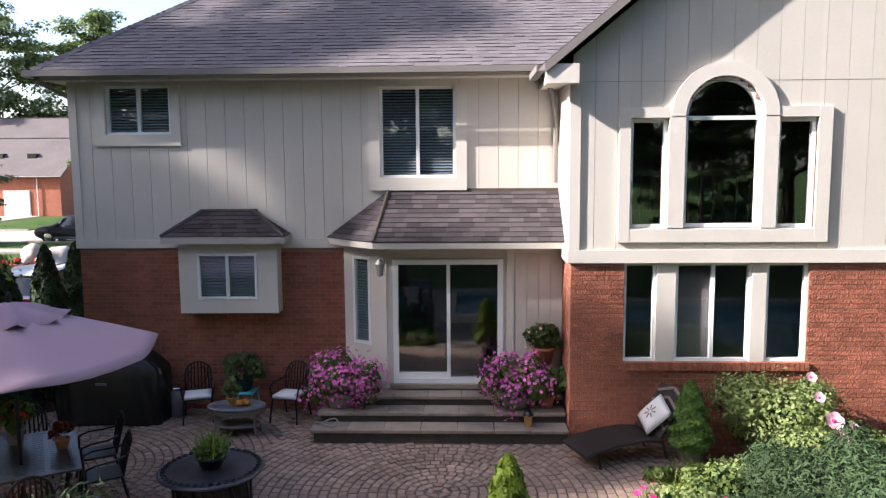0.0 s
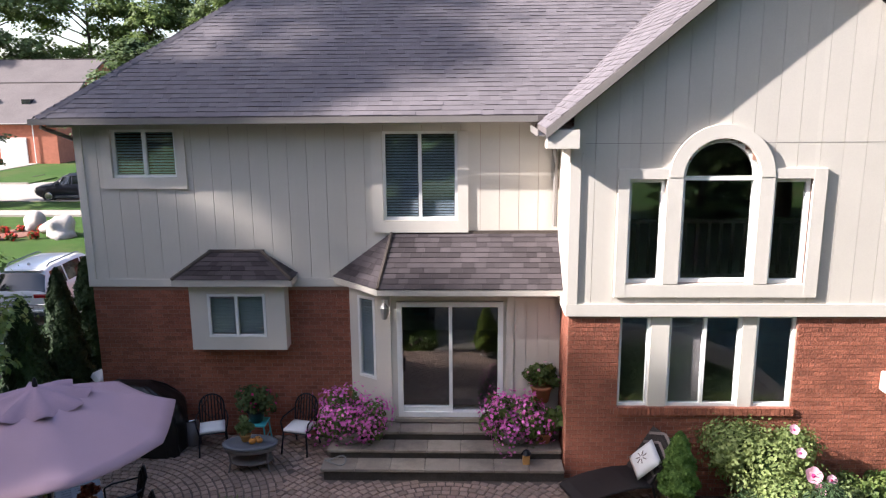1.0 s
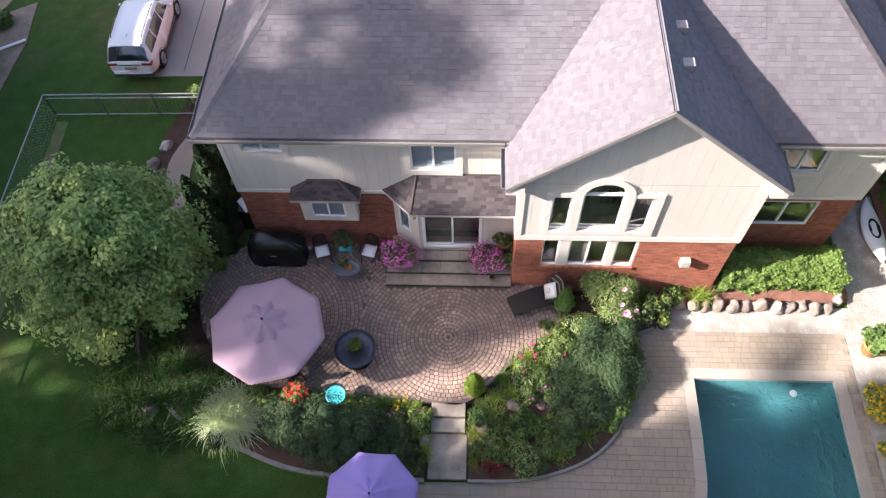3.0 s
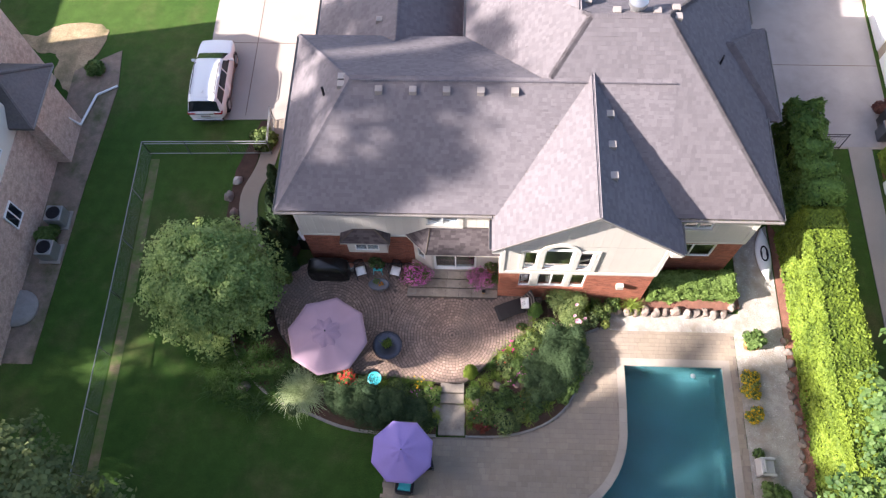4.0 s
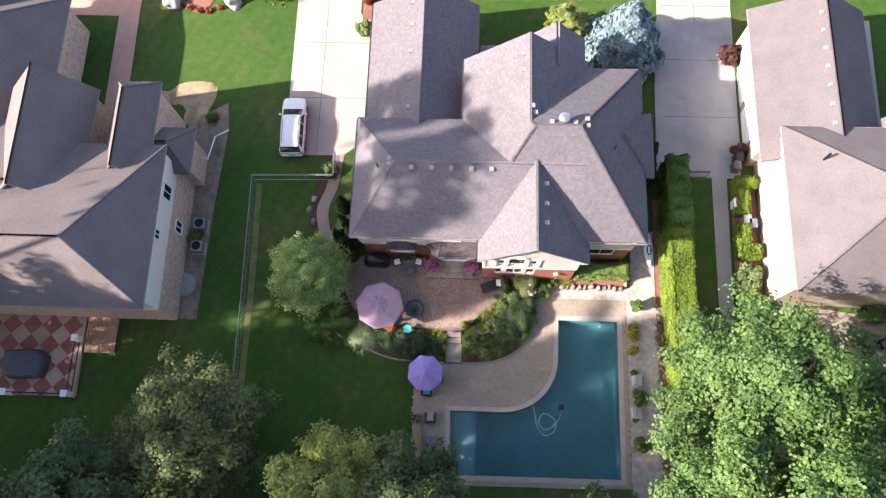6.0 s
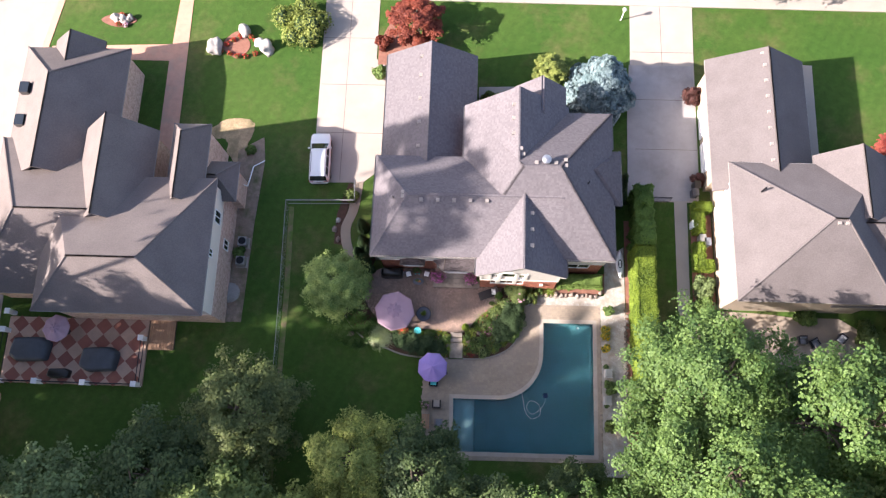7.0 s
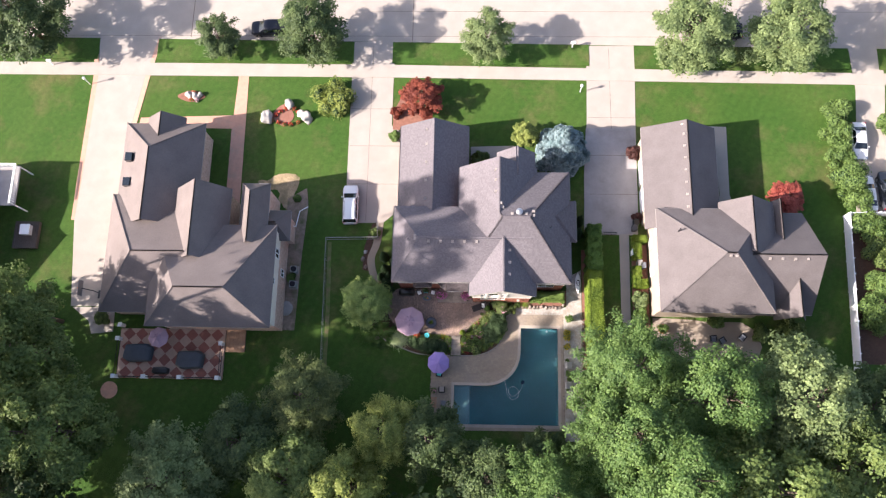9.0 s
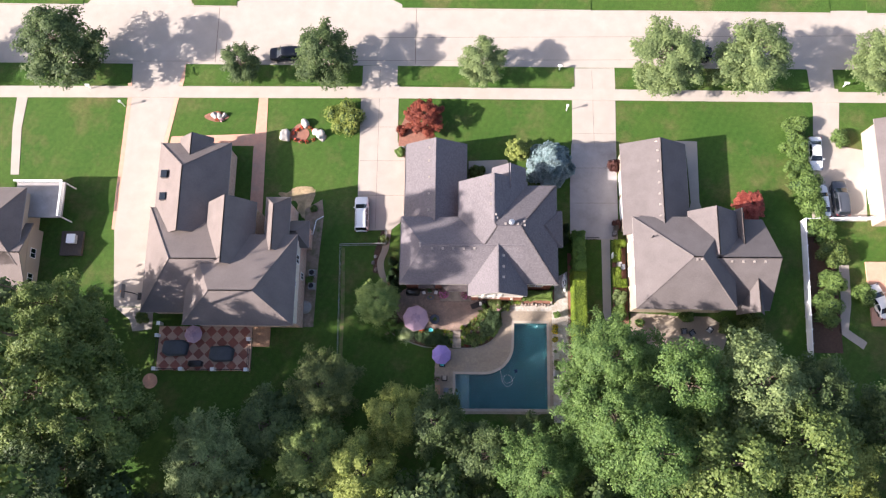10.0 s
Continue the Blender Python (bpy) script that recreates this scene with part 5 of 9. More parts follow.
tab_rows(bay_roof, (-5.2, -0.5, 3.62), (-3.06, -0.5, 3.62), (-3.68, -0.06, 4.02), (-4.62, -0.06, 4.02), 0.105, 0.22, 1)
tab_rows(bay_roof, (-3.06, -0.5, 3.62), (-3.06, 0.0, 3.62), (-3.68, 0.0, 4.02), (-3.68, -0.06, 4.02), 0.105, 0.22, 2)
tab_rows(bay_roof, (-5.2, 0.0, 3.62), (-5.2, -0.5, 3.62), (-4.62, -0.06, 4.02), (-4.62, 0.0, 4.02), 0.105, 0.22, 2)

# door bay with its angled side and roof
P0, P1 = Vector((-2.13, 0.0)), Vector((-1.33, -0.52))
along = (P1 - P0).normalized()
turned = Matrix.Translation((P0.x, P0.y, 0)) @ Matrix.Rotation(math.atan2(along.y, along.x), 4, "Z")
L_ = (P1 - P0).length
bm = bmesh.new()
for a, b, z0, z1 in ((0, 0.2, 0.4, 3.5), (0.60, L_, 0.4, 3.5), (0.2, 0.60, 0.4, 1.7), (0.2, 0.60, 3.25, 3.5)):
    box(bm, a, b, 0.0, 0.14, z0, z1, m=turned)
side = part("bay_side", bm, TRIM, house, "angled side of the door bay")
w = window_unit(house, 0.2, 0.60, 1.7, 3.25, -0.01, (), True)
w.matrix_local = turned
bm = bmesh.new()
for a, b, z0, z1 in ((-1.33, -1.22, 0.45, 3.5), (0.66, 1.66, 0.45, 3.5), (-1.22, 0.66, 3.24, 3.5), (-1.22, 0.66, 0.45, 1.06)):
    box(bm, a, b, -0.5, -0.36, z0, z1)
bay_front = part("bay_front", bm, SIDING, house, "siding front of the door bay")
for x in (0.86, 1.06, 1.26, 1.46):
    part("siding_board", boxed(x + 0.006, x + 0.194, -0.516, -0.5, 1.0, 3.3), SIDING, house)
part("trim_board", boxed(0.72, 0.84, -0.53, -0.5, 1.0, 3.45), TRIM, house)
door = part("sliding_door", box(box(box(box(box(bmesh.new(), -1.22, -1.13, -0.53, -0.38, 1.07, 3.23), 0.57, 0.66, -0.53, -0.38, 1.07, 3.23), -1.13, 0.57, -0.53, -0.38, 3.14, 3.23), -1.13, 0.57, -0.53, -0.38, 1.07, 1.16), -0.30, -0.24, -0.5, -0.4, 1.16, 3.14), WHITE, house, "closed white sliding glass door")
for a, b, y in ((-1.13, -0.30, -0.45), (-0.24, 0.57, -0.42)):
    g = part("pane", boxed(a, b, y, y + 0.006, 1.16, 3.14), GLASS, door)
    g.visible_shadow = False
part("door_rail", boxed(-1.13, -0.30, -0.49, -0.40, 1.16, 1.25), WHITE, door)
part("door_handle", boxed(-1.12, -1.08, -0.53, -0.49, 1.95, 2.2), IRON, door, "black pull handle")
part("door_sill", boxed(-1.28, 0.72, -0.60, -0.40, 1.0, 1.065), STEPSTONE, door)
bm = bmesh.new()
q = [(-2.42, 0.0, 3.56), (-1.5, -0.92, 3.56), (1.66, -0.92, 3.56), (1.66, 0.0, 3.56), (-1.32, 0.0, 4.37), (1.66, 0.0, 4.37)]
vs = [bm.verts.new(p) for p in q]
for g in ((0, 1, 4), (1, 2, 5, 4), (2, 3, 5), (0, 3, 2, 1), (0, 4, 5, 3)):
    bm.faces.new([vs[i] for i in g])
door_roof = part("bay_roof", bm, BAYSHINGLE, house)
part("hip_cap", rod(bmesh.new(), (-1.5, -0.92, 3.57), (-1.32, -0.02, 4.38), 0.035, 0.035, 6), RISER, door_roof, "dark hip shingle")
part("flashing", boxed(-1.34, 1.65, -0.03, -0.006, 4.34, 4.41), RISER, door_roof, "dark flashing along the wall")
tab_rows(door_roof, q[1], q[2], q[5], q[4], 0.115, 0.22, 4)
tab_rows(door_roof, q[0], q[1], q[4], q[4], 0.115, 0.22, 5)
bm = bmesh.new()
poly = [(-2.42, -0.001), (-1.5, -0.92), (1.66, -0.92), (1.66, -0.001)]
v, f = flat(poly, [], 3.45, 3.55)
part("bay_fascia", bm, CREAM, house).data.from_pydata(v, [], f)
for blk_y, vents in ((3.55, [(-3.26, 3.55), (-1.95, 3.55), (-0.66, 3.55), (0.64, 3.55), (1.94, 3.55)]), (0, [(5.5, 2.7), (5.5, 1.35), (5.5, 0.05)]), (0, [(4.5, 7.6), (4.7, 7.2), (3.95, 9.0), (3.95, 10.3), (3.95, 11.5), (5.7, 6.35), (7.2, 6.35), (8.0, 6.7), (8.0, 6.2)]), (0, [(-3.9, 9.2), (-3.9, 11.4), (-3.9, 13.6), (-3.9, 15.8), (-3.9, 17.6), (-4.75, 4.2), (-4.75, 3.85)])):
    for x, y in vents:
        z = max(b.height(x, y) for b in BLOCKS)
        ob = part("roof_vent", boxed(-0.14, 0.14, -0.14, 0.14, -0.12, 0.14), VENTMAT, house, "square tan roof vent")
        ob.location = (x, y, z)
for x, y, r, h in ((-5.55, 3.9, 0.05, 0.5), (10.0, 5.4, 0.05, 0.5)):
    z = max(b.height(x, y) for b in BLOCKS)
    part("vent_pipe", rod(bmesh.new(), (x, y, z - 0.2), (x, y, z + h), r, r, 10), IRON, house)
part("flue_cap", lathe(bmesh.new(), [(0.22, -0.3), (0.22, 0.2), (0.36, 0.22), (0.36, 0.4), (0.12, 0.5)], 20, (6.45, 6.5, 10.3)), STEEL, house, "round metal flue cap")
part("wall_vent", boxed(6.7, 7.0, -1.72, -1.515, 2.05, 2.38), CREAM, house, "square cream dryer vent", bevel=0.02)
part("chimney_side", boxed(12.66, 12.9, 5.6, 7.6, 0.0, 5.9), BRICK, house)

# ---- steps at the door ----
steps = thing("door_steps", "three broad stone steps up to the sliding door", "steps")
for x0, x1, y0, z in ((-2.45, 1.64, -1.7, 0.66), (-2.4, 1.64, -1.32, 0.815), (-2.3, 1.64, -0.93, 0.97)):
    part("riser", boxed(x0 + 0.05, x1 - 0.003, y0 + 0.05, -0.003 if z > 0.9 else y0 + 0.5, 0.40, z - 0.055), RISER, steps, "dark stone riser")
    k = 7
    for i in range(k):
        a, b = x0 + (x1 - x0) * i / k, x0 + (x1 - x0) * (i + 1) / k
        part("tread", boxed(a + 0.003, b - 0.003, y0, y0 + 0.40, z - 0.055, z + 0.001 * (i % 3), ), STEPSTONE, steps, bevel=0.008)
for i in range(19):
    a = -2.2 + i * 0.2
    part("landing_brick", boxed(a + 0.004, a + 0.196, -0.525, -0.425, 0.9, 0.972), PAVER, steps)
slab("landing", [(-2.28, -0.53), (1.63, -0.53), (1.63, -0.02), (-2.28, -0.02)], [], 0.3, 0.962, PAVER, None, "paved landing before the sliding door", "landing")
garden_steps = thing("garden_steps", "stone steps from the patio down to the pool deck", "steps")
for i, (y0, y1, z) in enumerate(((-6.02, -5.60, 0.43), (-6.46, -6.04, 0.30), (-7.8, -6.48, 0.17))):
    part("tread", boxed(-0.78 - 0.05 * (i == 2), 0.24 + 0.06 * (i == 2), y0, y1, -0.02, z), STEPSTONE, garden_steps, bevel=0.012)


# ---- houses next door and across the street ----
def simple_window(parent, at, turn, w, h, panes=2, glass=None):
    """A window on an outer wall: frame, dark glass a little behind it, sill."""
    m = Matrix.Translation(at) @ Matrix.Rotation(radians(turn), 4, "Z")
    bm = bmesh.new()
    f = 0.06
    box(bm, -w / 2, w / 2, -0.06, 0.02, h - f, h, m=m)
    box(bm, -w / 2, w / 2, -0.08, 0.02, 0, f, m=m)
    for k in range(panes + 1):
        x = -w / 2 + w * k / panes
        x = min(max(x, -w / 2 + f / 2), w / 2 - f / 2)
        box(bm, x - f / 2, x + f / 2, -0.057, 0.018, f, h - f, m=m)
    win = part("window", bm, WHITE, parent)
    part("pane", boxed(-w / 2 + f / 2, w / 2 - f / 2, -0.03, -0.02, f / 2, h - f / 2, m=m), glass or CARGLASS, win)
    return win


def neighbour(name, label, blocks, walls, roof_mat, fancy=True):
    t = thing(name, label, "house")
    for i, b in enumerate(blocks):
        roof = roof_mesh(t, b, roof_mat)
    for i, b in enumerate(blocks):
        for g in b.faces():
            for k in range(len(g)):
                p, q = Vector(g[k]), Vector(g[(k + 1) % len(g)])
                if max(p.z, q.z) > b.ridge - 0.01 and (abs(p.z - q.z) < 0.01 or len(g) == 3):
                    c = (p + q) / 2
                    if any(o is not b and o.height(c.x, c.y) > c.z + 0.05 for o in blocks):
                        continue
                    part("ridge_cap", rod(bmesh.new(), p, q, 0.09, 0.09, 6), roof_mat, t)
        x0, x1, y0, y1 = b.r
        for a, c in (((x0, y0), (x1, y0)), ((x1, y0), (x1, y1)), ((x1, y1), (x0, y1)), ((x0, y1), (x0, y0))):
            horizontal = a[1] == c[1]
            gable = (b.axis == "x" and not horizontal and not (b.a if a[0] == x0 else b.b)) or (b.axis == "y" and horizontal and not (b.a if a[1] == y0 else b.b))
            mid = ((a[0] + c[0]) / 2, (a[1] + c[1]) / 2)
            if gable or any(o is not b and o.height(*mid) > b.eave for o in blocks):
                continue
            part("gutter", rod(bmesh.new(), (*a, b.eave - 0.06), (*c, b.eave - 0.06), 0.06, 0.06, 6), GUTTER, t)
    for x0, x1, y0, y1, z0, z1, mat in walls:
        part("wall", boxed(x0, x1, y0, y1, z0, z1), mat, t)
    return t


def gable_wall(parent, axis, at, a, b, z0, z1, mat, peak=None):
    c = (a + b) / 2 if peak is None else peak
    pts = [(a, z0), (b, z0), (c, z1)]
    bm = bmesh.new()
    v = []
    for d in (0, 0.15):
        for u, z in pts:
            v.append(bm.verts.new((u, at + d, z) if axis == "y" else (at + d, u, z)))
    for f in ((0, 1, 2), (5, 4, 3), (0, 3, 4, 1), (1, 4, 5, 2), (2, 5, 3, 0)):
        bm.faces.new([v[i] for i in f])
    return part("gable", bm, mat, parent)


for gx0, gx1, gy, z0, z1, gc in ((0.4, 8.3, 12.32, 6.4, 9.7, 4.36), (4.6, 8.3, 14.22, 6.4, 8.1, 6.4), (-6.65, 0.7, 18.22, 4.3, 6.6, -3.05)):
    gable_wall(house, "y", gy, gx0, gx1, z0, z1, SIDING, gc)
west = neighbour("house", "large brick house with cream upper siding and a dark shingle roof", [
    Block(-34.4, -20.55, -5.8, 5.8, 6.55, 10.3, "x", 4.2, 4.3, -2.1), Block(-40.7, -29.0, -4.0, 9.9, 4.6, 8.9, "x", 4.8, 0.0, 2.1), Block(-40.3, -30.7, 6.0, 19.0, 4.3, 7.9, "y", 0.0, 4.4, -35.7),
    Block(-37.8, -33.2, 13.5, 19.8, 4.2, 6.2, "y", 0.0, 0.0), Block(-32.5, -26.2, 1.5, 10.2, 6.1, 9.7, "y", 0.0, 0.0, -29.2), Block(-25.0, -21.8, 3.5, 10.9, 6.0, 8.3, "y", 0.0, 1.6), Block(-22.4, -19.6, 4.6, 8.2, 4.2, 5.8, "x", 0.0, 1.4)],
    [(-33.9, -20.7, -5.3, 5.4, 0, 3.6, BRICK_PALE), (-33.9, -20.75, -5.25, 5.35, 3.6, 6.5, CREAMWALL), (-40.2, -33.8, -3.6, 9.5, 0, 4.5, BRICK_PALE), (-39.8, -31.2, 9.5, 18.6, 0, 4.2, BRICK_PALE), (-37.4, -33.6, 18.6, 19.4, 0, 4.1, BRICK_PALE), (-32.1, -26.6, 5.3, 9.8, 0, 6.0, BRICK_PALE), (-24.7, -22.1, 5.3, 10.5, 0, 5.9, BRICK_PALE), (-22.1, -20.0, 5.3, 7.8, 0, 4.1, BRICK_PALE)], ROOF_WEST)
gable_wall(west, "y", 19.25, -37.4, -33.6, 4.1, 6.0, BRICK_PALE)
gable_wall(west, "y", 9.6, -32.1, -26.6, 6.0, 9.3, CREAMWALL, -29.2)
for y, z, w_, h_ in ((2.9, 4.2, 1.1, 1.4), (-0.4, 5.2, 0.7, 0.8)):
    simple_window(west, (-20.74, y, z), 90, w_, h_)
simple_window(west, (-20.69, 1.2, 1.6), 90, 0.9, 1.2)
for y, z in ((11.0, 6.0), (14.0, 6.2)):
    bm = boxed(-39.1, -38.3, y - 0.5, y + 0.5, z - 0.55, z + 0.1)
    part("skylight", bm, CARGLASS, west)
part("vent_pipe", rod(bmesh.new(), (-23.0, 1.0, 7.3), (-23.0, 1.0, 8.3), 0.08, 0.08, 8), IRON, west)

east = neighbour("house", "cream-sided house with a warm grey shingle roof and long garage", [
    Block(21.2, 29.75, 6.5, 18.9, 4.3, 6.8, "y", 0.0, 0.0, 25.9), Block(22.0, 34.3, -3.3, 8.4, 6.2, 10.2, "x", 6.2, 5.1, 2.4), Block(30.6, 39.4, -3.0, 8.9, 3.3, 8.4, "x", 0.0, 0.0, 2.7), Block(29.0, 35.0, 3.0, 9.2, 6.1, 8.8, "y", 0.0, 0.0, 31.8), Block(35.2, 38.7, -3.6, 1.6, 3.3, 6.4, "y", 0.0, 0.0, 37.1), Block(34.4, 37.0, 4.0, 9.6, 3.6, 6.6, "y", 0.0, 0.0)],
    [(22.4, 33.9, -2.9, 8.0, 0, 6.1, STUCCO), (33.9, 39.0, -2.6, 8.5, 0, 3.25, STUCCO), (21.75, 29.2, 8.0, 18.5, 0, 4.2, STUCCO), (29.4, 34.6, 8.0, 8.8, 0, 6.0, STUCCO)], ROOFED)
gable_wall(east, "y", 18.35, 21.75, 29.2, 4.2, 6.6, STUCCO)
gable_wall(east, "x", 38.9, -2.6, 8.5, 3.25, 8.1, STUCCO, 2.7)
gable_wall(east, "y", 8.7, 29.4, 34.6, 6.0, 8.5, STUCCO, 31.8)
gable_wall(east, "y", 9.2, 34.8, 36.6, 3.5, 6.3, STUCCO, 35.7)
gable_wall(east, "y", -3.3, 35.6, 38.3, 3.25, 6.1, STUCCO, 37.1)
for y, z in ((6.4, 3.9), (3.0, 4.0), (-0.6, 4.0)):
    simple_window(east, (22.39, y, z), -90, 1.2, 1.2, glass=BLIND)
for y in (5.5, 2.2):
    simple_window(east, (22.39, y, 1.0), -90, 1.2, 1.3, glass=BLIND)
for y0, y1 in ((9.5, 12.4), (13.0, 15.9)):
    d = part("garage_door", boxed(21.68, 21.75, y0, y1, 0.05, 2.3), WHITE, east)
    for k in range(4):
        part("door_panel", boxed(21.655, 21.68, y0 + 0.1, y1 - 0.1, 0.12 + 0.55 * k, 0.6 + 0.55 * k), WHITE, d)
for x, y in [(25.5, 8.5 + 1.45 * k) for k in range(7)] + [(28.6, 2.1), (29.2, 2.1)] + [(33.4 + 1.35 * k, 2.3) for k in range(4)]:
    z = max(b.height(x, y) for b in (Block(21.2, 29.75, 6.5, 18.9, 4.3, 6.8, "y", 0, 0, 25.9), Block(22.0, 34.3, -3.3, 8.4, 6.2, 10.2, "x", 6.2, 5.1, 2.4), Block(30.6, 39.4, -3.0, 8.9, 3.3, 8.4, "x", 0, 0, 2.7)))
    part("roof_vent", boxed(x - 0.13, x + 0.13, y - 0.13, y + 0.13, z - 0.1, z + 0.12), VENTMAT, east)
part("vent_pipe", rod(bmesh.new(), (24.0, 5.4, 7.3), (24.0, 5.4, 8.4), 0.08, 0.08, 8), IRON, east)

far_west = neighbour("house", "cream house with a grey roof and a white balcony", [Block(-70, -57.6, 2.0, 12.5, 4.8, 7.6, "x", 0.0, 3.0), Block(-64, -57.0, -1.0, 8.0, 3.2, 5.6, "x", 0.0, 0.0)],
    [(-69.5, -58.1, 2.4, 12.1, 0, 4.7, STUCCO), (-63.6, -57.4, -0.6, 7.6, 0, 3.1, STUCCO)], ROOF_WEST)
gable_wall(far_west, "x", -57.6, -0.6, 7.6, 3.1, 5.4, STUCCO)
for y in (0.8, 4.2):
    simple_window(far_west, (-57.4, y, 1.2), 90, 1.3, 1.2)
part("balcony", boxed(-60.2, -53.5, 8.9, 13.9, 2.7, 2.9), SHADE_DECK_GREY, far_west, "grey balcony deck")
for k in range(17):
    part("baluster", boxed(-53.66, -53.58, 9.0 + 0.29 * k, 9.08 + 0.29 * k, 2.9, 3.8), WHITE, far_west)
for k in range(22):
    part("baluster", boxed(-60.1 + 0.29 * k, -60.02 + 0.29 * k, 13.76, 13.84, 2.9, 3.8), WHITE, far_west)
part("balcony_rail", boxed(-53.72, -53.5, 8.9, 13.7, 3.8, 3.88), WHITE, far_west)
part("balcony_rail", boxed(-60.2, -53.5, 13.7, 13.9, 3.8, 3.88), WHITE, far_west)
for x, y in ((-53.6, 9.0), (-53.6, 13.8)):
    part("balcony_post", boxed(x - 0.07, x + 0.07, y - 0.07, y + 0.07, 0, 2.7), WHITE, far_west)
low_deck = thing("low_deck", "low dark wooden deck beside the cream house", "deck", (-53.0, 5.9, 0))
for k in range(12):
    part("plank", boxed(-1.5 + 0.25 * k, -1.27 + 0.25 * k, -1.7, 1.7, 0.45, 0.5), RISER, low_deck)
part("frame", boxed(-1.5, 1.48, -1.65, 1.65, 0, 0.45), BARK, low_deck)
tub = thing("storage_chest", "white storage chest on the low wooden deck", "chest", (-52.8, 6.4, 0.5))
part("body", boxed(-0.55, 0.55, -0.6, 0.6, 0, 0.7), PLASTIC, tub, bevel=0.03)
part("lid", boxed(-0.6, 0.6, -0.65, 0.65, 0.7, 0.8), WHITE, tub, bevel=0.03)

far_east = neighbour("house", "white house with a blue-grey roof beyond the fence", [Block(54.7, 68, 8.5, 22.5, 4.2, 7.4, "y", 0.0, 0.0), Block(57.0, 70, -6.0, 9.0, 4.6, 8.0, "x", 3.0, 0.0)],
    [(55.1, 67.6, 8.9, 22.1, 0, 4.1, STUCCO), (57.4, 69.6, -5.6, 8.9, 0, 4.5, STUCCO)], ROOFED)
d = part("garage_door", boxed(55.02, 55.1, 12.0, 17.0, 0.05, 2.3), WHITE, far_east)
part("raised_terrace", boxed(53.6, 57.4, -4.5, 4.0, -0.02, 0.3), PINKBRICK, far_east, "pink paved terrace")

across = neighbour("house", "brick house with a two-door garage and skylights", [Block(-52, -38.9, 57.5, 69.5, 3.9, 7.7, "x", 0.0, 0.0), Block(-58, -40.5, 64, 80, 6.5, 10.3, "x", 0.0, 0.0)],
    [(-51.6, -39.3, 58.0, 69, 0, 3.85, BRICK), (-57.6, -40.9, 64.5, 79.5, 0, 6.4, BRICK)], ROOFED)
gable_wall(across, "x", -39.45, 58, 69, 3.85, 7.4, BRICK)
gable_wall(across, "x", -41.05, 64.5, 79.5, 6.4, 10.0, BRICK)
for x in (-47.1, -43.6):
    d = part("garage_door", boxed(x - 1.3, x + 1.3, 57.9, 58.0, 0, 2.5), WHITE, across, "white panelled garage door")
    for k in range(4):
        part("door_panel", boxed(x - 1.2, x + 1.2, 57.87, 57.9, 0.1 + 0.6 * k, 0.62 + 0.6 * k), WHITE, d)
for x in (-46.6, -43.2):
    part("skylight", boxed(x - 0.45, x + 0.45, 60.2, 61.4, 5.3, 6.1), CARGLASS, across, "glazed roof skylight")
part("downspout", rod(bmesh.new(), (-41.5, 57.85, 3.7), (-41.5, 57.85, 0.1), 0.05, 0.05, 6), WHITE, across)
strip("driveway", [(-55.5, 42.3), (-39.6, 42.2), (-41.3, 47), (-41.3, 58), (-49, 58), (-51.5, 48)], CONCRETE, 0.05, "pale driveway across the street", "driveway")


# ---- trees ----
PROTO = {}


def plant_tree(kind, x, y, h, r, turn):
    """A tree of a kind, its crown scaled to the height and spread that it has."""
    label, mat, clear, small, n, size, count = KINDS[kind]
    if kind not in PROTO:
        t = make_tree("tree", label, 20.0, 5.6, 0.32, 0, n, size, mat, len(PROTO) + 11, count, clear, "tree", small)
        PROTO[kind] = t
        t.matrix_basis = pose(x, y, 0, 0, 0, turn) @ Matrix.Diagonal((r / 5.6, r / 5.6, h / 20.0, 1))
        return t
    src = PROTO[kind]
    t = copy_thing(src, Matrix.Identity(4))
    t.matrix_basis = pose(x, y, 0, 0, 0, turn) @ Matrix.Diagonal((r / 5.6, r / 5.6, h / 20.0, 1))
    return t


KINDS = {
    "leafy": ("tall leafy deciduous tree at the garden edge", L_TREE, 0.22, 0.115, 22000, 0.25, 80),
    "dark": ("tall dark green tree at the garden edge", L_DARK, 0.18, 0.115, 22000, 0.25, 80),
    "gold": ("tall yellow-green tree at the garden edge", L_GOLD, 0.20, 0.105, 24000, 0.23, 90),
    "bright": ("tall bright green tree with spreading branches", L_ASH, 0.16, 0.095, 46000, 0.175, 120),
    "grey": ("tall silvery green tree at the garden edge", L_GREY, 0.22, 0.10, 24000, 0.23, 90),
    # Sparse, tuft, open and lone: tall shade casters added beyond the view.
    "sparse": ("very tall open-crowned tree added to shade the roof", L_TREE, 0.64, 0.16, 3900, 0.40, 13),
    "tuft": ("very tall dense-topped tree added to shade the rear wall", L_TREE, 0.72, 0.13, 4600, 0.40, 15),
    "open": ("very tall thin-crowned tree added to shade patio and pool", L_TREE, 0.5, 0.13, 7000, 0.40, 34),
    "lone": ("very tall small-crowned tree added to cast patches of shade", L_TREE, 0.74, 0.17, 3800, 0.5, 22),
    "olive": ("rounded olive green tree on the back lawn", L_OLIVE, 0.10, 0.095, 30000, 0.21, 110),
    "back": ("dark tree in the wood behind the gardens", L_DARK, 0.2, 0.12, 11000, 0.42, 70),
}
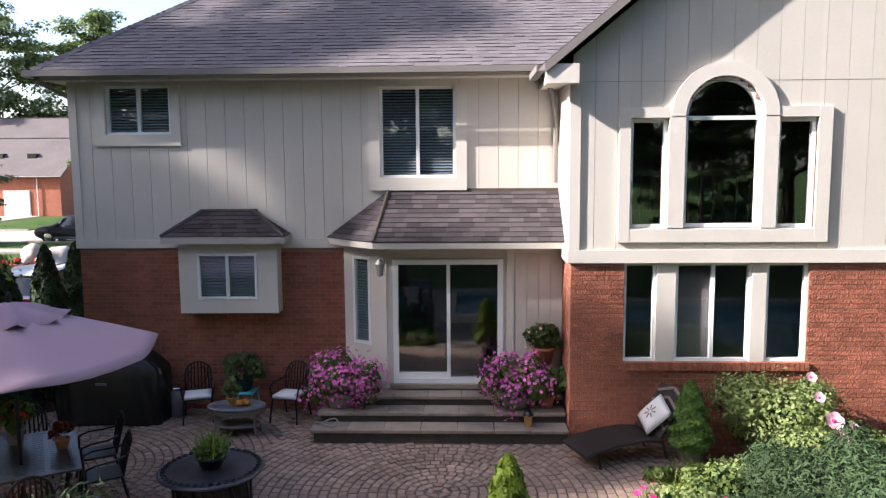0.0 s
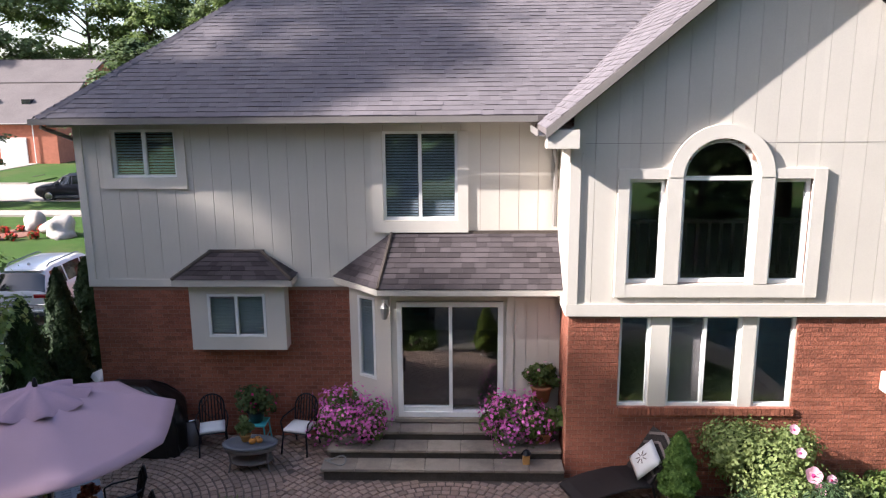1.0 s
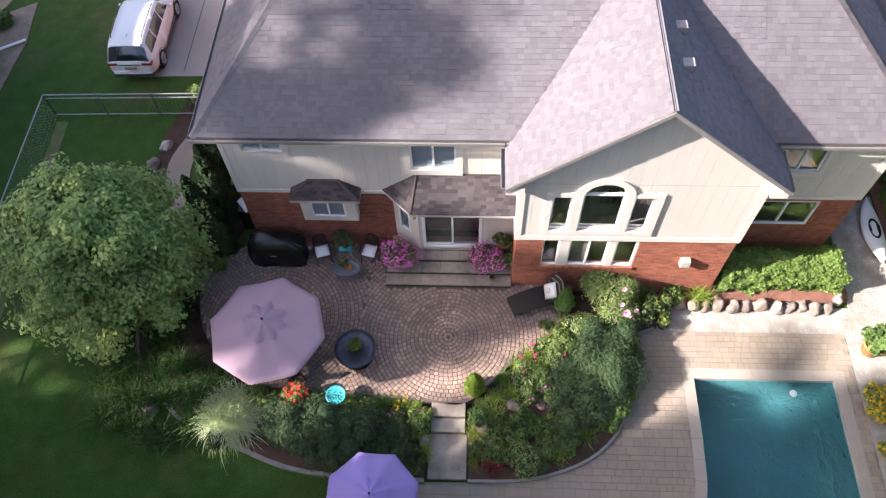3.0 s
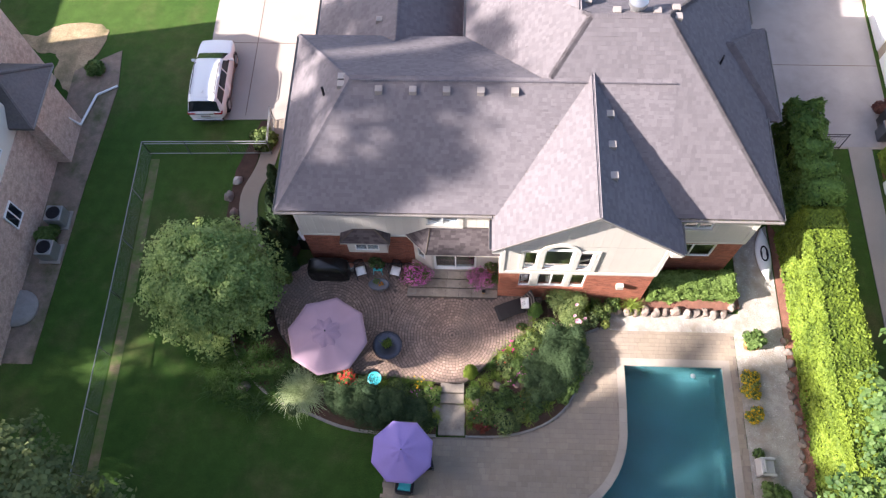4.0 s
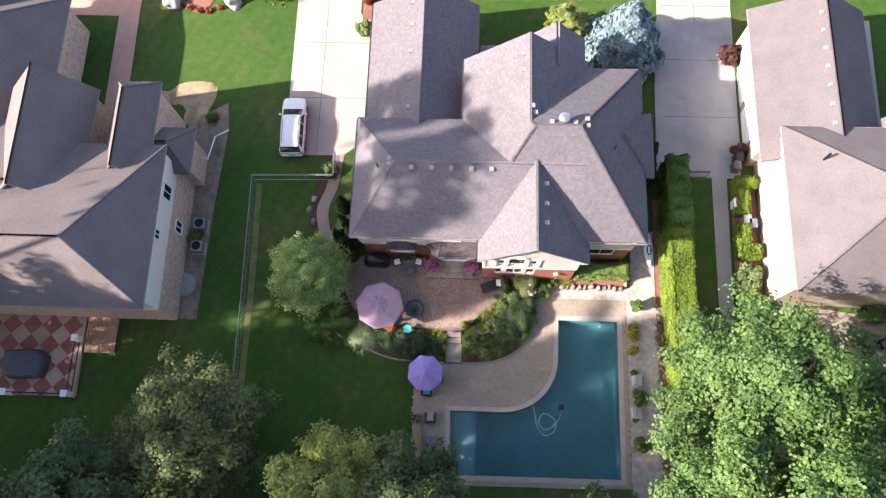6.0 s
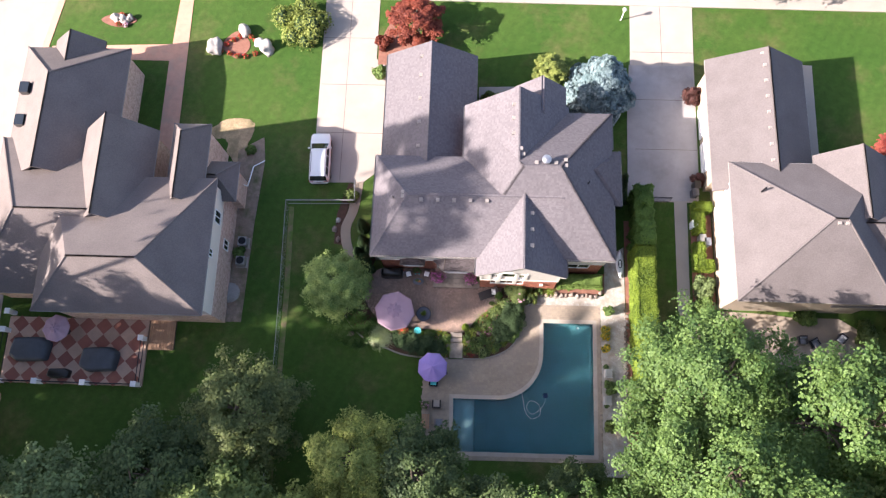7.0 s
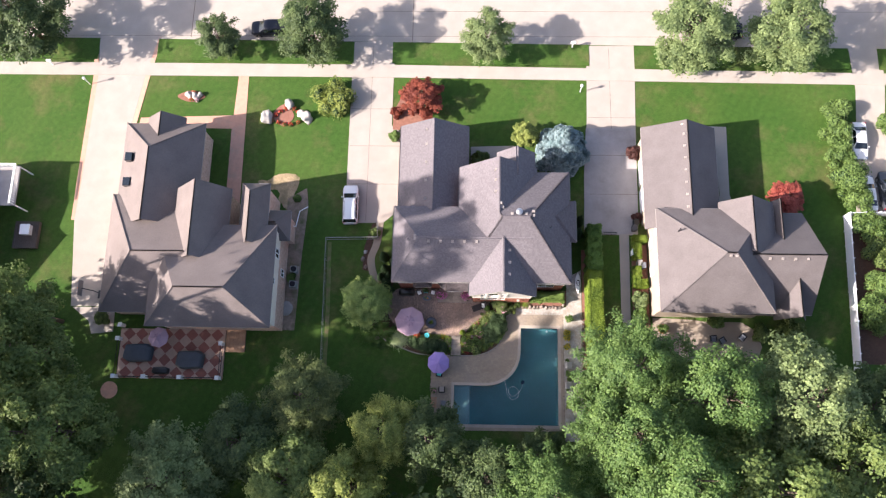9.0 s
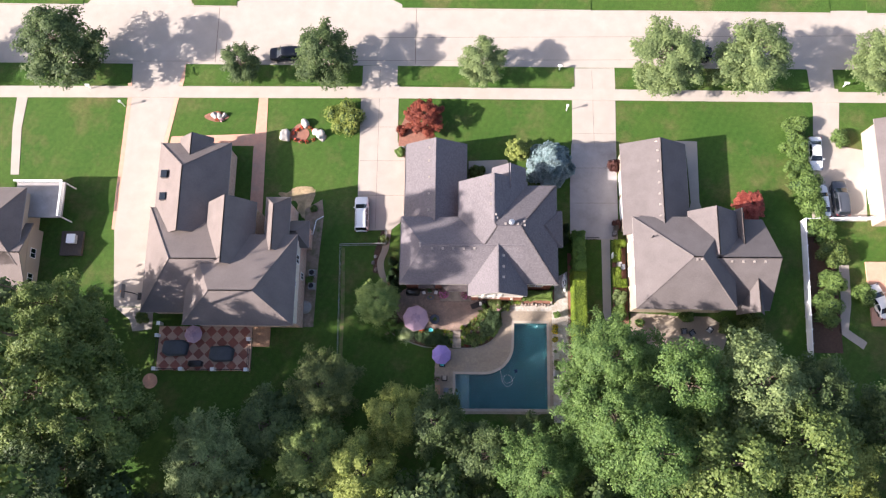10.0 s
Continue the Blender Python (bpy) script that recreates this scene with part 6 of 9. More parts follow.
# Tall trees at x near -48 are added, mostly out of view, for shade.
for i, (kind, x, y, h, r) in enumerate((("sparse", -48.0, -8.6, 39.5, 5.8), ("tuft", -48.4, -13.2, 36, 4.0), ("lone", -48.0, -16.6, 33.8, 1.4), ("open", -48.5, -26.35, 41, 7.8), ("lone", -48.6, -23.6, 40.5, 2.7), ("lone", -49.0, -3.4, 36.5, 3.0), ("leafy", -45.4, -9.6, 20.5, 5.0), ("leafy", -47.2, -4.6, 19, 4.2), ("leafy", -47, -14.6, 24, 6.2), ("leafy", -39.8, -17.2, 20.5, 5.0), ("dark", -46, -23, 20, 6.5), ("grey", -29, -21.5, 14, 5.2), ("dark", -22.5, -18, 11, 4.6), ("olive", -16.2, -13.2, 10.5, 4.6), ("leafy", -17, -21.5, 13.5, 4.8),
                                        ("gold", -11, -22.6, 16, 4.3), ("gold", -7.4, -16.3, 13, 3.6), ("dark", -2.6, -17.2, 13, 3.8), ("dark", 3.2, -21, 12, 4.2), ("dark", 9.0, -18.6, 7, 2.8), ("bright", 9.0, -22.2, 19, 4.6), ("bright", 17.3, -10.2, 18, 5.3), ("bright", 16.2, -16.4, 22, 5.0), ("bright", 24, -13, 22, 5.8), ("grey", 32.2, -12.8, 22, 5.6),
                                        ("bright", 20, -20, 25, 5.8), ("leafy", 28, -21, 24, 6.2), ("leafy", 36.5, -19, 22, 6.0), ("dark", 40.5, -13.5, 16, 4.8), ("gold", 43, -22, 15, 5.0), ("dark", 50, -18, 17, 5.5), ("back", -56, -8, 18, 6.5), ("back", -57, -20, 19, 6.5),
                                        ("back", -50, -32, 19, 7.0), ("back", -38, -31, 17, 7.0), ("back", -26, -30, 17, 6.5), ("back", -14, -31, 17, 6.5), ("back", -3, -29, 17, 6.0), ("back", 6, -31, 18, 6.0), ("back", 17, -30, 20, 6.5), ("back", 29, -31, 22, 6.5), ("back", 41, -31, 21, 6.5), ("back", 53, -29, 20, 6.5))):
    plant_tree(kind, x, y, h, r, i * 73 % 360)
KINDS["street"] = ("broad street tree on the grass verge", L_GREY, 0.14, 0.11, 18000, 0.27, 80)
KINDS["street_dark"] = ("dense dark street tree on the verge", L_DARK, 0.12, 0.11, 20000, 0.27, 90)
KINDS["street_small"] = ("young street tree on the grass verge", L_DARK, 0.14, 0.12, 11000, 0.34, 60)
for i, (kind, x, y, h, r) in enumerate((("street_dark", -54.4, 32.0, 12, 5.6), ("street_small", -30.6, 31.0, 6.4, 2.8), ("street_dark", -18.6, 31.2, 9.5, 4.3), ("street", 3.0, 30.8, 7.4, 3.2), ("street", 27.6, 30.6, 10, 5.0), ("street", 38.8, 30.2, 10.5, 5.0), ("street", 57.0, 30.6, 9, 4.4), ("street", -74, 32, 9, 4.5))):
    plant_tree(kind, x, y, h, r, i * 97 % 360)
for i, (x, y, h, r) in enumerate(((-60, 82, 25, 8), (-50, 88, 25, 8), (-42, 88, 23, 7.5), (-36, 90, 23, 7), (-29, 86, 20, 7), (-66, 74, 25, 8), (-76, 70, 25, 8), (-20, 90, 18, 7), (6, 50, 9, 4.5), (40, 50, 9, 4.5), (-34, 75, 12, 5))):
    plant_tree("leafy" if i % 3 else "street", x, y, h, r, i * 51 % 360)

KINDS["maple"] = ("round dark red maple on the front lawn", L_RED, 0.08, 0.09, 14000, 0.40, 90)
plant_tree("maple", -4.8, 23.4, 4.6, 2.6, 10)
KINDS["scarlet"] = ("round scarlet maple beside the lawn", L_SCARLET, 0.08, 0.1, 10000, 0.5, 80)
plant_tree("scarlet", 38.4, 11.2, 3.4, 2.1, 40)
KINDS["golden"] = ("rounded golden shrub by the front walk", L_GOLD, 0.06, 0.1, 8000, 0.6, 80)
plant_tree("golden", 7.7, 18.9, 3.6, 1.5, 60)
patio_tree = make_tree("tree", "small leafy tree with grey-green leaves beside the patio", 6.2, 2.75, 0.12, 0, 62000, 0.085, L_PATIO, 91, 230, 0.05, "tree", 0.10, 1.7)
patio_tree.location = (-10.4, -2.3, 0)
spruce = thing("spruce", "blue spruce with silvery needles on the front lawn", "tree", (12.2, 17.0, 0))
part("trunk", rod(bmesh.new(), (0, 0, 0), (0, 0, 5.5), 0.18, 0.04), BARK, spruce)
cone_plant(spruce, "crown", 3.3, 7.4, 16000, 0.26, L_SPRUCE, 7, 0.75, 0.1)


# ---- hedges and shrubs ----
def leaf_box(parent, name, x0, x1, y0, y1, z0, z1, n, size, mat, seed, lump=0.12, plants=0.0):
    """A clipped hedge: leaves over the faces of a softly lumpy box."""
    rng = np.random.default_rng(seed)
    areas = np.array([(x1 - x0) * (y1 - y0), (x1 - x0) * (z1 - z0), (x1 - x0) * (z1 - z0), (y1 - y0) * (z1 - z0), (y1 - y0) * (z1 - z0)])
    side = rng.choice(5, n, p=areas / areas.sum())
    u, v = rng.random(n), rng.random(n)
    x, y, z = x0 + (x1 - x0) * u, y0 + (y1 - y0) * v, z0 + (z1 - z0) * v
    p = np.stack([x, y, np.full(n, z1)], 1)
    d = np.tile([0.0, 0.0, 1.0], (n, 1))
    for k, (ax, val, dirn) in enumerate(((1, y0, -1), (1, y1, 1), (0, x0, -1), (0, x1, 1)), 1):
        s = side == k
        p[s, 2] = z[s]
        p[s, ax] = val
        if ax == 0:
            p[s, 1] = y0 + (y1 - y0) * u[s]
        d[s] = 0
        d[s, ax] = dirn
    wob = np.array([noise.noise(Vector(q) * 1.7) * 1.3 + noise.noise(Vector(q) * 4.5) * 0.8 for q in p])
    if plants:
        wob = wob + plants * (np.abs(np.sin(math.pi * (p[:, 1] - y0) / 1.15)) - 0.75) + 0.6 * np.sin(p[:, 1] * 0.9)
    p += d * (wob * lump + rng.normal(0, size * 0.5, n) - lump)[:, None]
    edge = np.minimum(np.minimum(p[:, 0] - x0, x1 - p[:, 0]), np.minimum(p[:, 1] - y0, y1 - p[:, 1]))
    top = side == 0
    p[top, 2] -= np.clip(0.25 - edge[top], 0, 0.25) * 0.8
    # A dark box stands in for the shade inside the hedge.
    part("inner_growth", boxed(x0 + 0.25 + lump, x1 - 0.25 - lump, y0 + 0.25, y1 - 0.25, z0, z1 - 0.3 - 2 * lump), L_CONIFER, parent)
    return leaf_mesh(name, p, d + np.array([0, 0, 0.4]), size, mat, rng, parent, length=1.4)


hedge = thing("hedge", "tall clipped arborvitae hedge, sunlit yellow-green", "hedge")
leaf_box(hedge, "foliage", 14.75, 16.45, -13.5, 1.9, 0.0, 3.4, 80000, 0.085, L_ARBOR, 1, 0.085, 0.3)
hedge = thing("hedge", "shaded dark arborvitae row along the drive", "hedge")
leaf_box(hedge, "foliage", 14.8, 16.4, 1.9, 7.2, 0.0, 3.9, 34000, 0.10, L_CONE, 2, 0.2, 1.5)
for x0, x1, y0, y1 in ((20.5, 22.1, 5.8, 6.6), (20.5, 21.4, 3.8, 5.8), (20.4, 21.3, 0.4, 2.9), (21.3, 22.0, 0.4, 1.3)):
    hedge = thing("hedge", "low clipped yellow-green hedge by the cream wall", "hedge", group="clipped hedges")
    leaf_box(hedge, "foliage", x0, x1, y0, y1, 0.0, 1.3, 4200, 0.11, L_ARBOR, 3, 0.05)
hedge = thing("hedge", "rounded boxwood hedge on red mulch by the wall", "hedge")
leaf_box(hedge, "foliage", 8.4, 12.3, -1.55, -0.25, 0.15, 1.25, 30000, 0.075, L_BOX, 4, 0.16)


def shrub(x, y, z, r, h, mat, n, size, seed, label, name="shrub", category="shrub", group="", length=1.0, loose=0.0):
    rng = np.random.default_rng(seed)
    t = thing(name, label, category, (x, y, z), group=group)
    lobes = crown_lobes(rng, r, h, 12, (0, 0, h * 0.5), 0.42)
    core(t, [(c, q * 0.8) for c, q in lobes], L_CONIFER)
    p, d = lump_cloud(rng, lobes, n, 0.25, 0.4, loose)
    p[:, 2] = np.abs(p[:, 2])
    leaf_mesh("foliage", p, d, size, mat, rng, t, length=length)
    return t


for i, (x, y, r, h, mat) in enumerate(((45.6, 22.6, 1.5, 2.2, L_BRIGHT), (45.5, 19.8, 1.7, 2.6, L_BRIGHT), (45.4, 16.6, 1.6, 2.6, L_BRIGHT), (46.3, 13.4, 2.2, 3.4, L_BRIGHT), (46.8, 11.6, 1.8, 3.0, L_BRIGHT), (48.0, 8.0, 1.7, 2.4, L_BRIGHT), (48.6, 4.6, 1.6, 2.6, L_TREE), (48.5, 1.0, 1.5, 2.2, L_BRIGHT), (47.2, -2.6, 2.0, 2.8, L_BRIGHT), (52.6, -0.6, 1.4, 2, L_BRIGHT), (51.8, 21.0, 1.2, 1.4, L_BRIGHT), (-16.0, 23.9, 2.2, 1.7, L_GOLD), (-8.0, 22.4, 0.7, 0.9, L_RED), (-8.3, 19.2, 0.6, 0.9, L_BRIGHT), (2.4, 16.2, 0.9, 1.1, L_TREE), (2.2, 14.4, 1.2, 1.4, L_BRIGHT), (21.2, -1.0, 0.9, 1.2, L_GREY), (21.0, -3.0, 0.9, 1.2, L_BRIGHT), (21.2, 17.2, 0.8, 1.4, L_PLUM), (21.2, 8.9, 0.6, 1.0, L_PLUM), (-10.3, 6.6, 0.6, 0.7, L_TREE), (-20.0, 11.0, 0.4, 0.5, L_BRIGHT), (-20.0, 1.0, 0.5, 0.6, L_BRIGHT), (29.6, -3.6, 0.8, 1.0, L_BRIGHT), (-42.0, -4.2, 0.8, 1.2, L_TREE), (34.6, -4.8, 0.9, 1.1, L_TREE), (37.9, -4.5, 1.3, 2.0, L_TREE))):
    shrub(x, y, 0, r, h, mat, int(1500 + 900 * r), 0.2, i + 50, "dense garden shrub with small leaves", group="garden shrubs")

# narrow arborvitae between house and lawn
for i, (x, y, r, h) in enumerate(((-8.75, 2.1, 0.6, 3.1), (-8.2, 1.3, 0.55, 2.6), (-8.6, 0.5, 0.6, 2.9), (-7.7, 2.9, 0.6, 3.2), (-8.9, 3.6, 0.6, 3.0), (-8.1, -0.3, 0.5, 2.3), (-9.2, 1.2, 0.5, 2.4), (13.9, 6.6, 0.7, 3.6), (14.2, 8.2, 0.6, 3.4))):
    t = thing("arborvitae", "narrow dark green arborvitae beside the house", "conifer", (x, y, 0.1), group="arborvitae row")
    part("trunk", rod(bmesh.new(), (0, 0, 0), (0, 0, h * 0.7), 0.05, 0.02), BARK, t)
    cone_plant(t, "foliage", r, h, 9000, 0.055, L_CONIFER, i + 5, 0.62, 0.0, 2.2)
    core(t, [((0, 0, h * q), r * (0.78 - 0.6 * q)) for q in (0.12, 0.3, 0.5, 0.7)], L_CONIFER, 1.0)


# ---- fences ----
def wire_fence(points, h, label, pickets=False, mat=GALV, rail_mat=None):
    t = thing("fence", label, "fence")
    for (x0, y0), (x1, y1) in zip(points, points[1:]):
        n = max(1, round(math.hypot(x1 - x0, y1 - y0) / 2.4))
        for k in range(n + 1):
            x, y = x0 + (x1 - x0) * k / n, y0 + (y1 - y0) * k / n
            part("post", rod(bmesh.new(), (x, y, 0), (x, y, h + 0.04), 0.024, 0.024, 8), mat, t)
        for z in (h,) if not pickets else (h, h - 0.2, 0.15):
            part("rail", rod(bmesh.new(), (x0, y0, z), (x1, y1, z), 0.024, 0.024, 6), rail_mat or mat, t)
        ln = math.hypot(x1 - x0, y1 - y0)
        bm = bmesh.new()
        if pickets:
            for k in range(int(ln / 0.13)):
                q = k * 0.13 / ln
                x, y = x0 + (x1 - x0) * q, y0 + (y1 - y0) * q
                part("picket", boxed(x - 0.004, x + 0.004, y - 0.004, y + 0.004, 0.1, h), mat, t)
        else:
            for k in range(-int(h / 0.14), int(ln / 0.14)):
                for s in (0, 1):
                    a0, a1 = k * 0.14, k * 0.14 + h
                    za, zb = (0.0, h) if s == 0 else (h, 0.0)
                    if a0 < 0:
                        za, a0 = za + (zb - za) * (-a0 / h), 0
                    if a1 > ln:
                        zb, a1 = za + (zb - za) * ((ln - a0) / max(0.01, a1 - a0)), ln
                    rod(bm, (x0 + (x1 - x0) * a0 / ln, y0 + (y1 - y0) * a0 / ln, za), (x0 + (x1 - x0) * a1 / ln, y0 + (y1 - y0) * a1 / ln, zb), 0.002, 0.002, 3)
        if not pickets:
            tagged(part("wire_mesh", bm, mat, t), "", "", "", "stuff")
    return t


wire_fence([(-16.0, 5.85), (-15.85, -2), (-15.75, -10), (-15.7, -20)], 1.25, "galvanised chain-link fence across the lawn")
wire_fence([(-16.0, 5.85), (-9.8, 6.0), (-9.9, 8.0)], 1.25, "dark metal picket fence with pale rails beside the drive", True, FENCEGREY, GALV)
wire_fence([(17.0, 6.9), (18.6, 6.9)], 1.3, "dark metal picket fence beside the hedge", True, IRON)
strip("worn_edge", [(-15.95, 5.6), (-15.5, 5.6), (-15.25, -2), (-15.25, -19), (-15.68, -19), (-15.72, -3)], material("dry grass", (0.17, 0.135, 0.075), 0.95, 0.4, 2.0, 30.0, 0.8, stain=(0.07, 0.13, 0.02), stain_at=0.5), 0.012, "strip of dry grass along the fence", "lawn edge")
vinyl = thing("fence", "white vinyl privacy fence round the garden", "fence")
pts = [(56.2, 9.8), (45.75, 9.5), (45.0, -8.8)]
for (x0, y0), (x1, y1) in zip(pts, pts[1:]):
    n = round(math.hypot(x1 - x0, y1 - y0) / 1.8)
    for k in range(n):
        a, b = (x0 + (x1 - x0) * k / n, y0 + (y1 - y0) * k / n), (x0 + (x1 - x0) * (k + 1) / n, y0 + (y1 - y0) * (k + 1) / n)
        ang = math.degrees(math.atan2(b[1] - a[1], b[0] - a[0]))
        m = pose(*a, 0, 0, 0, ang)
        part("panel", boxed(0.07, math.hypot(b[0] - a[0], b[1] - a[1]) - 0.07, -0.03, 0.03, 0.08, 1.75, m=m), VINYL, vinyl)
        part("post", boxed(-0.07, 0.07, -0.07, 0.07, 0, 1.9, m=m), VINYL, vinyl)


# ---- cars ----
SUV = ((-2.43, 0.78, 0.90, 0.80, 0.94), (-2.40, 0.84, 1.00, 0.82, 1.05), (-2.28, 0.90, 1.04, 0.76, 1.25), (-2.08, 0.93, 1.05, 0.70, 1.55), (-1.92, 0.94, 1.05, 0.68, 1.66), (-1.5, 0.95, 1.04, 0.69, 1.705), (-0.6, 0.95, 1.03, 0.70, 1.72), (0.1, 0.95, 1.02, 0.69, 1.69), (0.5, 0.95, 1.02, 0.67, 1.61), (1.0, 0.95, 1.02, 0.73, 1.28), (1.32, 0.94, 1.02, 0.80, 1.08), (1.5, 0.94, 1.00, 0.78, 1.05), (2.0, 0.91, 0.94, 0.70, 1.0), (2.28, 0.84, 0.86, 0.60, 0.92), (2.40, 0.74, 0.74, 0.50, 0.78))
SEDAN = ((-2.38, 0.72, 0.80, 0.64, 0.84), (-2.3, 0.82, 0.93, 0.70, 0.97), (-1.9, 0.88, 0.96, 0.74, 1.0), (-1.72, 0.9, 0.96, 0.76, 1.02), (-1.3, 0.92, 0.95, 0.64, 1.26), (-1.0, 0.92, 0.94, 0.60, 1.38), (-0.5, 0.92, 0.93, 0.60, 1.44), (0.1, 0.92, 0.92, 0.60, 1.42), (0.45, 0.92, 0.92, 0.62, 1.34), (0.9, 0.92, 0.91, 0.70, 1.10), (1.2, 0.91, 0.91, 0.76, 0.96), (1.5, 0.9, 0.88, 0.74, 0.93), (2.0, 0.87, 0.82, 0.66, 0.87), (2.28, 0.80, 0.72, 0.56, 0.78), (2.38, 0.70, 0.62, 0.48, 0.66))


def make_car(name, label, paint, at, turn, stations=SUV, grow_by=1.0):
    """A car that faces +y: one lofted body, panes laid on it, lights, arches and wheels."""
    t = thing(name, label, "car", (*at, 0.05), turn, scale=grow_by)
    def ring(y):
        for a, b in zip(stations, stations[1:]):
            if y <= b[0]:
                break
        q = min(1.0, max(0.0, (y - a[0]) / (b[0] - a[0])))
        w, zb, wr, zr = (a[i] + (b[i] - a[i]) * q for i in (1, 2, 3, 4))
        lo = 0.24 + 0.16 * max(0, abs(y) - 2.0) / 0.4
        tuck = min(1.0, (zr - zb) / 0.4)
        return [(0, lo), (w * 0.84, lo), (w * 0.96, lo + 0.12), (w, lo + 0.3), (w * 0.995, zb - 0.2), (w * 0.965, zb - 0.05), (w * 0.93, zb), (wr + 0.03, zr - 0.05 - 0.03 * tuck), (wr * 0.86, zr - 0.02), (wr * 0.45, zr), (0, zr + 0.004)]
    ys = sorted({st[0] for st in stations} | {-2.2 + 0.2 * k for k in range(23)})
    bm = bmesh.new()
    rings = []
    for y in ys:
        r = ring(y)
        rings.append([bm.verts.new((x, y, z)) for x, z in r] + [bm.verts.new((-x, y, z)) for x, z in r[-2:0:-1]])
    k = len(rings[0])
    for a, b in zip(rings, rings[1:]):
        for i in range(k):
            bm.faces.new((a[i], a[(i + 1) % k], b[(i + 1) % k], b[i]))
    bm.faces.new(rings[0]), bm.faces.new(rings[-1][::-1])
    body = part("body", bm, paint, t, "", True)
    tall = stations is SUV
    def side_pane(y0, y1, y2, y3, s):
        """A pane on the flank: foot from y0 to y1, head from y2 to y3."""
        bm = bmesh.new()
        rows = []
        for i in range(7):
            f = i / 6
            row = []
            for v in (0.08, 0.5, 0.93):
                y = (y0 + (y1 - y0) * f) * (1 - v) + (y2 + (y3 - y2) * f) * v
                r = ring(y)
                (xa, za), (xb, zb) = r[6], r[7]
                row.append(bm.verts.new((s * (xa + (xb - xa) * v + 0.006), y, za + (zb - za) * v + 0.003)))
            rows.append(row)
        for a, b in zip(rows, rows[1:]):
            for i in range(2):
                bm.faces.new((a[i], b[i], b[i + 1], a[i + 1]))
        part("side_window", bm, CARGLASS, t, "dark side window", True)
    def cross_pane(nm, y0, y1, lab):
        bm = bmesh.new()
        rows = []
        n = 8
        for i in range(n + 1):
            y = y0 + (y1 - y0) * i / n
            r = ring(y)
            up = [r[7], r[8], r[9], r[10]]
            pts = [(x * 0.97, z) for x, z in up] + [(-x * 0.97, z) for x, z in up[2::-1]]
            rows.append([bm.verts.new((x, y + (0.006 if y0 > 0 else -0.006), z + 0.008)) for x, z in pts])
        for a, b in zip(rows, rows[1:]):
            for i in range(len(a) - 1):
                bm.faces.new((a[i], a[i + 1], b[i + 1], b[i]))
        part(nm, bm, CARGLASS, t, lab, True)
    if tall:
        cross_pane("rear_window", -2.38, -2.08, "dark tinted rear window")
        cross_pane("windscreen", 0.56, 1.26, "dark windscreen")
        panes = ((-2.0, -1.15, -1.88, -1.2), (-1.08, -0.1, -1.12, -0.12), (-0.02, 0.92, -0.04, 0.44))
    else:
        cross_pane("rear_window", -1.68, -1.05, "dark rear window")
        cross_pane("windscreen", 0.5, 1.14, "dark windscreen")
        panes = ((-1.5, -0.35, -1.0, -0.4), (-0.27, 0.85, -0.32, 0.4))
    L, W = stations[-1][0], 0.95 if tall else 0.92
    zt = 0.86 if tall else 0.78
    for s in (-1, 1):
        for q in panes:
            side_pane(*q, s)
        if tall:
            part("roof_rail", pipe(bmesh.new(), [(s * 0.6, -1.75, 1.68), (s * 0.61, -1.6, 1.755), (s * 0.62, 0.0, 1.75), (s * 0.61, 0.2, 1.69)], 0.022, 6), CARGREY, t, "dark roof rail")
        part("mirror", boxed(*sorted((s * W * 0.96, s * (W + 0.17))), 0.78, 0.9, 1.0 if tall else 0.9, 1.14 if tall else 1.03), paint, t, bevel=0.03)
        part("tail_light", boxed(*sorted((s * 0.46, s * 0.885)), -2.44 if tall else -2.37, -2.16, zt, zt + 0.13), TAILRED, t, "red tail light", bevel=0.025)
        part("headlight", boxed(*sorted((s * 0.50, s * 0.84)), L - 0.28, L - 0.09, 0.68, 0.78), CHROME, t, bevel=0.02)
        part("sill", boxed(*sorted((s * (W - 0.1), s * (W + 0.008))), -1.1, 1.1, 0.2, 0.36), CARGREY, t, "dark lower cladding", bevel=0.02)
        for y in (-1.46, 1.42):
            arch = part("wheel_arch", lathe(bmesh.new(), [(0.42, -0.14), (0.425, 0.0), (0.41, 0.12), (0.40, 0.125), (0.36, 0.05)], 24), RUBBER, t, "black wheel arch")
            arch.location, arch.rotation_euler = (s * (W - 0.115), y, 0.36), (0, radians(90 * s), 0)
            wheel = part("wheel", lathe(bmesh.new(), [(0.22, -0.10), (0.32, -0.11), (0.345, -0.07), (0.345, 0.07), (0.32, 0.11), (0.22, 0.10)], 24), RUBBER, t)
            wheel.location, wheel.rotation_euler = (s * (W - 0.075), y, 0.345), (0, radians(90), 0)
            rim = part("rim", lathe(bmesh.new(), [(0.235, -0.105), (0.22, -0.112), (0.20, -0.085), (0.20, 0.085), (0.22, 0.112), (0.235, 0.105)], 20), CHROME, wheel)
            for c in range(5):
                a = math.tau * c / 5
                spoke = box(bmesh.new(), -0.10, 0.10, -0.028, 0.028, 0.0, 0.215, m=Matrix.Rotation(a, 4, "Z") @ Matrix.Rotation(radians(90), 4, "Y"))
                part("spoke", spoke, CHROME, wheel)
    part("bumper", boxed(-0.80, 0.80, -2.475, -2.3, 0.30, 0.48), CARGREY, t, "dark lower bumper", bevel=0.03)
    part("bumper_strip", boxed(-0.76, 0.76, -2.482, -2.40, 0.485, 0.525), CHROME, t, "chrome bumper strip", bevel=0.01)
    part("plate_bar", boxed(-0.24, 0.24, -2.46, -2.40, 0.68, 0.80), CONCRETE, t)
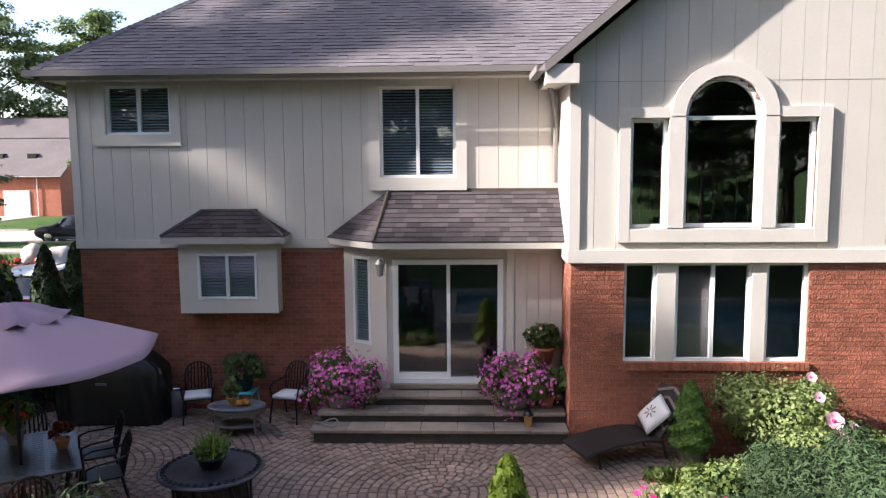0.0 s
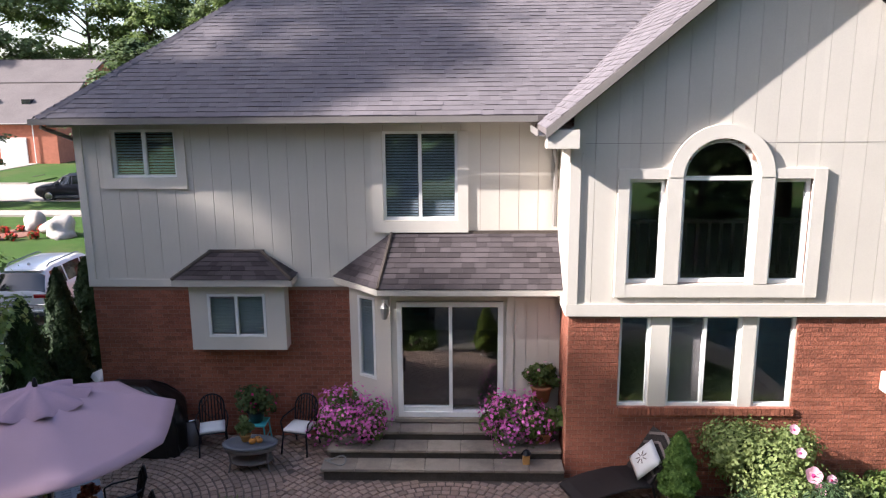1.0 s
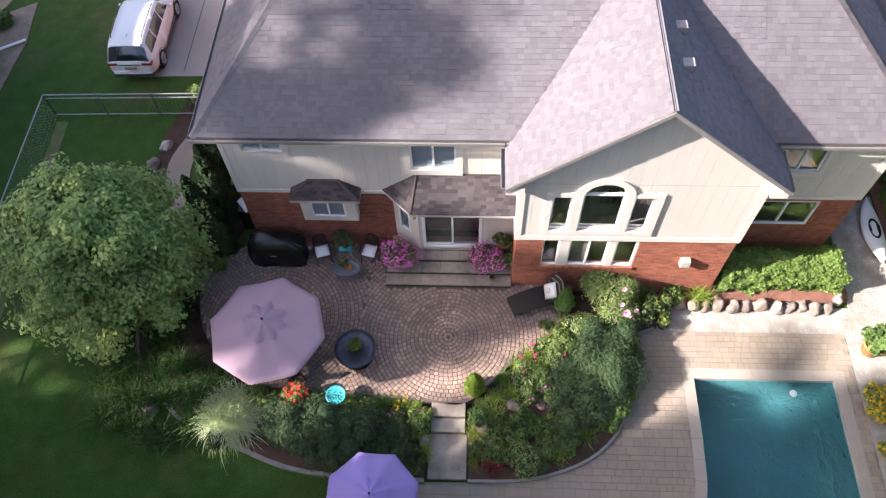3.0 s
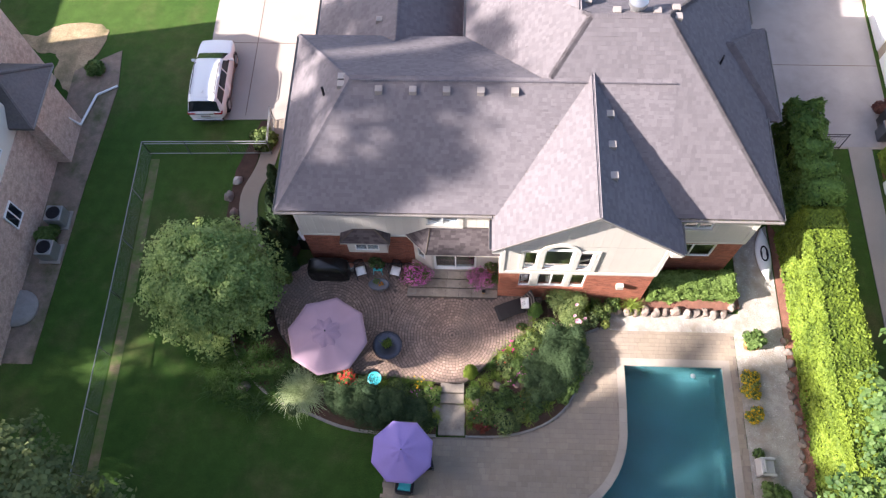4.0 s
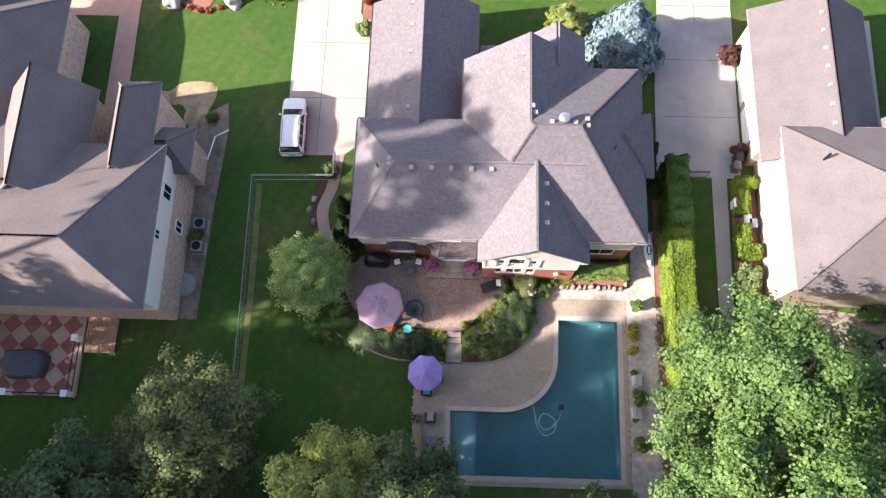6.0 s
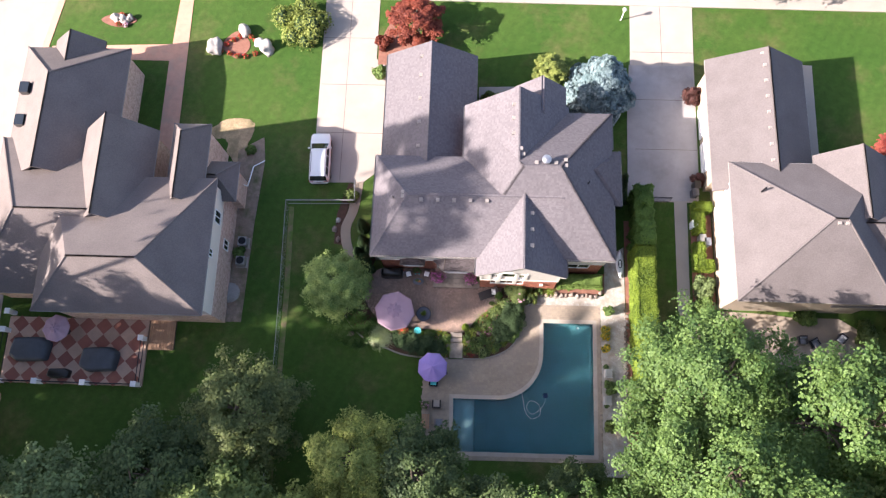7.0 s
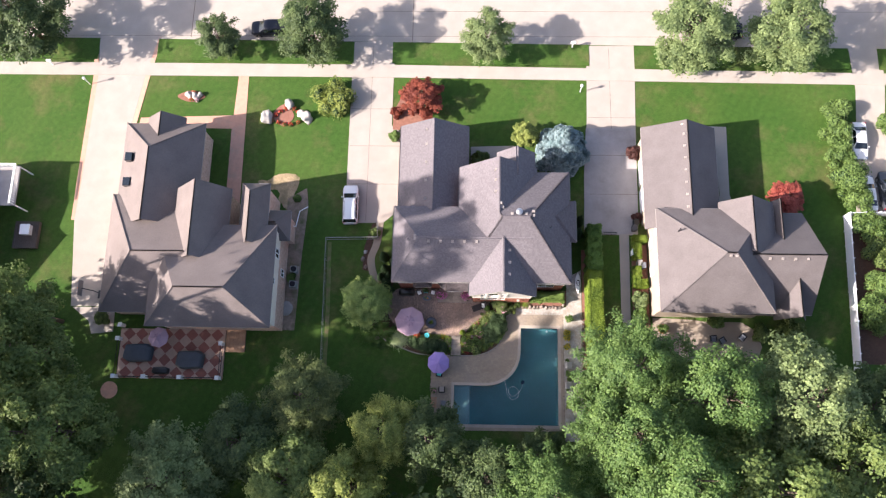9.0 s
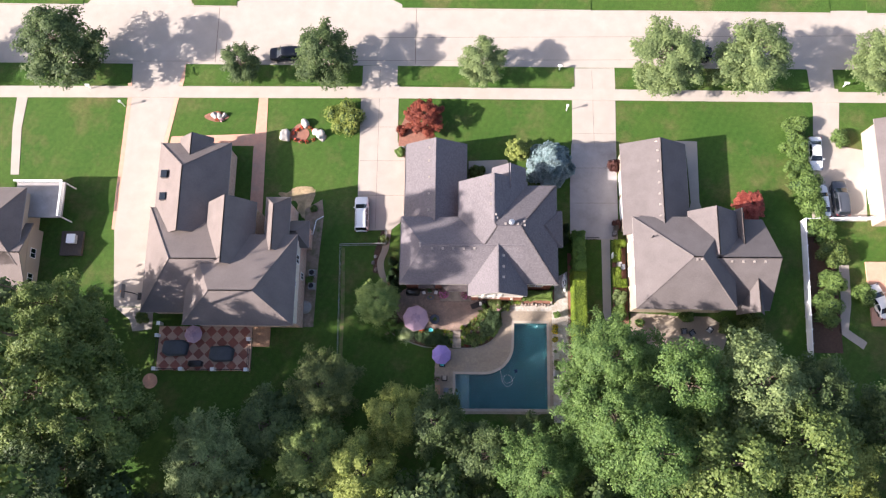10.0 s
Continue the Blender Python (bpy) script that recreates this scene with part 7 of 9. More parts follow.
    part("grille", boxed(-0.5, 0.5, L - 0.1, L + 0.02, 0.42, 0.62), CARGREY, t, bevel=0.02)
    if tall:
        part("tailgate_trim", boxed(-0.44, 0.44, -2.452, -2.40, 0.90, 0.94), CHROME, t)
        part("antenna", boxed(-0.025, 0.025, -1.7, -1.58, 1.70, 1.77), paint, t, bevel=0.01)
        part("spoiler", boxed(-0.62, 0.62, -2.14, -1.98, 1.615, 1.655), paint, t, bevel=0.015)
    return t


make_car("suv", "pearl white suv parked on the concrete drive", CARWHITE, (-13.3, 10.15), 1.5)
make_car("suv", "black suv parked at the kerb", CARBLACK, (-25.0, 33.9), 91)
make_car("sedan", "white sedan parked on the neighbour's drive", CARWHITE, (48.3, 18.9), 178, SEDAN)
make_car("suv", "dark grey suv parked on the neighbour's drive", CARGREY, (51.0, 12.6), 2)
make_car("sedan", "white car parked under a shrub", CARWHITE, (48.6, 12.2), 2, SEDAN, 0.96)
make_car("suv", "black car parked under the street trees", CARBLACK, (32.9, 33.6), 90)
make_car("sedan", "white car at the garden terrace", CARWHITE, (54.6, -1.3), 20, SEDAN, 0.96)


# ---- patio furniture ----
PZ = PATIO_Z


def umbrella(label, x, y, z, top, rim, r, mat, seam, turn, vent=True, base_z=None):
    """An eight-ribbed market umbrella: canopy with sagging panels, vent cap, ribs, pole, base."""
    t = thing("patio_umbrella", label, "umbrella", (x, y, 0), turn)
    part("pole", rod(bmesh.new(), (0, 0, z), (0, 0, top - 0.05), 0.025, 0.025, 10), IRON, t)
    part("base", lathe(bmesh.new(), [(0.28, 0), (0.28, 0.05), (0.10, 0.09), (0.05, 0.3), (0.03, 0.32)], 20, (0, 0, z)), IRON, t)
    n, m = 8, 8
    bm = bmesh.new()
    rows = []
    r_in = 0.26 * r if vent else 0.02
    for i in range(m + 1):
        q = i / m
        rr = r_in + (r - r_in) * q
        row = []
        for k in range(n * 4):
            a = math.tau * k / (n * 4)
            f = (k % 4) / 4
            chord = math.cos(math.pi / n) / math.cos((f - 0.5) * math.tau / n)
            sag = math.sin(math.pi * f) * 0.085 * q * (1.1 - 0.4 * q)
            zz = top - (top - rim) * (rr / r) ** 1.12 - sag
            row.append(bm.verts.new((rr * chord * math.cos(a), rr * chord * math.sin(a), zz)))
        rows.append(row)
    k4 = n * 4
    for a, b in zip(rows, rows[1:]):
        for k in range(k4):
            bm.faces.new((a[k], a[(k + 1) % k4], b[(k + 1) % k4], b[k]))
    hem = [bm.verts.new(v.co + Vector((0, 0, -0.035))) for v in rows[-1]]
    for k in range(k4):
        bm.faces.new((rows[-1][k], rows[-1][(k + 1) % k4], hem[(k + 1) % k4], hem[k]))
    canopy = part("canopy", bm, mat, t, "", True)
    if vent:
        bm = bmesh.new()
        rows = []
        for i in range(7):
            q = i / 6
            rr = 0.01 + 0.39 * r * q
            row = []
            for k in range(k4):
                a = math.tau * k / k4
                f = (k % 4) / 4
                sag = math.sin(math.pi * f)
                zz = top + 0.05 + 0.03 * q - (top - rim) * (rr / r) ** 1.12 - sag * 0.075 * q + 0.014 * math.sin(k * 2.7 + i) * q
                rk = rr * (1 + 0.045 * math.sin(k * 1.9) * q * q - 0.19 * sag * q * q)
                row.append(bm.verts.new((rk * math.cos(a), rk * math.sin(a), zz)))
            rows.append(row)
        for a, b in zip(rows, rows[1:]):
            for k in range(k4):
                bm.faces.new((a[k], a[(k + 1) % k4], b[(k + 1) % k4], b[k]))
        part("vent", bm, seam, canopy, "gathered darker vent cap", True)
    for k in range(n):
        a = math.tau * k / n
        pts = [(rr * math.cos(a), rr * math.sin(a), top - (top - rim) * (rr / r) ** 1.12 - 0.02) for rr in (0.05, 0.5 * r, 0.99 * r)]
        rib = part("rib", pipe(bmesh.new(), pts, 0.011, 5), IRON, t)
        part("strut", rod(bmesh.new(), (0.03 * math.cos(a), 0.03 * math.sin(a), rim - 0.15), pts[1], 0.008, 0.008, 5), IRON, rib)
    part("finial", lathe(bmesh.new(), [(0.02, -0.04), (0.035, 0.0), (0.03, 0.06), (0.012, 0.1)], 12, (0, 0, top + 0.06)), IRON, t)
    return t


umbrella("faded lilac patio umbrella over the dining table", -5.52, -4.28, PZ, 3.16, 2.58, 1.72, CANOPY, CANOPY_DARK, 37)
umbrella("purple patio umbrella on the pool deck", -2.15, -8.87, 0.04, 2.72, 2.22, 1.28, PURPLE, PURPLE, 20)
umbrella("pale lilac umbrella by the house wall", -34.45, -6.55, 0.3, 2.6, 2.25, 1.2, CANOPY, CANOPY_DARK, 10)


def metal_chair(label, x, y, turn, cushion=False, z=PZ, group="", mat=None):
    """A cast metal armchair with a lattice back; it faces -y."""
    mat = mat or IRON
    t = thing("patio_chair", label, "chair", (x, y, z), turn, group)
    seat = part("seat", box(bmesh.new(), -0.24, 0.24, -0.24, 0.22, 0.40, 0.425), mat, t, bevel=0.01)
    for sx in (-1, 1):
        part("leg", pipe(bmesh.new(), [(sx * 0.22, -0.22, 0.41), (sx * 0.24, -0.25, 0.2), (sx * 0.25, -0.28, 0.0)], 0.017, 6), mat, t)
        part("leg", pipe(bmesh.new(), [(sx * 0.21, 0.2, 0.41), (sx * 0.23, 0.24, 0.2), (sx * 0.24, 0.30, 0.0)], 0.017, 6), mat, t)
        part("arm", pipe(bmesh.new(), [(sx * 0.23, -0.22, 0.41), (sx * 0.27, -0.22, 0.60), (sx * 0.28, -0.1, 0.64), (sx * 0.26, 0.12, 0.65), (sx * 0.21, 0.26, 0.68)], 0.014, 6), mat, t)
    hoop = [(0.22 * math.cos(a), 0.24 + 0.10 * min(1, 0.4 + math.sin(a)), 0.42 + 0.30 * 1.0 + 0.22 * math.sin(a)) for a in [math.pi * k / 10 for k in range(11)]]
    hoop = [(0.21, 0.22, 0.42)] + hoop + [(-0.21, 0.22, 0.42)]
    back = part("backrest", pipe(bmesh.new(), hoop, 0.016, 6), mat, t)
    for k in range(-3, 4):
        top_z = 0.72 + 0.21 * math.sqrt(max(0, 1 - (k * 0.06 / 0.22) ** 2))
        part("back_bar", rod(bmesh.new(), (k * 0.06, 0.22, 0.42), (k * 0.055, 0.335, top_z), 0.013, 0.013, 5), mat, back)
    for s in (-1, 1):
        part("back_scroll", pipe(bmesh.new(), [(s * (0.02 + 0.14 * math.sin(q)), 0.28 + 0.02 * q / 3, 0.5 + 0.13 * q) for q in (0, 0.6, 1.2, 1.8, 2.4, 3.0)], 0.008, 5), mat, back)
    if cushion:
        bm = bmesh.new()
        box(bm, -0.22, 0.22, -0.23, 0.20, 0.426, 0.50)
        bmesh.ops.subdivide_edges(bm, edges=bm.edges[:], cuts=3, use_grid_fill=True)
        for v in bm.verts:
            d = max(abs(v.co.x) / 0.22, abs(v.co.y + 0.015) / 0.215)
            if v.co.z > 0.46:
                v.co.z -= 0.03 * d ** 3
        c = part("cushion", bm, CUSHION, t, "white seat cushion", True)
    return t


metal_chair("black cast metal chair with a white seat cushion", -4.62, -0.62, 18, True, group="cushioned patio chairs")
metal_chair("black cast metal chair with a white seat cushion", -3.02, -0.58, -14, True, group="cushioned patio chairs")

# dining set under the umbrella
TABLE_AT, TABLE_TURN = (-5.6, -3.95), -59
table = thing("dining_table", "black cast metal dining table with a lattice top", "table", (*TABLE_AT, PZ), TABLE_TURN)
bm = bmesh.new()
for a, b, c, d in ((-0.85, 0.85, -0.56, -0.48), (-0.85, 0.85, 0.48, 0.56), (-0.85, -0.77, -0.48, 0.48), (0.77, 0.85, -0.48, 0.48)):
    box(bm, a, b, c, d, 0.675, 0.70)
part("tabletop", bm, IRONTOP, table)
for k in range(21):
    x = -0.74 + 0.074 * k
    part("top_slat", boxed(x - 0.031, x + 0.031, -0.48, 0.48, 0.682, 0.694), IRONTOP, table)
for k in range(-2, 3):
    part("top_bar", boxed(-0.77, 0.77, k * 0.19 - 0.03, k * 0.19 + 0.03, 0.687, 0.697), IRONTOP, table)
for sx in (-1, 1):
    for sy in (-1, 1):
        part("leg", pipe(bmesh.new(), [(sx * 0.70, sy * 0.42, 0.68), (sx * 0.66, sy * 0.38, 0.4), (sx * 0.72, sy * 0.44, 0.12), (sx * 0.76, sy * 0.46, 0.0)], 0.028, 8), IRON, table)
tm = Matrix.Translation((*TABLE_AT, 0)) @ Matrix.Rotation(radians(TABLE_TURN), 4, "Z")
for lx, ly, ang in ((-0.42, 0.82, 0), (0.42, 0.82, 0), (-0.42, -0.84, 180), (0.42, -0.84, 180), (1.12, 0.0, -90), (-1.12, 0.0, 90)):
    p = tm @ Vector((lx, ly, 0))
    metal_chair("black cast metal dining chair with a lattice back", p.x, p.y, TABLE_TURN + ang, group="chairs round the dining table")


def pot(parent, r, h, mat, at=(0, 0, 0), name="pot"):
    return part(name, lathe(bmesh.new(), [(r * 0.62, 0), (r * 0.70, 0.02), (r * 0.93, h * 0.85), (r * 1.04, h * 0.87), (r * 1.04, h), (r * 0.92, h), (r * 0.88, h * 0.88), (r * 0.2, h * 0.86)], 18, at), mat, parent, "", True)


def potted(label, x, y, z, r, h, mat, leaf, lr, lh, n=700, size=0.06, flower=None, seed=1, fn=60, fsize=0.05, group="", category="potted plant"):
    """A pot with a loose mound of leaves, and flowers if it has them."""
    rng = np.random.default_rng(seed)
    t = thing("potted_plant", label, category, (x, y, z), group=group)
    pot(t, r, h, mat)
    lobes = crown_lobes(rng, lr, lh, 8, (0, 0, h + lh * 0.45), 0.45)
    p, d = lump_cloud(rng, lobes, n, 0.5, 0.6)
    p[:, 2] = np.maximum(p[:, 2], h * 0.6)
    leaf_mesh("foliage", p, d, size, leaf, rng, t, length=1.5)
    if flower is not None:
        p, d = lump_cloud(rng, [(c, q * 1.08) for c, q in lobes], fn, 0.08, 0.4)
        blooms(t, p, d, fsize, flower, rng)
    return t


def blooms(parent, p, d, size, mat, rng, name="blossom"):
    """Small five-petalled flowers."""
    verts, faces = [], []
    for c, nrm in zip(p, d):
        nrm = Vector(nrm) + Vector(rng.normal(0, 0.3, 3))
        q = nrm.to_track_quat("Z", "Y")
        s = size * rng.uniform(0.7, 1.2)
        c = Vector(c)
        i = len(verts)
        verts.append(tuple(c))
        off = rng.uniform(0, 1)
        for k in range(10):
            a = (k + off) * math.tau / 10
            rad = s * (1.0 if k % 2 == 0 else 0.62)
            verts.append(tuple(c + q @ Vector((math.cos(a) * rad, math.sin(a) * rad, s * 0.25 * (1 if k % 2 == 0 else 0.6)))))
        faces += [(i, i + 1 + k, i + 1 + (k + 1) % 10) for k in range(10)]
    return tagged(mesh_object(name, verts, faces, mat, parent), "", "", "", "stuff")


# round drum table with a planter
rt = thing("fire_table", "round black cast metal table with a lattice drum base", "table", (-3.15, -4.18, PZ))
part("tabletop", lathe(bmesh.new(), [(0.05, 0.60), (0.60, 0.60), (0.645, 0.605), (0.65, 0.625), (0.62, 0.64), (0.46, 0.645), (0.44, 0.635), (0.05, 0.635)], 40), IRONTOP, rt, "", True)
part("drum", lathe(bmesh.new(), [(0.47, 0.04), (0.49, 0.06), (0.46, 0.12), (0.45, 0.5), (0.48, 0.58), (0.46, 0.6)], 32), IRON, rt, "", True)
for k in range(24):
    a = math.tau * k / 24
    part("lattice_bar", pipe(bmesh.new(), [(0.475 * math.cos(a + s), 0.475 * math.sin(a + s), z) for s, z in ((0, 0.1), (0.13, 0.33), (0, 0.56))], 0.011, 5), IRON, rt)
for k in range(40):
    a = math.tau * k / 40
    ring = part("rim_ring", lathe(bmesh.new(), [(0.036, -0.006), (0.036, 0.008), (0.024, 0.008), (0.024, -0.006)], 8), IRONTOP, rt)
    ring.location = (0.575 * math.cos(a), 0.575 * math.sin(a), 0.648)
potted("green trailing plant in a dark bowl on the round table", -3.15, -4.18, PZ + 0.65, 0.19, 0.15, COVER, L_BRIGHT, 0.19, 0.14, 800, 0.035, seed=3)
spikes = [o for o in bpy.data.objects if o.name.startswith("potted_plant")][-1]
blades(spikes, "shoot", (0, 0, 0.12), 110, 0.46, 0.30, L_LILY, 41, 0.012, 0.5, 0.07)
potted("small red-leaved plant in a clay pot on the table", -5.28, -3.75, PZ + 0.70, 0.10, 0.14, CLAY, L_RED, 0.13, 0.2, 300, 0.05, seed=4)
potted("leafy plant in a grey stone pot on the table", -6.0, -3.6, PZ + 0.70, 0.13, 0.22, GREYPOT, L_TREE, 0.22, 0.34, 500, 0.07, F_RED, 5, 14, 0.04)

# oval coffee table
ot = thing("coffee_table", "oval taupe metal coffee table with a grey top", "table", (-3.74, -1.28, PZ), 3)
part("tabletop", lathe(bmesh.new(), [(0.44, 0.44), (0.475, 0.445), (0.48, 0.47), (0.46, 0.485), (0.40, 0.485), (0.39, 0.475), (0.02, 0.475)], 36, squash=(1, 0.62)), GREYTOP, ot, "", True)
part("apron", lathe(bmesh.new(), [(0.42, 0.36), (0.45, 0.37), (0.45, 0.44), (0.42, 0.44)], 36, squash=(1, 0.62)), TAUPE, ot, "", True)
part("shelf", lathe(bmesh.new(), [(0.36, 0.14), (0.38, 0.15), (0.37, 0.17), (0.02, 0.17)], 30, squash=(1, 0.62)), TAUPE, ot, "", True)
for sx in (-1, 1):
    for sy in (-1, 1):
        part("leg", pipe(bmesh.new(), [(sx * 0.33, sy * 0.16, 0.38), (sx * 0.31, sy * 0.15, 0.2), (sx * 0.35, sy * 0.17, 0.0)], 0.018, 6), TAUPE, ot)
potted("grey-green lavender in a small pot on the coffee table", -3.82, -1.24, PZ + 0.485, 0.10, 0.12, OCHRE, L_GREY, 0.13, 0.36, 380, 0.05, seed=8)
for i, (dx, dy, r) in enumerate(((0.06, -0.06, 0.065), (0.17, -0.02, 0.06), (0.12, 0.06, 0.055))):
    g = thing("gourd", "small orange ornamental gourd on the coffee table", "gourd", (-3.74 + dx, -1.28 + dy, PZ + 0.485), group="gourds on the coffee table")
    part("flesh", lathe(bmesh.new(), [(r * 0.3, 0.0), (r * 0.85, r * 0.25), (r, r * 0.7), (r * 0.8, r * 1.2), (r * 0.35, r * 1.4), (r * 0.05, r * 1.35)], 14), ORANGE, g, "", True)
    part("stem", rod(bmesh.new(), (0, 0, r * 1.3), (0.01, 0, r * 1.8), 0.008, 0.005, 6), BARK, g)

# teal plant stand
st = thing("plant_stand", "teal painted metal plant stand against the wall", "plant stand", (-3.86, -0.42, PZ))
part("top", boxed(-0.2, 0.2, -0.2, 0.2, 0.43, 0.46), TEAL, st, bevel=0.008)
for sx in (-1, 1):
    for sy in (-1, 1):
        part("leg", rod(bmesh.new(), (sx * 0.17, sy * 0.17, 0.43), (sx * 0.21, sy * 0.21, 0), 0.014, 0.014, 6), TEAL, st)
    part("stretcher", rod(bmesh.new(), (sx * 0.19, -0.19, 0.2), (sx * 0.19, 0.19, 0.2), 0.01, 0.01, 6), TEAL, st)
potted("dark-leaved begonia in a black pot on the teal stand", -3.86, -0.42, PZ + 0.46, 0.17, 0.24, COVER, L_DARK, 0.29, 0.36, 900, 0.06, F_MAGENTA, 9, 26, 0.03)

# covered grill and bin
grill = thing("covered_grill", "large grill under a black vinyl cover", "grill", (-6.08, -0.62, PZ))
bm = bmesh.new()
rows = []
for i in range(13):
    q = i / 12
    z = 1.28 * q
    row = []
    for k in range(72):
        a = math.tau * k / 72
        ex = 0.42
        cx = math.copysign(abs(math.cos(a)) ** ex, math.cos(a))
        cy = math.copysign(abs(math.sin(a)) ** ex, math.sin(a))
        fold = 1 + 0.035 * math.sin(9 * a + 2 * q) * (1 - q) + 0.02 * math.sin(17 * a + 5 * q) + 0.05 * noise.noise(Vector((3 * math.cos(a), 3 * math.sin(a), 4 * q)))
        wx = 0.92 * (1 if q < 0.55 else math.sqrt(max(0, 1 - ((q - 0.55) / 0.46) ** 2)) * 0.42 + 0.58 * (1 - max(0, q - 0.75) * 1.6))
        wy = 0.40 * (1 if q < 0.6 else math.sqrt(max(0.0, 1 - ((q - 0.6) / 0.41) ** 2)) * 0.7 + 0.3)
        row.append(bm.verts.new((cx * wx * fold, cy * wy * fold, z + 0.02 * math.sin(3 * a) * (q == 0) + 0.03 * noise.noise(Vector((2 * cx, 5 * cy, 7 * q))) * (q > 0.3))))
    rows.append(row)
for a, b in zip(rows, rows[1:]):
    for k in range(72):
        bm.faces.new((a[k], a[(k + 1) % 72], b[(k + 1) % 72], b[k]))
bm.faces.new(rows[-1])
part("cover", bm, COVER, grill, "", True)
part("label_tag", boxed(-0.12, 0.06, -0.435, -0.415, 0.72, 0.76), GREYTOP, grill)
binn = thing("bin", "slim brushed metal bin beside the grill", "bin", (-5.08, -0.42, PZ))
part("body", lathe(bmesh.new(), [(0.12, 0), (0.13, 0.02), (0.13, 0.5), (0.115, 0.5), (0.11, 0.1)], 20), TAUPE, binn, "", True)
part("rim", lathe(bmesh.new(), [(0.128, 0.49), (0.145, 0.50), (0.145, 0.53), (0.12, 0.53)], 20), CHROME, binn, "", True)
util = thing("utility_box", "black utility box with a pale domed lid", "utility box", (-7.35, 1.15, 0.0))
part("body", boxed(-0.32, 0.32, -0.4, 0.4, 0, 1.1), COVER, util, bevel=0.02)
part("lid", lathe(bmesh.new(), [(0.44, 1.10), (0.46, 1.13), (0.40, 1.22), (0.2, 1.30), (0.03, 1.32)], 4, squash=(0.85, 1)), WHITE, util)


# petunias on the landing
def petunia(label, x, y, z, rx, ry, h, seed):
    rng = np.random.default_rng(seed)
    t = thing("petunia_planter", label, "potted plant", (x, y, z), group="petunia planters")
    part("urn", lathe(bmesh.new(), [(0.14, 0.0), (0.20, 0.03), (0.26, 0.22), (0.28, 0.24), (0.25, 0.25), (0.1, 0.22)], 18), GREYPOT, t, "", True)
    lobes = [(Vector((0, 0, 0.30)), 0.30)] + [(Vector((math.cos(k * 2.4) * rx * 0.62 * rng.uniform(0.6, 1.05), math.sin(k * 2.4) * ry * 0.62 * rng.uniform(0.6, 1.05), rng.uniform(0.10, h * 0.72))), 0.19 * rng.uniform(0.8, 1.3)) for k in range(22)]
    p, d = lump_cloud(rng, lobes, 2600, 0.4, 0.6)
    leaf_mesh("foliage", p, d, 0.055, L_TREE, rng, t, length=1.3)
    p, d = lump_cloud(rng, [(c, q * 1.12) for c, q in lobes], 1500, 0.16, 0.55, 0.12)
    blooms(t, p, d, 0.033, F_PINK, rng)
    return t


petunia("overflowing pink petunias in an urn on the steps", -2.06, -0.98, 0.815, 0.78, 0.52, 0.95, 1)
petunia("overflowing pink petunias in an urn on the steps", 0.84, -0.98, 0.815, 0.70, 0.52, 1.0, 2)
potted("leafy green plant in a clay pot on the landing", 1.36, -0.98, 0.815, 0.15, 0.2, CLAY, L_BRIGHT, 0.34, 0.42, 1100, 0.08, seed=12)
hang = potted("flowering plant in a hanging clay pot on the wall", 1.33, -0.72, 1.47, 0.19, 0.3, CLAY, L_TREE, 0.26, 0.34, 700, 0.06, F_BLUSH, 13, 16, 0.035)
part("bracket", pipe(bmesh.new(), [(0.25, 0.19, 0.32), (0.0, 0.19, 0.3), (0.0, 0.0, 0.02)], 0.012, 6), IRON, hang)
lantern = thing("lantern", "small rusted metal lantern on the step", "lantern", (1.02, -1.46, 0.66))
part("cage", boxed(-0.06, 0.06, -0.06, 0.06, 0.0, 0.18), OCHRE, lantern, bevel=0.01)
part("cap", lathe(bmesh.new(), [(0.09, 0.18), (0.05, 0.24), (0.01, 0.26)], 8), IRON, lantern)
vase = thing("ornament", "low wire garden ornament on the step", "ornament", (-2.22, -1.5, 0.66))
part("frame", pipe(bmesh.new(), [(0.18 * math.cos(a), 0.12 * math.sin(a), 0.05 + 0.04 * math.sin(2 * a)) for a in [math.tau * k / 14 for k in range(15)]], 0.014, 6), GREYPOT, vase)
lamp = thing("wall_lantern", "white wall lantern beside the sliding door", "wall light", (-1.42, -0.60, 2.98))
part("back_plate", boxed(-0.05, 0.05, 0.09, 0.12, 0.02, 0.28), WHITE, lamp)
part("arm", pipe(bmesh.new(), [(0, 0.1, 0.2), (0, 0.0, 0.30), (0, -0.06, 0.28)], 0.012, 6), WHITE, lamp)
part("housing", lathe(bmesh.new(), [(0.035, -0.02), (0.05, 0.0), (0.075, 0.18), (0.085, 0.19), (0.04, 0.25), (0.01, 0.28)], 8, (0, -0.06, 0)), GALV, lamp)

# chaise longue
ch = thing("chaise_longue", "dark wicker chaise longue with a raised back", "chaise longue", (1.74, -2.80, PZ), 21)
bm = bmesh.new()
pts = [(0.0, 0.24), (0.12, 0.30), (0.5, 0.36), (0.95, 0.37), (1.25, 0.33)]
for (xa, za), (xb, zb) in zip(pts, pts[1:]):
    v = [bm.verts.new(p) for p in ((xa, 0, za), (xb, 0, zb), (xb, 0.66, zb), (xa, 0.66, za), (xa, 0, za - 0.05), (xb, 0, zb - 0.05), (xb, 0.66, zb - 0.05), (xa, 0.66, za - 0.05))]
    for f in ((0, 1, 2, 3), (7, 6, 5, 4), (0, 4, 5, 1), (2, 6, 7, 3), (3, 7, 4, 0), (1, 5, 6, 2)):
        bm.faces.new([v[i] for i in f])
part("seat", bm, WICKER, ch, "woven dark wicker seat")
bm = bmesh.new()
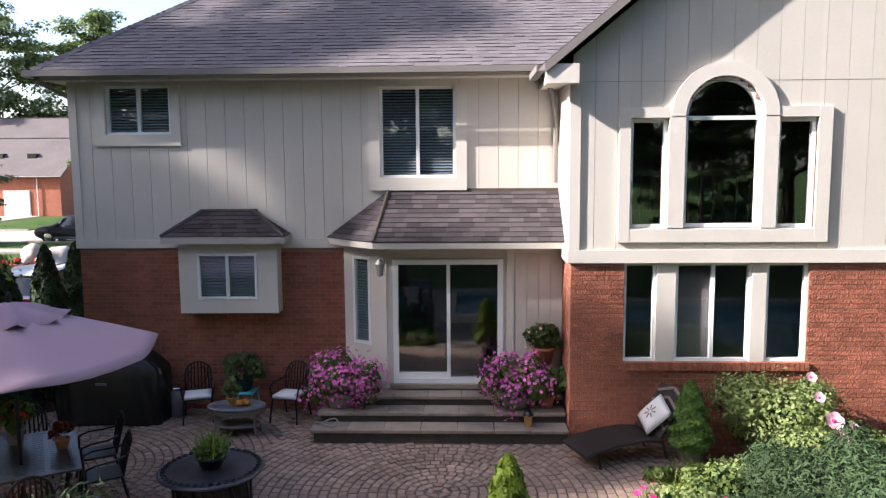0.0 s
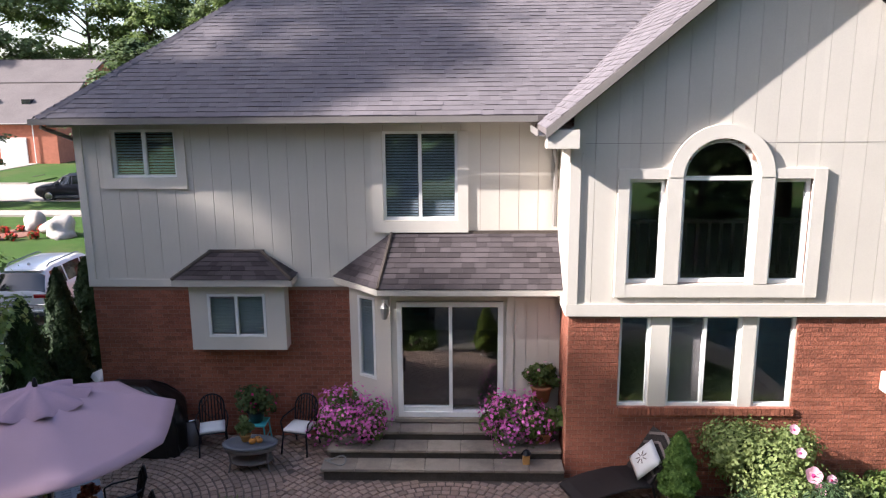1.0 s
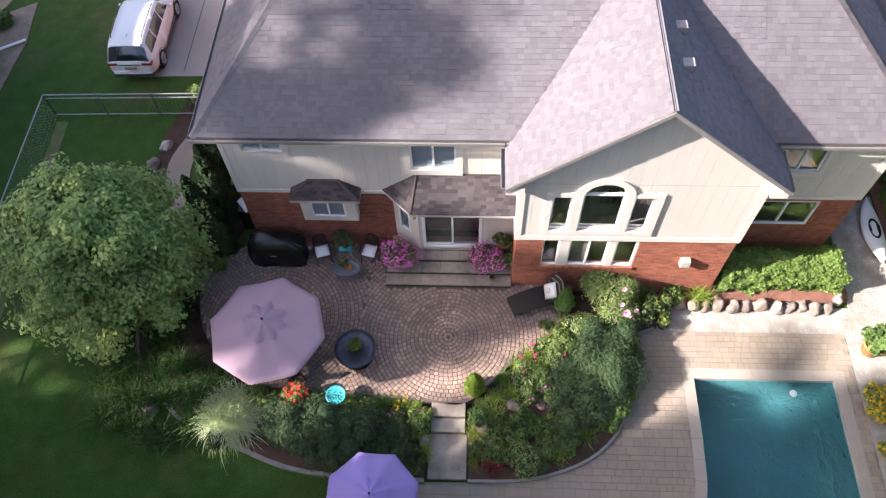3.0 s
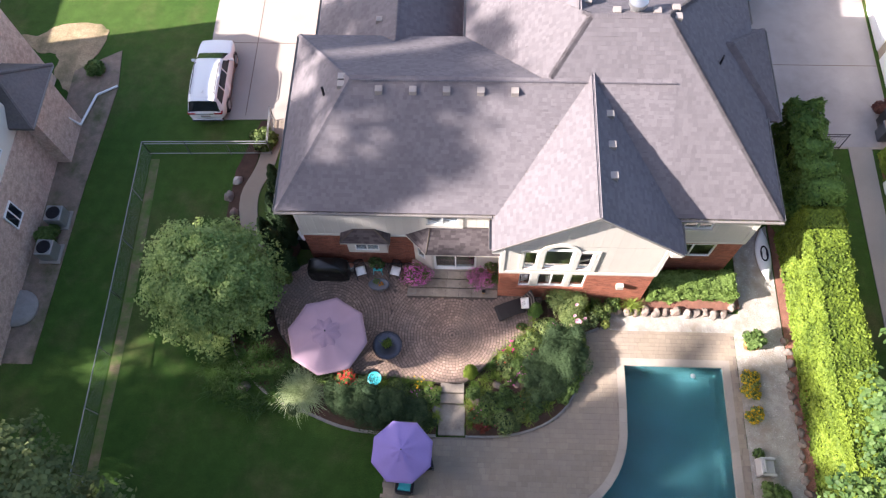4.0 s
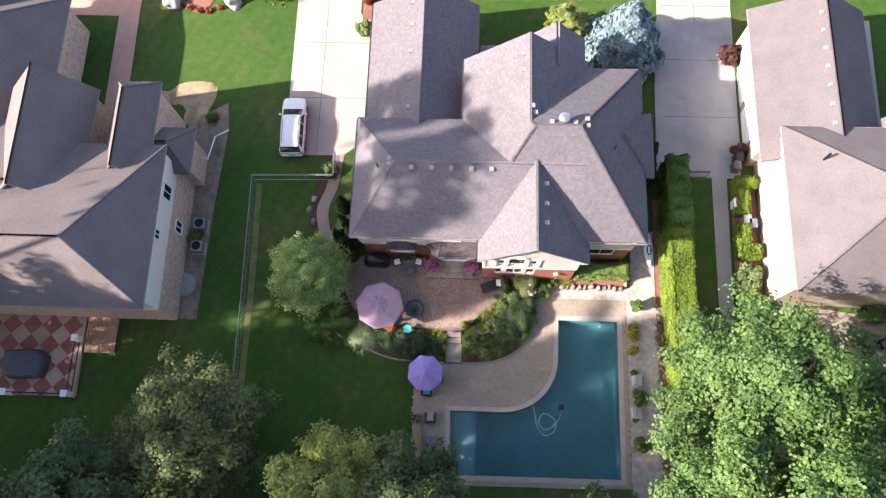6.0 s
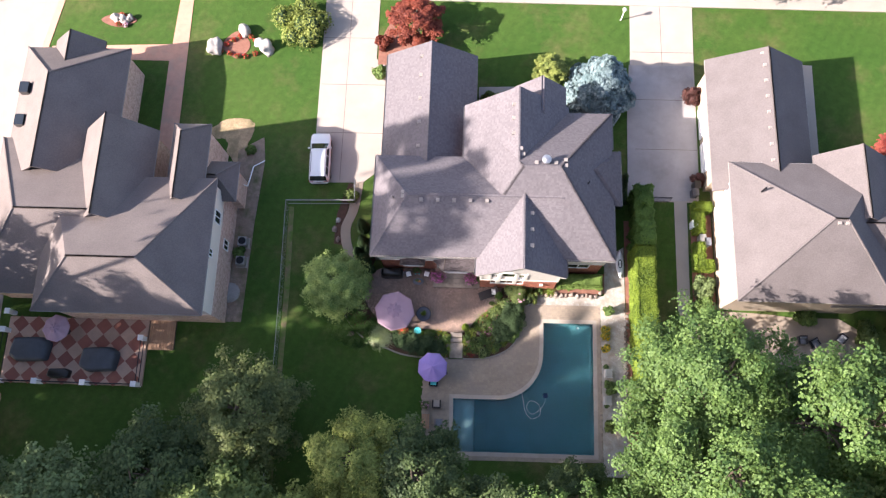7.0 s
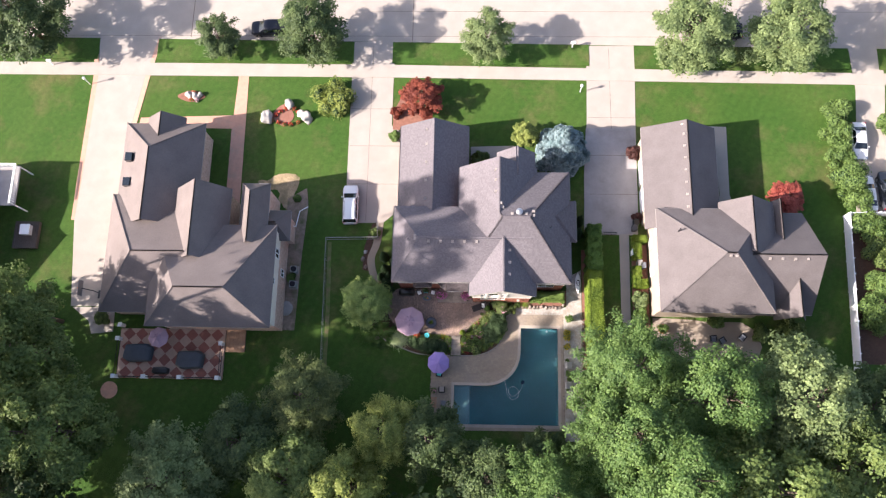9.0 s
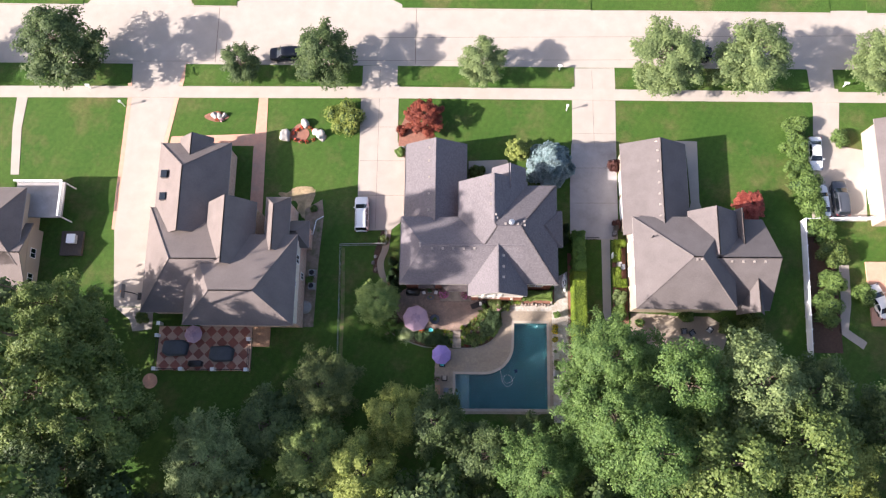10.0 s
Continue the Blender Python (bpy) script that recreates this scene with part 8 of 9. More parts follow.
box(bm, 0, 0.78, 0, 0.66, -0.025, 0.025, m=Matrix.Translation((1.24, 0, 0.34)) @ Matrix.Rotation(radians(-52), 4, "Y"))
back = part("backrest", bm, WICKER, ch, "woven herringbone back")
lean = Matrix.Translation((1.24, 0, 0.34)) @ Matrix.Rotation(radians(-52), 4, "Y")
for k in range(8):
    for s in (-1, 1):
        part("weave_strip", boxed(-0.022, 0.022, -0.165, 0.165, 0.026, 0.032, m=lean @ Matrix.Translation((0.12 + 0.085 * k, 0.33 + 0.155 * s, 0)) @ Matrix.Rotation(radians(24 * s), 4, "Z")), TAUPE if k % 2 else WICKER, back)
for x, y in ((0.18, 0.04), (0.18, 0.62), (1.3, 0.04), (1.3, 0.62)):
    part("leg", rod(bmesh.new(), (x, y, 0.3), (x + 0.08, y, 0.0), 0.02, 0.02, 6), WICKER, ch)
for y in (-0.012, 0.672):
    part("side_rail", pipe(bmesh.new(), [(x, y, z - 0.02) for x, z in pts], 0.022, 6), WICKER, ch)
pillow = thing("pillow", "white scatter pillow with a grey motif on the chaise", "pillow", (2.858, -2.07, PZ + 0.62), 21)
tilt = Matrix.Rotation(radians(-52), 4, "Y") @ Matrix.Rotation(radians(-24), 4, "Z")
bm = bmesh.new()
for s in (1, -1):
    g = [[bm.verts.new(((i / 8 - 0.5) * 0.50, (j / 8 - 0.5) * 0.50, s * 0.085 * (1 - (i / 4 - 1) ** 4) * (1 - (j / 4 - 1) ** 4))) for j in range(9)] for i in range(9)]
    for i in range(8):
        for j in range(8):
            bm.faces.new((g[i][j], g[i + 1][j], g[i + 1][j + 1], g[i][j + 1]))
bmesh.ops.remove_doubles(bm, verts=bm.verts[:], dist=0.0005)
bmesh.ops.transform(bm, matrix=tilt, verts=bm.verts[:])
cover = part("cover", bm, CUSHION, pillow, "", True)
for k in range(7):
    a = math.tau * k / 7
    part("motif", boxed(0.03, 0.11, -0.008, 0.008, 0.083, 0.091, m=tilt @ Matrix.Rotation(a, 4, "Z")), TAUPE, cover, "grey printed motif")

# seen through the windows of the wing
loft = thing("loft_railing", "dark wooden loft railing behind the arched window", "railing", (3.95, -0.5, 3.74))
part("handrail", boxed(-1.9, 1.9, -0.03, 0.03, 0.88, 0.95), RISER, loft)
for k in range(19):
    part("baluster", boxed(-1.84 + 0.2 * k, -1.79 + 0.2 * k, -0.025, 0.025, 0.0, 0.88), RISER, loft)

# ---- planting in the beds ----
BZ = 0.28


def perennial(x, y, r, h, mat, seed, flower=None, fn=14, fsize=0.04, label="clump of long green leaves", n=None, width=0.012, group="perennials", z=BZ):
    t = thing("perennial", label, "plant", (x, y, z), group=group)
    blades(t, "foliage", (0, 0, 0), n or int(90 + 160 * r), h, r, mat, seed, width, 1.0, r * 0.25)
    if flower is not None:
        rng = np.random.default_rng(seed + 900)
        a, q = rng.uniform(0, math.tau, fn), np.sqrt(rng.random(fn)) * r * 0.8
        p = np.stack([q * np.cos(a), q * np.sin(a), h * rng.uniform(0.55, 0.95, fn)], 1)
        d = np.tile([0.0, -0.3, 1.0], (fn, 1))
        blooms(t, p, d, fsize, flower, rng)
    return t


def leafy_mound(x, y, r, h, mat, seed, size=0.07, n=1500, flower=None, fn=20, fsize=0.04, label="low leafy garden plant", z=BZ, group="bed plants"):
    t = shrub(x, y, z - 0.03, r, h, mat, n, size, seed, label, "garden_plant", "plant", group)
    if flower is not None:
        rng = np.random.default_rng(seed + 500)
        lobes = crown_lobes(np.random.default_rng(seed), r, h, 12, (0, 0, h * 0.5), 0.42)
        p, d = lump_cloud(rng, [(c, q * 1.05) for c, q in lobes], fn, 0.05, 0.1)
        p[:, 2] = np.abs(p[:, 2])
        blooms(t, p, d, fsize, flower, rng)
    return t


# spreading junipers, rough layered mounds
for i, (x, y, r, h) in enumerate(((4.75, -3.6, 0.8, 0.72), (4.4, -4.5, 0.95, 0.82), (3.75, -5.5, 0.85, 0.7), (4.9, -4.4, 0.7, 0.8), (3.5, -4.9, 0.6, 0.5))):
    shrub(x, y, BZ - 0.05, r, h, L_JUNIPER, 15000, 0.021, 200 + i, "spreading blue-green juniper in the bed", "juniper", "conifer", "junipers by the pool", 5.0, 0.10)
for i, (x, y, r, h) in enumerate(((-4.3, -6.6, 1.0, 0.8), (-3.1, -6.7, 0.95, 0.85), (-2.1, -7.1, 0.7, 0.7), (-5.2, -6.4, 0.6, 0.6))):
    shrub(x, y, BZ - 0.08, r, h, L_JUNIPER, 12000, 0.023, 220 + i, "dark green spreading yew in the bed", "yew", "conifer", "yews by the lawn", 5.0, 0.12)
t = thing("ornamental_grass", "large arching clump of pale striped grass", "ornamental grass", (-6.85, -6.1, 0.2))
blades(t, "foliage", (0, 0, 0), 1900, 1.35, 1.15, L_PALE, 31, 0.018, 1.55, 0.24)
for i, (x, y) in enumerate(((-8.6, -4.6), (-8.1, -5.5), (-9.3, -3.8), (-9.4, -4.8), (-8.9, -5.6), (-7.6, -5.1), (-9.2, -2.8), (-8.0, -6.3), (-10.0, -5.6), (-10.4, -4.6), (-9.6, -6.5), (-10.6, -6.2), (-8.9, -6.9), (-10.9, -5.2))):
    perennial(x, y, 0.75, 0.95, L_STRAP, 300 + i, label="tall clump of dark strappy leaves", n=170, width=0.022, group="strappy clumps")
# flowering bed beside the patio steps
for i, (x, y, r, h, fl) in enumerate(((-2.3, -5.6, 0.32, 0.4, None), (-1.75, -5.65, 0.3, 0.38, F_YELLOW), (-1.3, -5.75, 0.3, 0.36, None), (-2.8, -5.6, 0.3, 0.4, None), (-1.05, -6.5, 0.3, 0.35, None), (-0.98, -7.1, 0.3, 0.35, None), (1.35, -4.75, 0.32, 0.42, None), (1.75, -4.3, 0.32, 0.45, None), (2.15, -3.95, 0.32, 0.42, F_MAGENTA), (2.6, -3.6, 0.34, 0.45, None), (3.0, -3.25, 0.34, 0.5, None), (2.3, -4.6, 0.35, 0.45, None), (0.7, -5.75, 0.32, 0.4, None), (0.55, -6.5, 0.32, 0.4, None), (1.15, -5.4, 0.35, 0.42, None), (2.75, -4.25, 0.4, 0.5, None), (0.6, -7.3, 0.3, 0.35, None), (3.25, -2.75, 0.3, 0.5, None), (6.0, -1.9, 0.42, 0.7, None), (7.7, -1.75, 0.5, 0.75, None), (5.6, -2.1, 0.4, 0.6, None))):
    perennial(x, y, r * 1.25, h * 1.1, L_LILY if i % 3 else L_GRASS, 340 + i, fl, 9, 0.05, "arching clump of fresh green daylily leaves", 150, 0.013, "daylilies")
for i, (x, y, r, h, mat, fl, fn) in enumerate(((2.25, -5.3, 0.32, 0.42, L_TREE, F_PINK, 44), (2.75, -5.1, 0.32, 0.45, L_BRIGHT, F_PINK, 34), (-1.85, -6.15, 0.28, 0.36, L_TREE, F_PINK, 34), (-1.5, -6.55, 0.35, 0.35, L_TREE, None, 0), (-0.3 - 1.0, -7.3, 0.4, 0.35, L_DARK, None, 0), (1.3, -6.4, 0.4, 0.35, L_TREE, None, 0), (2.0, -6.2, 0.42, 0.4, L_BRIGHT, None, 0), (2.7, -6.4, 0.42, 0.4, L_BRIGHT, F_RED, 6), (1.5, -7.1, 0.42, 0.35, L_TREE, F_MAGENTA, 10), (2.3, -7.2, 0.38, 0.32, L_DARK, None, 0), (3.2, -6.7, 0.38, 0.4, L_BRIGHT, None, 0), (4.75, -5.6, 0.4, 0.45, L_BRIGHT, None, 0), (5.15, -4.7, 0.35, 0.5, L_BRIGHT, None, 0), (5.3, -3.7, 0.4, 0.6, L_TREE, None, 0), (5.6, -2.7, 0.45, 0.6, L_GREY, None, 0), (6.3, -2.2, 0.42, 0.5, L_TREE, F_RED, 5), (6.9, -1.75, 0.35, 0.4, L_BRIGHT, None, 0), (3.3, -3.7, 0.4, 0.55, L_TREE, None, 0), (3.0, -6.1, 0.35, 0.4, L_GOLD, None, 0), (1.0, -7.4, 0.3, 0.3, L_RED, None, 0), (-0.98, -5.95, 0.22, 0.25, L_GOLD, None, 0), (-2.45, -6.1, 0.35, 0.3, L_BRIGHT, None, 0), (-8.5, -0.2, 0.3, 0.5, L_BRIGHT, F_RED, 4), (-8.2, -0.9, 0.3, 0.35, L_GOLD, None, 0), (-9.4, -0.4, 0.4, 0.4, L_TREE, None, 0), (-9.8, -1.9, 0.5, 0.5, L_DARK, None, 0), (-7.1, -6.9, 0.3, 0.3, L_DARK, None, 0), (2.75, -3.02, 0.2, 0.38, L_TREE, F_RED, 14))):
    leafy_mound(x, y, r, h, mat, 400 + i, 0.07, 1300, fl, fn)
# lush fill between the clumps
fill = ((0.62, -6.05), (1.0, -6.85), (1.6, -5.2), (2.05, -4.75), (2.55, -4.75), (3.1, -4.35), (3.3, -5.95), (2.95, -3.95), (1.1, -5.95), (1.75, -6.65), (2.6, -6.85), (3.8, -6.45), (4.45, -6.1), (5.0, -5.15), (5.3, -4.2), (3.75, -3.1), (4.05, -2.85), (5.25, -2.5), (0.75, -7.0), (1.95, -7.3), (3.0, -7.0), (-1.15, -6.2), (-2.75, -6.0), (-3.3, -5.75), (-5.5, -5.75), (-6.1, -5.55), (-1.3, -7.4))
for i, (x, y) in enumerate(fill):
    if i % 3 == 2:
        perennial(x, y, 0.42, 0.48, L_LILY, 940 + i, F_MAGENTA if i == 5 else None, 8, 0.045, "arching clump of fresh green daylily leaves", 170, 0.014, "daylilies")
    else:
        leafy_mound(x, y, 0.30 + 0.05 * (i % 4), 0.34 + 0.06 * (i % 3), (L_BRIGHT, L_BOX, L_TREE, L_HIB)[i % 4], 960 + i, 0.06, 1500, (None, F_PINK, None, F_RED, None)[i % 5], 16)
# red geraniums, glazed bowl
potted("red flowering plant in a dark pot at the patio edge", -4.82, -5.62, 0.30, 0.22, 0.26, COVER, L_BRIGHT, 0.42, 0.44, 900, 0.07, F_RED, 21, 240, 0.055)
bowl = thing("birdbath", "turquoise glazed birdbath at the patio edge", "birdbath", (-3.62, -5.62, 0.36))
part("pedestal", lathe(bmesh.new(), [(0.14, 0), (0.11, 0.04), (0.06, 0.2), (0.09, 0.44)], 18), TEAL, bowl, "", True)
part("bowl", lathe(bmesh.new(), [(0.08, 0.42), (0.2, 0.47), (0.29, 0.55), (0.30, 0.57), (0.27, 0.56), (0.18, 0.50), (0.02, 0.485)], 28), TEAL, bowl, "", True)
# small cone topiary, dwarf conifer, hibiscus
pt = thing("topiary", "dense green cone conifer in a pale pot", "topiary", (3.32, -2.32, PZ - 0.05))
pot(pt, 0.2, 0.3, GREYPOT)
cone_plant(pt, "foliage", 0.33, 1.0, 7000, 0.035, L_CONE, 17, 0.55, 0.26, 2.2)
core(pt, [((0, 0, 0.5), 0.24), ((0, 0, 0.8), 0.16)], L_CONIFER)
dc = thing("dwarf_conifer", "small bright yellow-green dwarf conifer by the steps", "conifer", (0.5, -5.2, PZ - 0.06))
pot(dc, 0.2, 0.26, WHITE)
cone_plant(dc, "foliage", 0.31, 1.06, 9000, 0.032, L_ARBOR, 18, 0.5, 0.22, 2.2)
core(dc, [((0, 0, 0.48), 0.22), ((0, 0, 0.75), 0.16), ((0, 0, 0.95), 0.1)], L_CONE)
rng = np.random.default_rng(181)
a_ = rng.uniform(0, math.tau, 40)
blooms(dc, np.stack([np.cos(a_) * 0.2, np.sin(a_) * 0.2, rng.uniform(0.24, 0.34, 40)], 1), np.stack([np.cos(a_), np.sin(a_), np.full(40, 0.8)], 1), 0.03, F_BLUSH, rng)
hib = shrub(4.75, -2.05, BZ - 0.05, 0.72, 1.3, L_HIB, 17000, 0.045, 77, "full hibiscus bush with large blush flowers", "hibiscus", "flowering bush", "", 1.4, 0.22)
for dx, dy, dz, r in ((0.38, -0.82, 1.02, 0.13), (0.22, -0.70, 1.32, 0.08), (0.52, -0.80, 0.80, 0.10), (0.74, -0.66, 0.86, 0.08), (0.12, -0.90, 0.62, 0.085), (-0.3, -0.85, 0.45, 0.075), (0.3, -0.25, 1.48, 0.08)):
    q = Vector((0.05, -1.0, 0.75)).to_track_quat("Z", "Y")
    c = Vector((dx, dy, dz))
    verts, faces = [tuple(c)], []
    for f, lift in ((0.5, 0.12), (1.0, 0.34)):
        for k in range(30):
            a = math.tau * k / 30
            rad = r * f * (0.90 + 0.12 * abs(math.cos(2.5 * a)))
            verts.append(tuple(c + q @ Vector((math.cos(a) * rad, math.sin(a) * rad, r * lift))))
    faces += [(0, 1 + k, 1 + (k + 1) % 30) for k in range(30)] + [(1 + k, 31 + k, 31 + (k + 1) % 30, 1 + (k + 1) % 30) for k in range(30)]
    fl = mesh_object("flower", verts, faces, F_BLUSH, hib, "blush hibiscus flower with a dark eye")
    eye = part("flower_eye", lathe(bmesh.new(), [(r * 0.24, r * 0.09), (r * 0.10, r * 0.13), (r * 0.05, r * 0.5), (r * 0.02, r * 0.55)], 12), F_MAGENTA, fl, "magenta flower eye")
    eye.matrix_local = Matrix.Translation(c) @ q.to_matrix().to_4x4()


# ---- stones ----
def stone(x, y, z, sx, sy, sz, seed, label, mat=None, group="", category="rock", name="rock"):
    rng = np.random.default_rng(seed)
    bm = bmesh.new()
    bmesh.ops.create_icosphere(bm, subdivisions=3, radius=1.0)
    off = Vector(rng.uniform(0, 50, 3))
    for v in bm.verts:
        n = noise.noise(v.co * 1.1 + off) * 0.5 + noise.noise(v.co * 2.6 + off) * 0.2
        v.co *= 1 + n
        v.co.x *= sx
        v.co.y *= sy
        v.co.z = max(-0.4, v.co.z) * sz
    t = part(name, bm, mat or STONE, None, "", True)
    t.location, t.rotation_euler = (x, y, z), (0, 0, rng.uniform(0, 6))
    return tagged(t, label, category, group)


x = 6.55
i = 0
while x < 12.3:
    w = 0.15 + 0.13 * ((i * 37) % 10) / 10
    stone(x + w, -2.02 + 0.05 * math.sin(i * 2.1) + (0.25 if x > 11.8 else 0), 0.14, w * 1.02, 0.2, 0.25 + 0.04 * (i % 3), 600 + i, "rounded fieldstone in a low edging row", group="edging stones")
    x += 2 * w + 0.015
    i += 1
for i, (x, y, s, m) in enumerate(((-1.32, -6.1, 0.24, WHITESTONE), (1.72, -5.62, 0.26, STONE), (0.72, -6.3, 0.26, STONE), (-0.95, -6.75, 0.2, STONE), (0.55, -7.0, 0.2, STONE), (3.05, -3.0, 0.2, STONE), (2.5, -5.55, 0.2, STONE), (-9.5, -6.0, 0.3, STONE), (-1.7, -6.9, 0.2, STONE), (-11.3, 4.4, 0.25, WHITESTONE), (-11.6, 3.5, 0.28, STONE), (-11.2, 2.6, 0.25, STONE), (-9.0, 0.0, 0.2, WHITESTONE))):
    stone(x, y, BZ - 0.02 if x > -9.2 else 0.08, s, s * 0.8, s * 0.8, 700 + i, "weathered garden stone among the plants", m, "garden stones")
for i, (x, y, s) in enumerate(((-21.8, 23.4, 0.75), (-24.6, 21.7, 0.8), (-19.6, 21.8, 0.85), (-20.3, 22.2, 0.5), (-34.8, 24.7, 0.5), (-34.0, 24.5, 0.5), (-33.4, 24.7, 0.35))):
    stone(x, y, 0.25, s, s * 0.85, s * 0.8, 740 + i, "large white boulder on the front lawn", WHITESTONE, "lawn boulders", "boulder", "boulder")
rng = np.random.default_rng(12)
for i in range(26):
    y = -3.2 - i * 0.5
    stone(14.45 + 0.08 * math.sin(i), y, 0.07, 0.2, 0.16, 0.14 + 0.05 * (i % 3) / 3, 780 + i, "rough stone along the gravel edge", group="gravel edge stones")
bm = bmesh.new()
for a, b in zip(BED_SW[28:], BED_SW[29:]):
    box(bm, -0.02, (Vector(b) - Vector(a)).length + 0.02, -0.06, 0.06, -0.02, 0.17, m=Matrix.Translation((*a, 0)) @ Matrix.Rotation(math.atan2(b[1] - a[1], b[0] - a[0]), 4, "Z"))
tagged(part("bed_edging", bm, GREYPOT, None), "low grey stone edging of the bed", "edging", "", "structure")
bm = bmesh.new()
for a, b in zip(BED_SE[20:], BED_SE[21:]):
    box(bm, -0.02, (Vector(b) - Vector(a)).length + 0.02, -0.05, 0.05, -0.02, 0.16, m=Matrix.Translation((*a, 0)) @ Matrix.Rotation(math.atan2(b[1] - a[1], b[0] - a[0]), 4, "Z"))
tagged(part("bed_edging", bm, GREYPOT, None), "low grey stone edging of the bed", "edging", "", "structure")

for i, (x, y) in enumerate(((-22.3, 22.9), (-22.9, 22.5), (-23.5, 22.1), (-24.0, 21.3), (-23.1, 21.0), (-22.3, 20.8), (-21.5, 20.8), (-20.6, 21.1), (-21.2, 22.9), (-20.7, 22.5), (-34.5, 24.1), (-33.8, 24.0), (-34.2, 25.1))):
    leafy_mound(x, y, 0.24, 0.26, L_TREE, 820 + i, 0.09, 260, F_RED if i != 11 else F_BLUSH, 70, 0.07, "small red bedding flowers round the boulders", 0.06, "bedding flowers")

# ---- pool side ----
potted("green plant in a dark blue glazed pot on the gravel", 6.5, -2.75, 0.05, 0.19, 0.28, BLUEPOT, L_GOLD, 0.2, 0.22, 400, 0.07, seed=31)
potted("spiky plant in a large ochre pot on the gravel", 12.85, -3.45, 0.05, 0.36, 0.55, OCHRE, L_BRIGHT, 0.42, 0.6, 900, 0.12, seed=32)
potted("leafy plant in a pot beside the pool", 12.85, -9.9, 0.05, 0.24, 0.35, CLAY, L_BRIGHT, 0.5, 0.6, 1200, 0.12, seed=33)
potted("leafy plant in a pot beside the pool", 12.75, -13.2, 0.05, 0.24, 0.35, CLAY, L_TREE, 0.5, 0.6, 1000, 0.12, seed=35)
potted("pale pink flowers in a pot on the deck", -2.75, -11.85, 0.04, 0.2, 0.3, GREYPOT, L_GREY, 0.3, 0.3, 500, 0.08, F_BLUSH, 34, 60, 0.06)
for x, y, r in ((12.62, -5.05, 0.34), (12.6, -5.6, 0.36), (12.6, -6.55, 0.32)):
    t = leafy_mound(x, y, r, 0.5, L_GOLD, int(-y * 100), 0.08, 900, F_YELLOW, 170, 0.055, "mound of bright yellow flowers by the pool", 0.08, "yellow flowers")
for y in (-8.2, -11.4):
    leafy_mound(12.6, y, 0.22, 0.3, L_BRIGHT, int(-y * 50), 0.07, 500, None, 0, 0.04, "small green plant on the gravel", 0.08, "gravel plants")


def deck_chair(label, x, y, turn, mat, cushion, name="armchair", group=""):
    """A low square armchair with a cushion; it faces -y."""
    t = thing(name, label, "chair", (x, y, 0.04), turn, group)
    part("seat", boxed(-0.33, 0.33, -0.33, 0.25, 0.18, 0.32), mat, t, bevel=0.02)
    part("cushion", boxed(-0.26, 0.26, -0.33, 0.22, 0.325, 0.44), cushion, t, bevel=0.03)
    part("backrest", boxed(-0.33, 0.33, 0.25, 0.36, 0.15, 0.80), mat, t, bevel=0.03)
    part("back_cushion", boxed(-0.26, 0.26, 0.13, 0.245, 0.42, 0.78), cushion, t, bevel=0.03)
    for s in (-1, 1):
        part("arm", boxed(*sorted((s * 0.26, s * 0.38)), -0.34, 0.30, 0.45, 0.60), mat, t, bevel=0.03)
        for y_ in (-0.3, 0.3):
            part("leg", boxed(*sorted((s * 0.29, s * 0.36)), y_ - 0.03, y_ + 0.03, 0.0, 0.45), mat, t)
    return t


deck_chair("brown wicker armchair with a tan cushion", -1.78, -11.75, 180, WICKER, COPING)
deck_chair("low grey armchair with a blue cushion", -1.55, -13.3, 180, TAUPE, GREYTOP)
deck_chair("white plastic armchair beside the pool", 12.75, -8.75, 90, PLASTIC, PLASTIC, group="white pool chairs")
deck_chair("white plastic armchair beside the pool", 12.65, -11.0, 90, PLASTIC, PLASTIC, group="white pool chairs")
deck_chair("teal cushioned chair under the purple umbrella", -1.35, -9.0, -75, IRON, TEAL, group="chairs under the purple umbrella")
deck_chair("teal cushioned chair under the purple umbrella", -2.1, -9.95, 175, IRON, TEAL, group="chairs under the purple umbrella")
deck_chair("teal cushioned chair under the purple umbrella", -2.9, -8.6, 80, IRON, TEAL, group="chairs under the purple umbrella")
tb = thing("side_table", "round black metal table under the purple umbrella", "table", (-2.15, -8.87, 0.04))
part("tabletop", lathe(bmesh.new(), [(0.03, 0.68), (0.5, 0.68), (0.51, 0.70), (0.5, 0.715), (0.03, 0.715)], 30), IRON, tb)
for k in range(3):
    a = math.tau * k / 3
    part("leg", rod(bmesh.new(), (0.1 * math.cos(a), 0.1 * math.sin(a), 0.68), (0.36 * math.cos(a), 0.36 * math.sin(a), 0), 0.02, 0.02, 6), IRON, tb)
bench = thing("bench", "tan wooden storage bench on the deck", "bench", (-2.65, -13.2, 0.04))
for k in range(5):
    part("slat", boxed(-0.32 + 0.13 * k, -0.21 + 0.13 * k, -0.6, 0.6, 0.40, 0.43), WOOD, bench)
for s in (-1, 1):
    part("end_panel", boxed(-0.32, 0.33, s * 0.55 - 0.03, s * 0.55 + 0.03, 0, 0.40), WOOD, bench)
hose = thing("pool_hose", "white floating pool cleaner hose", "pool hose", (0, 0, -0.12))
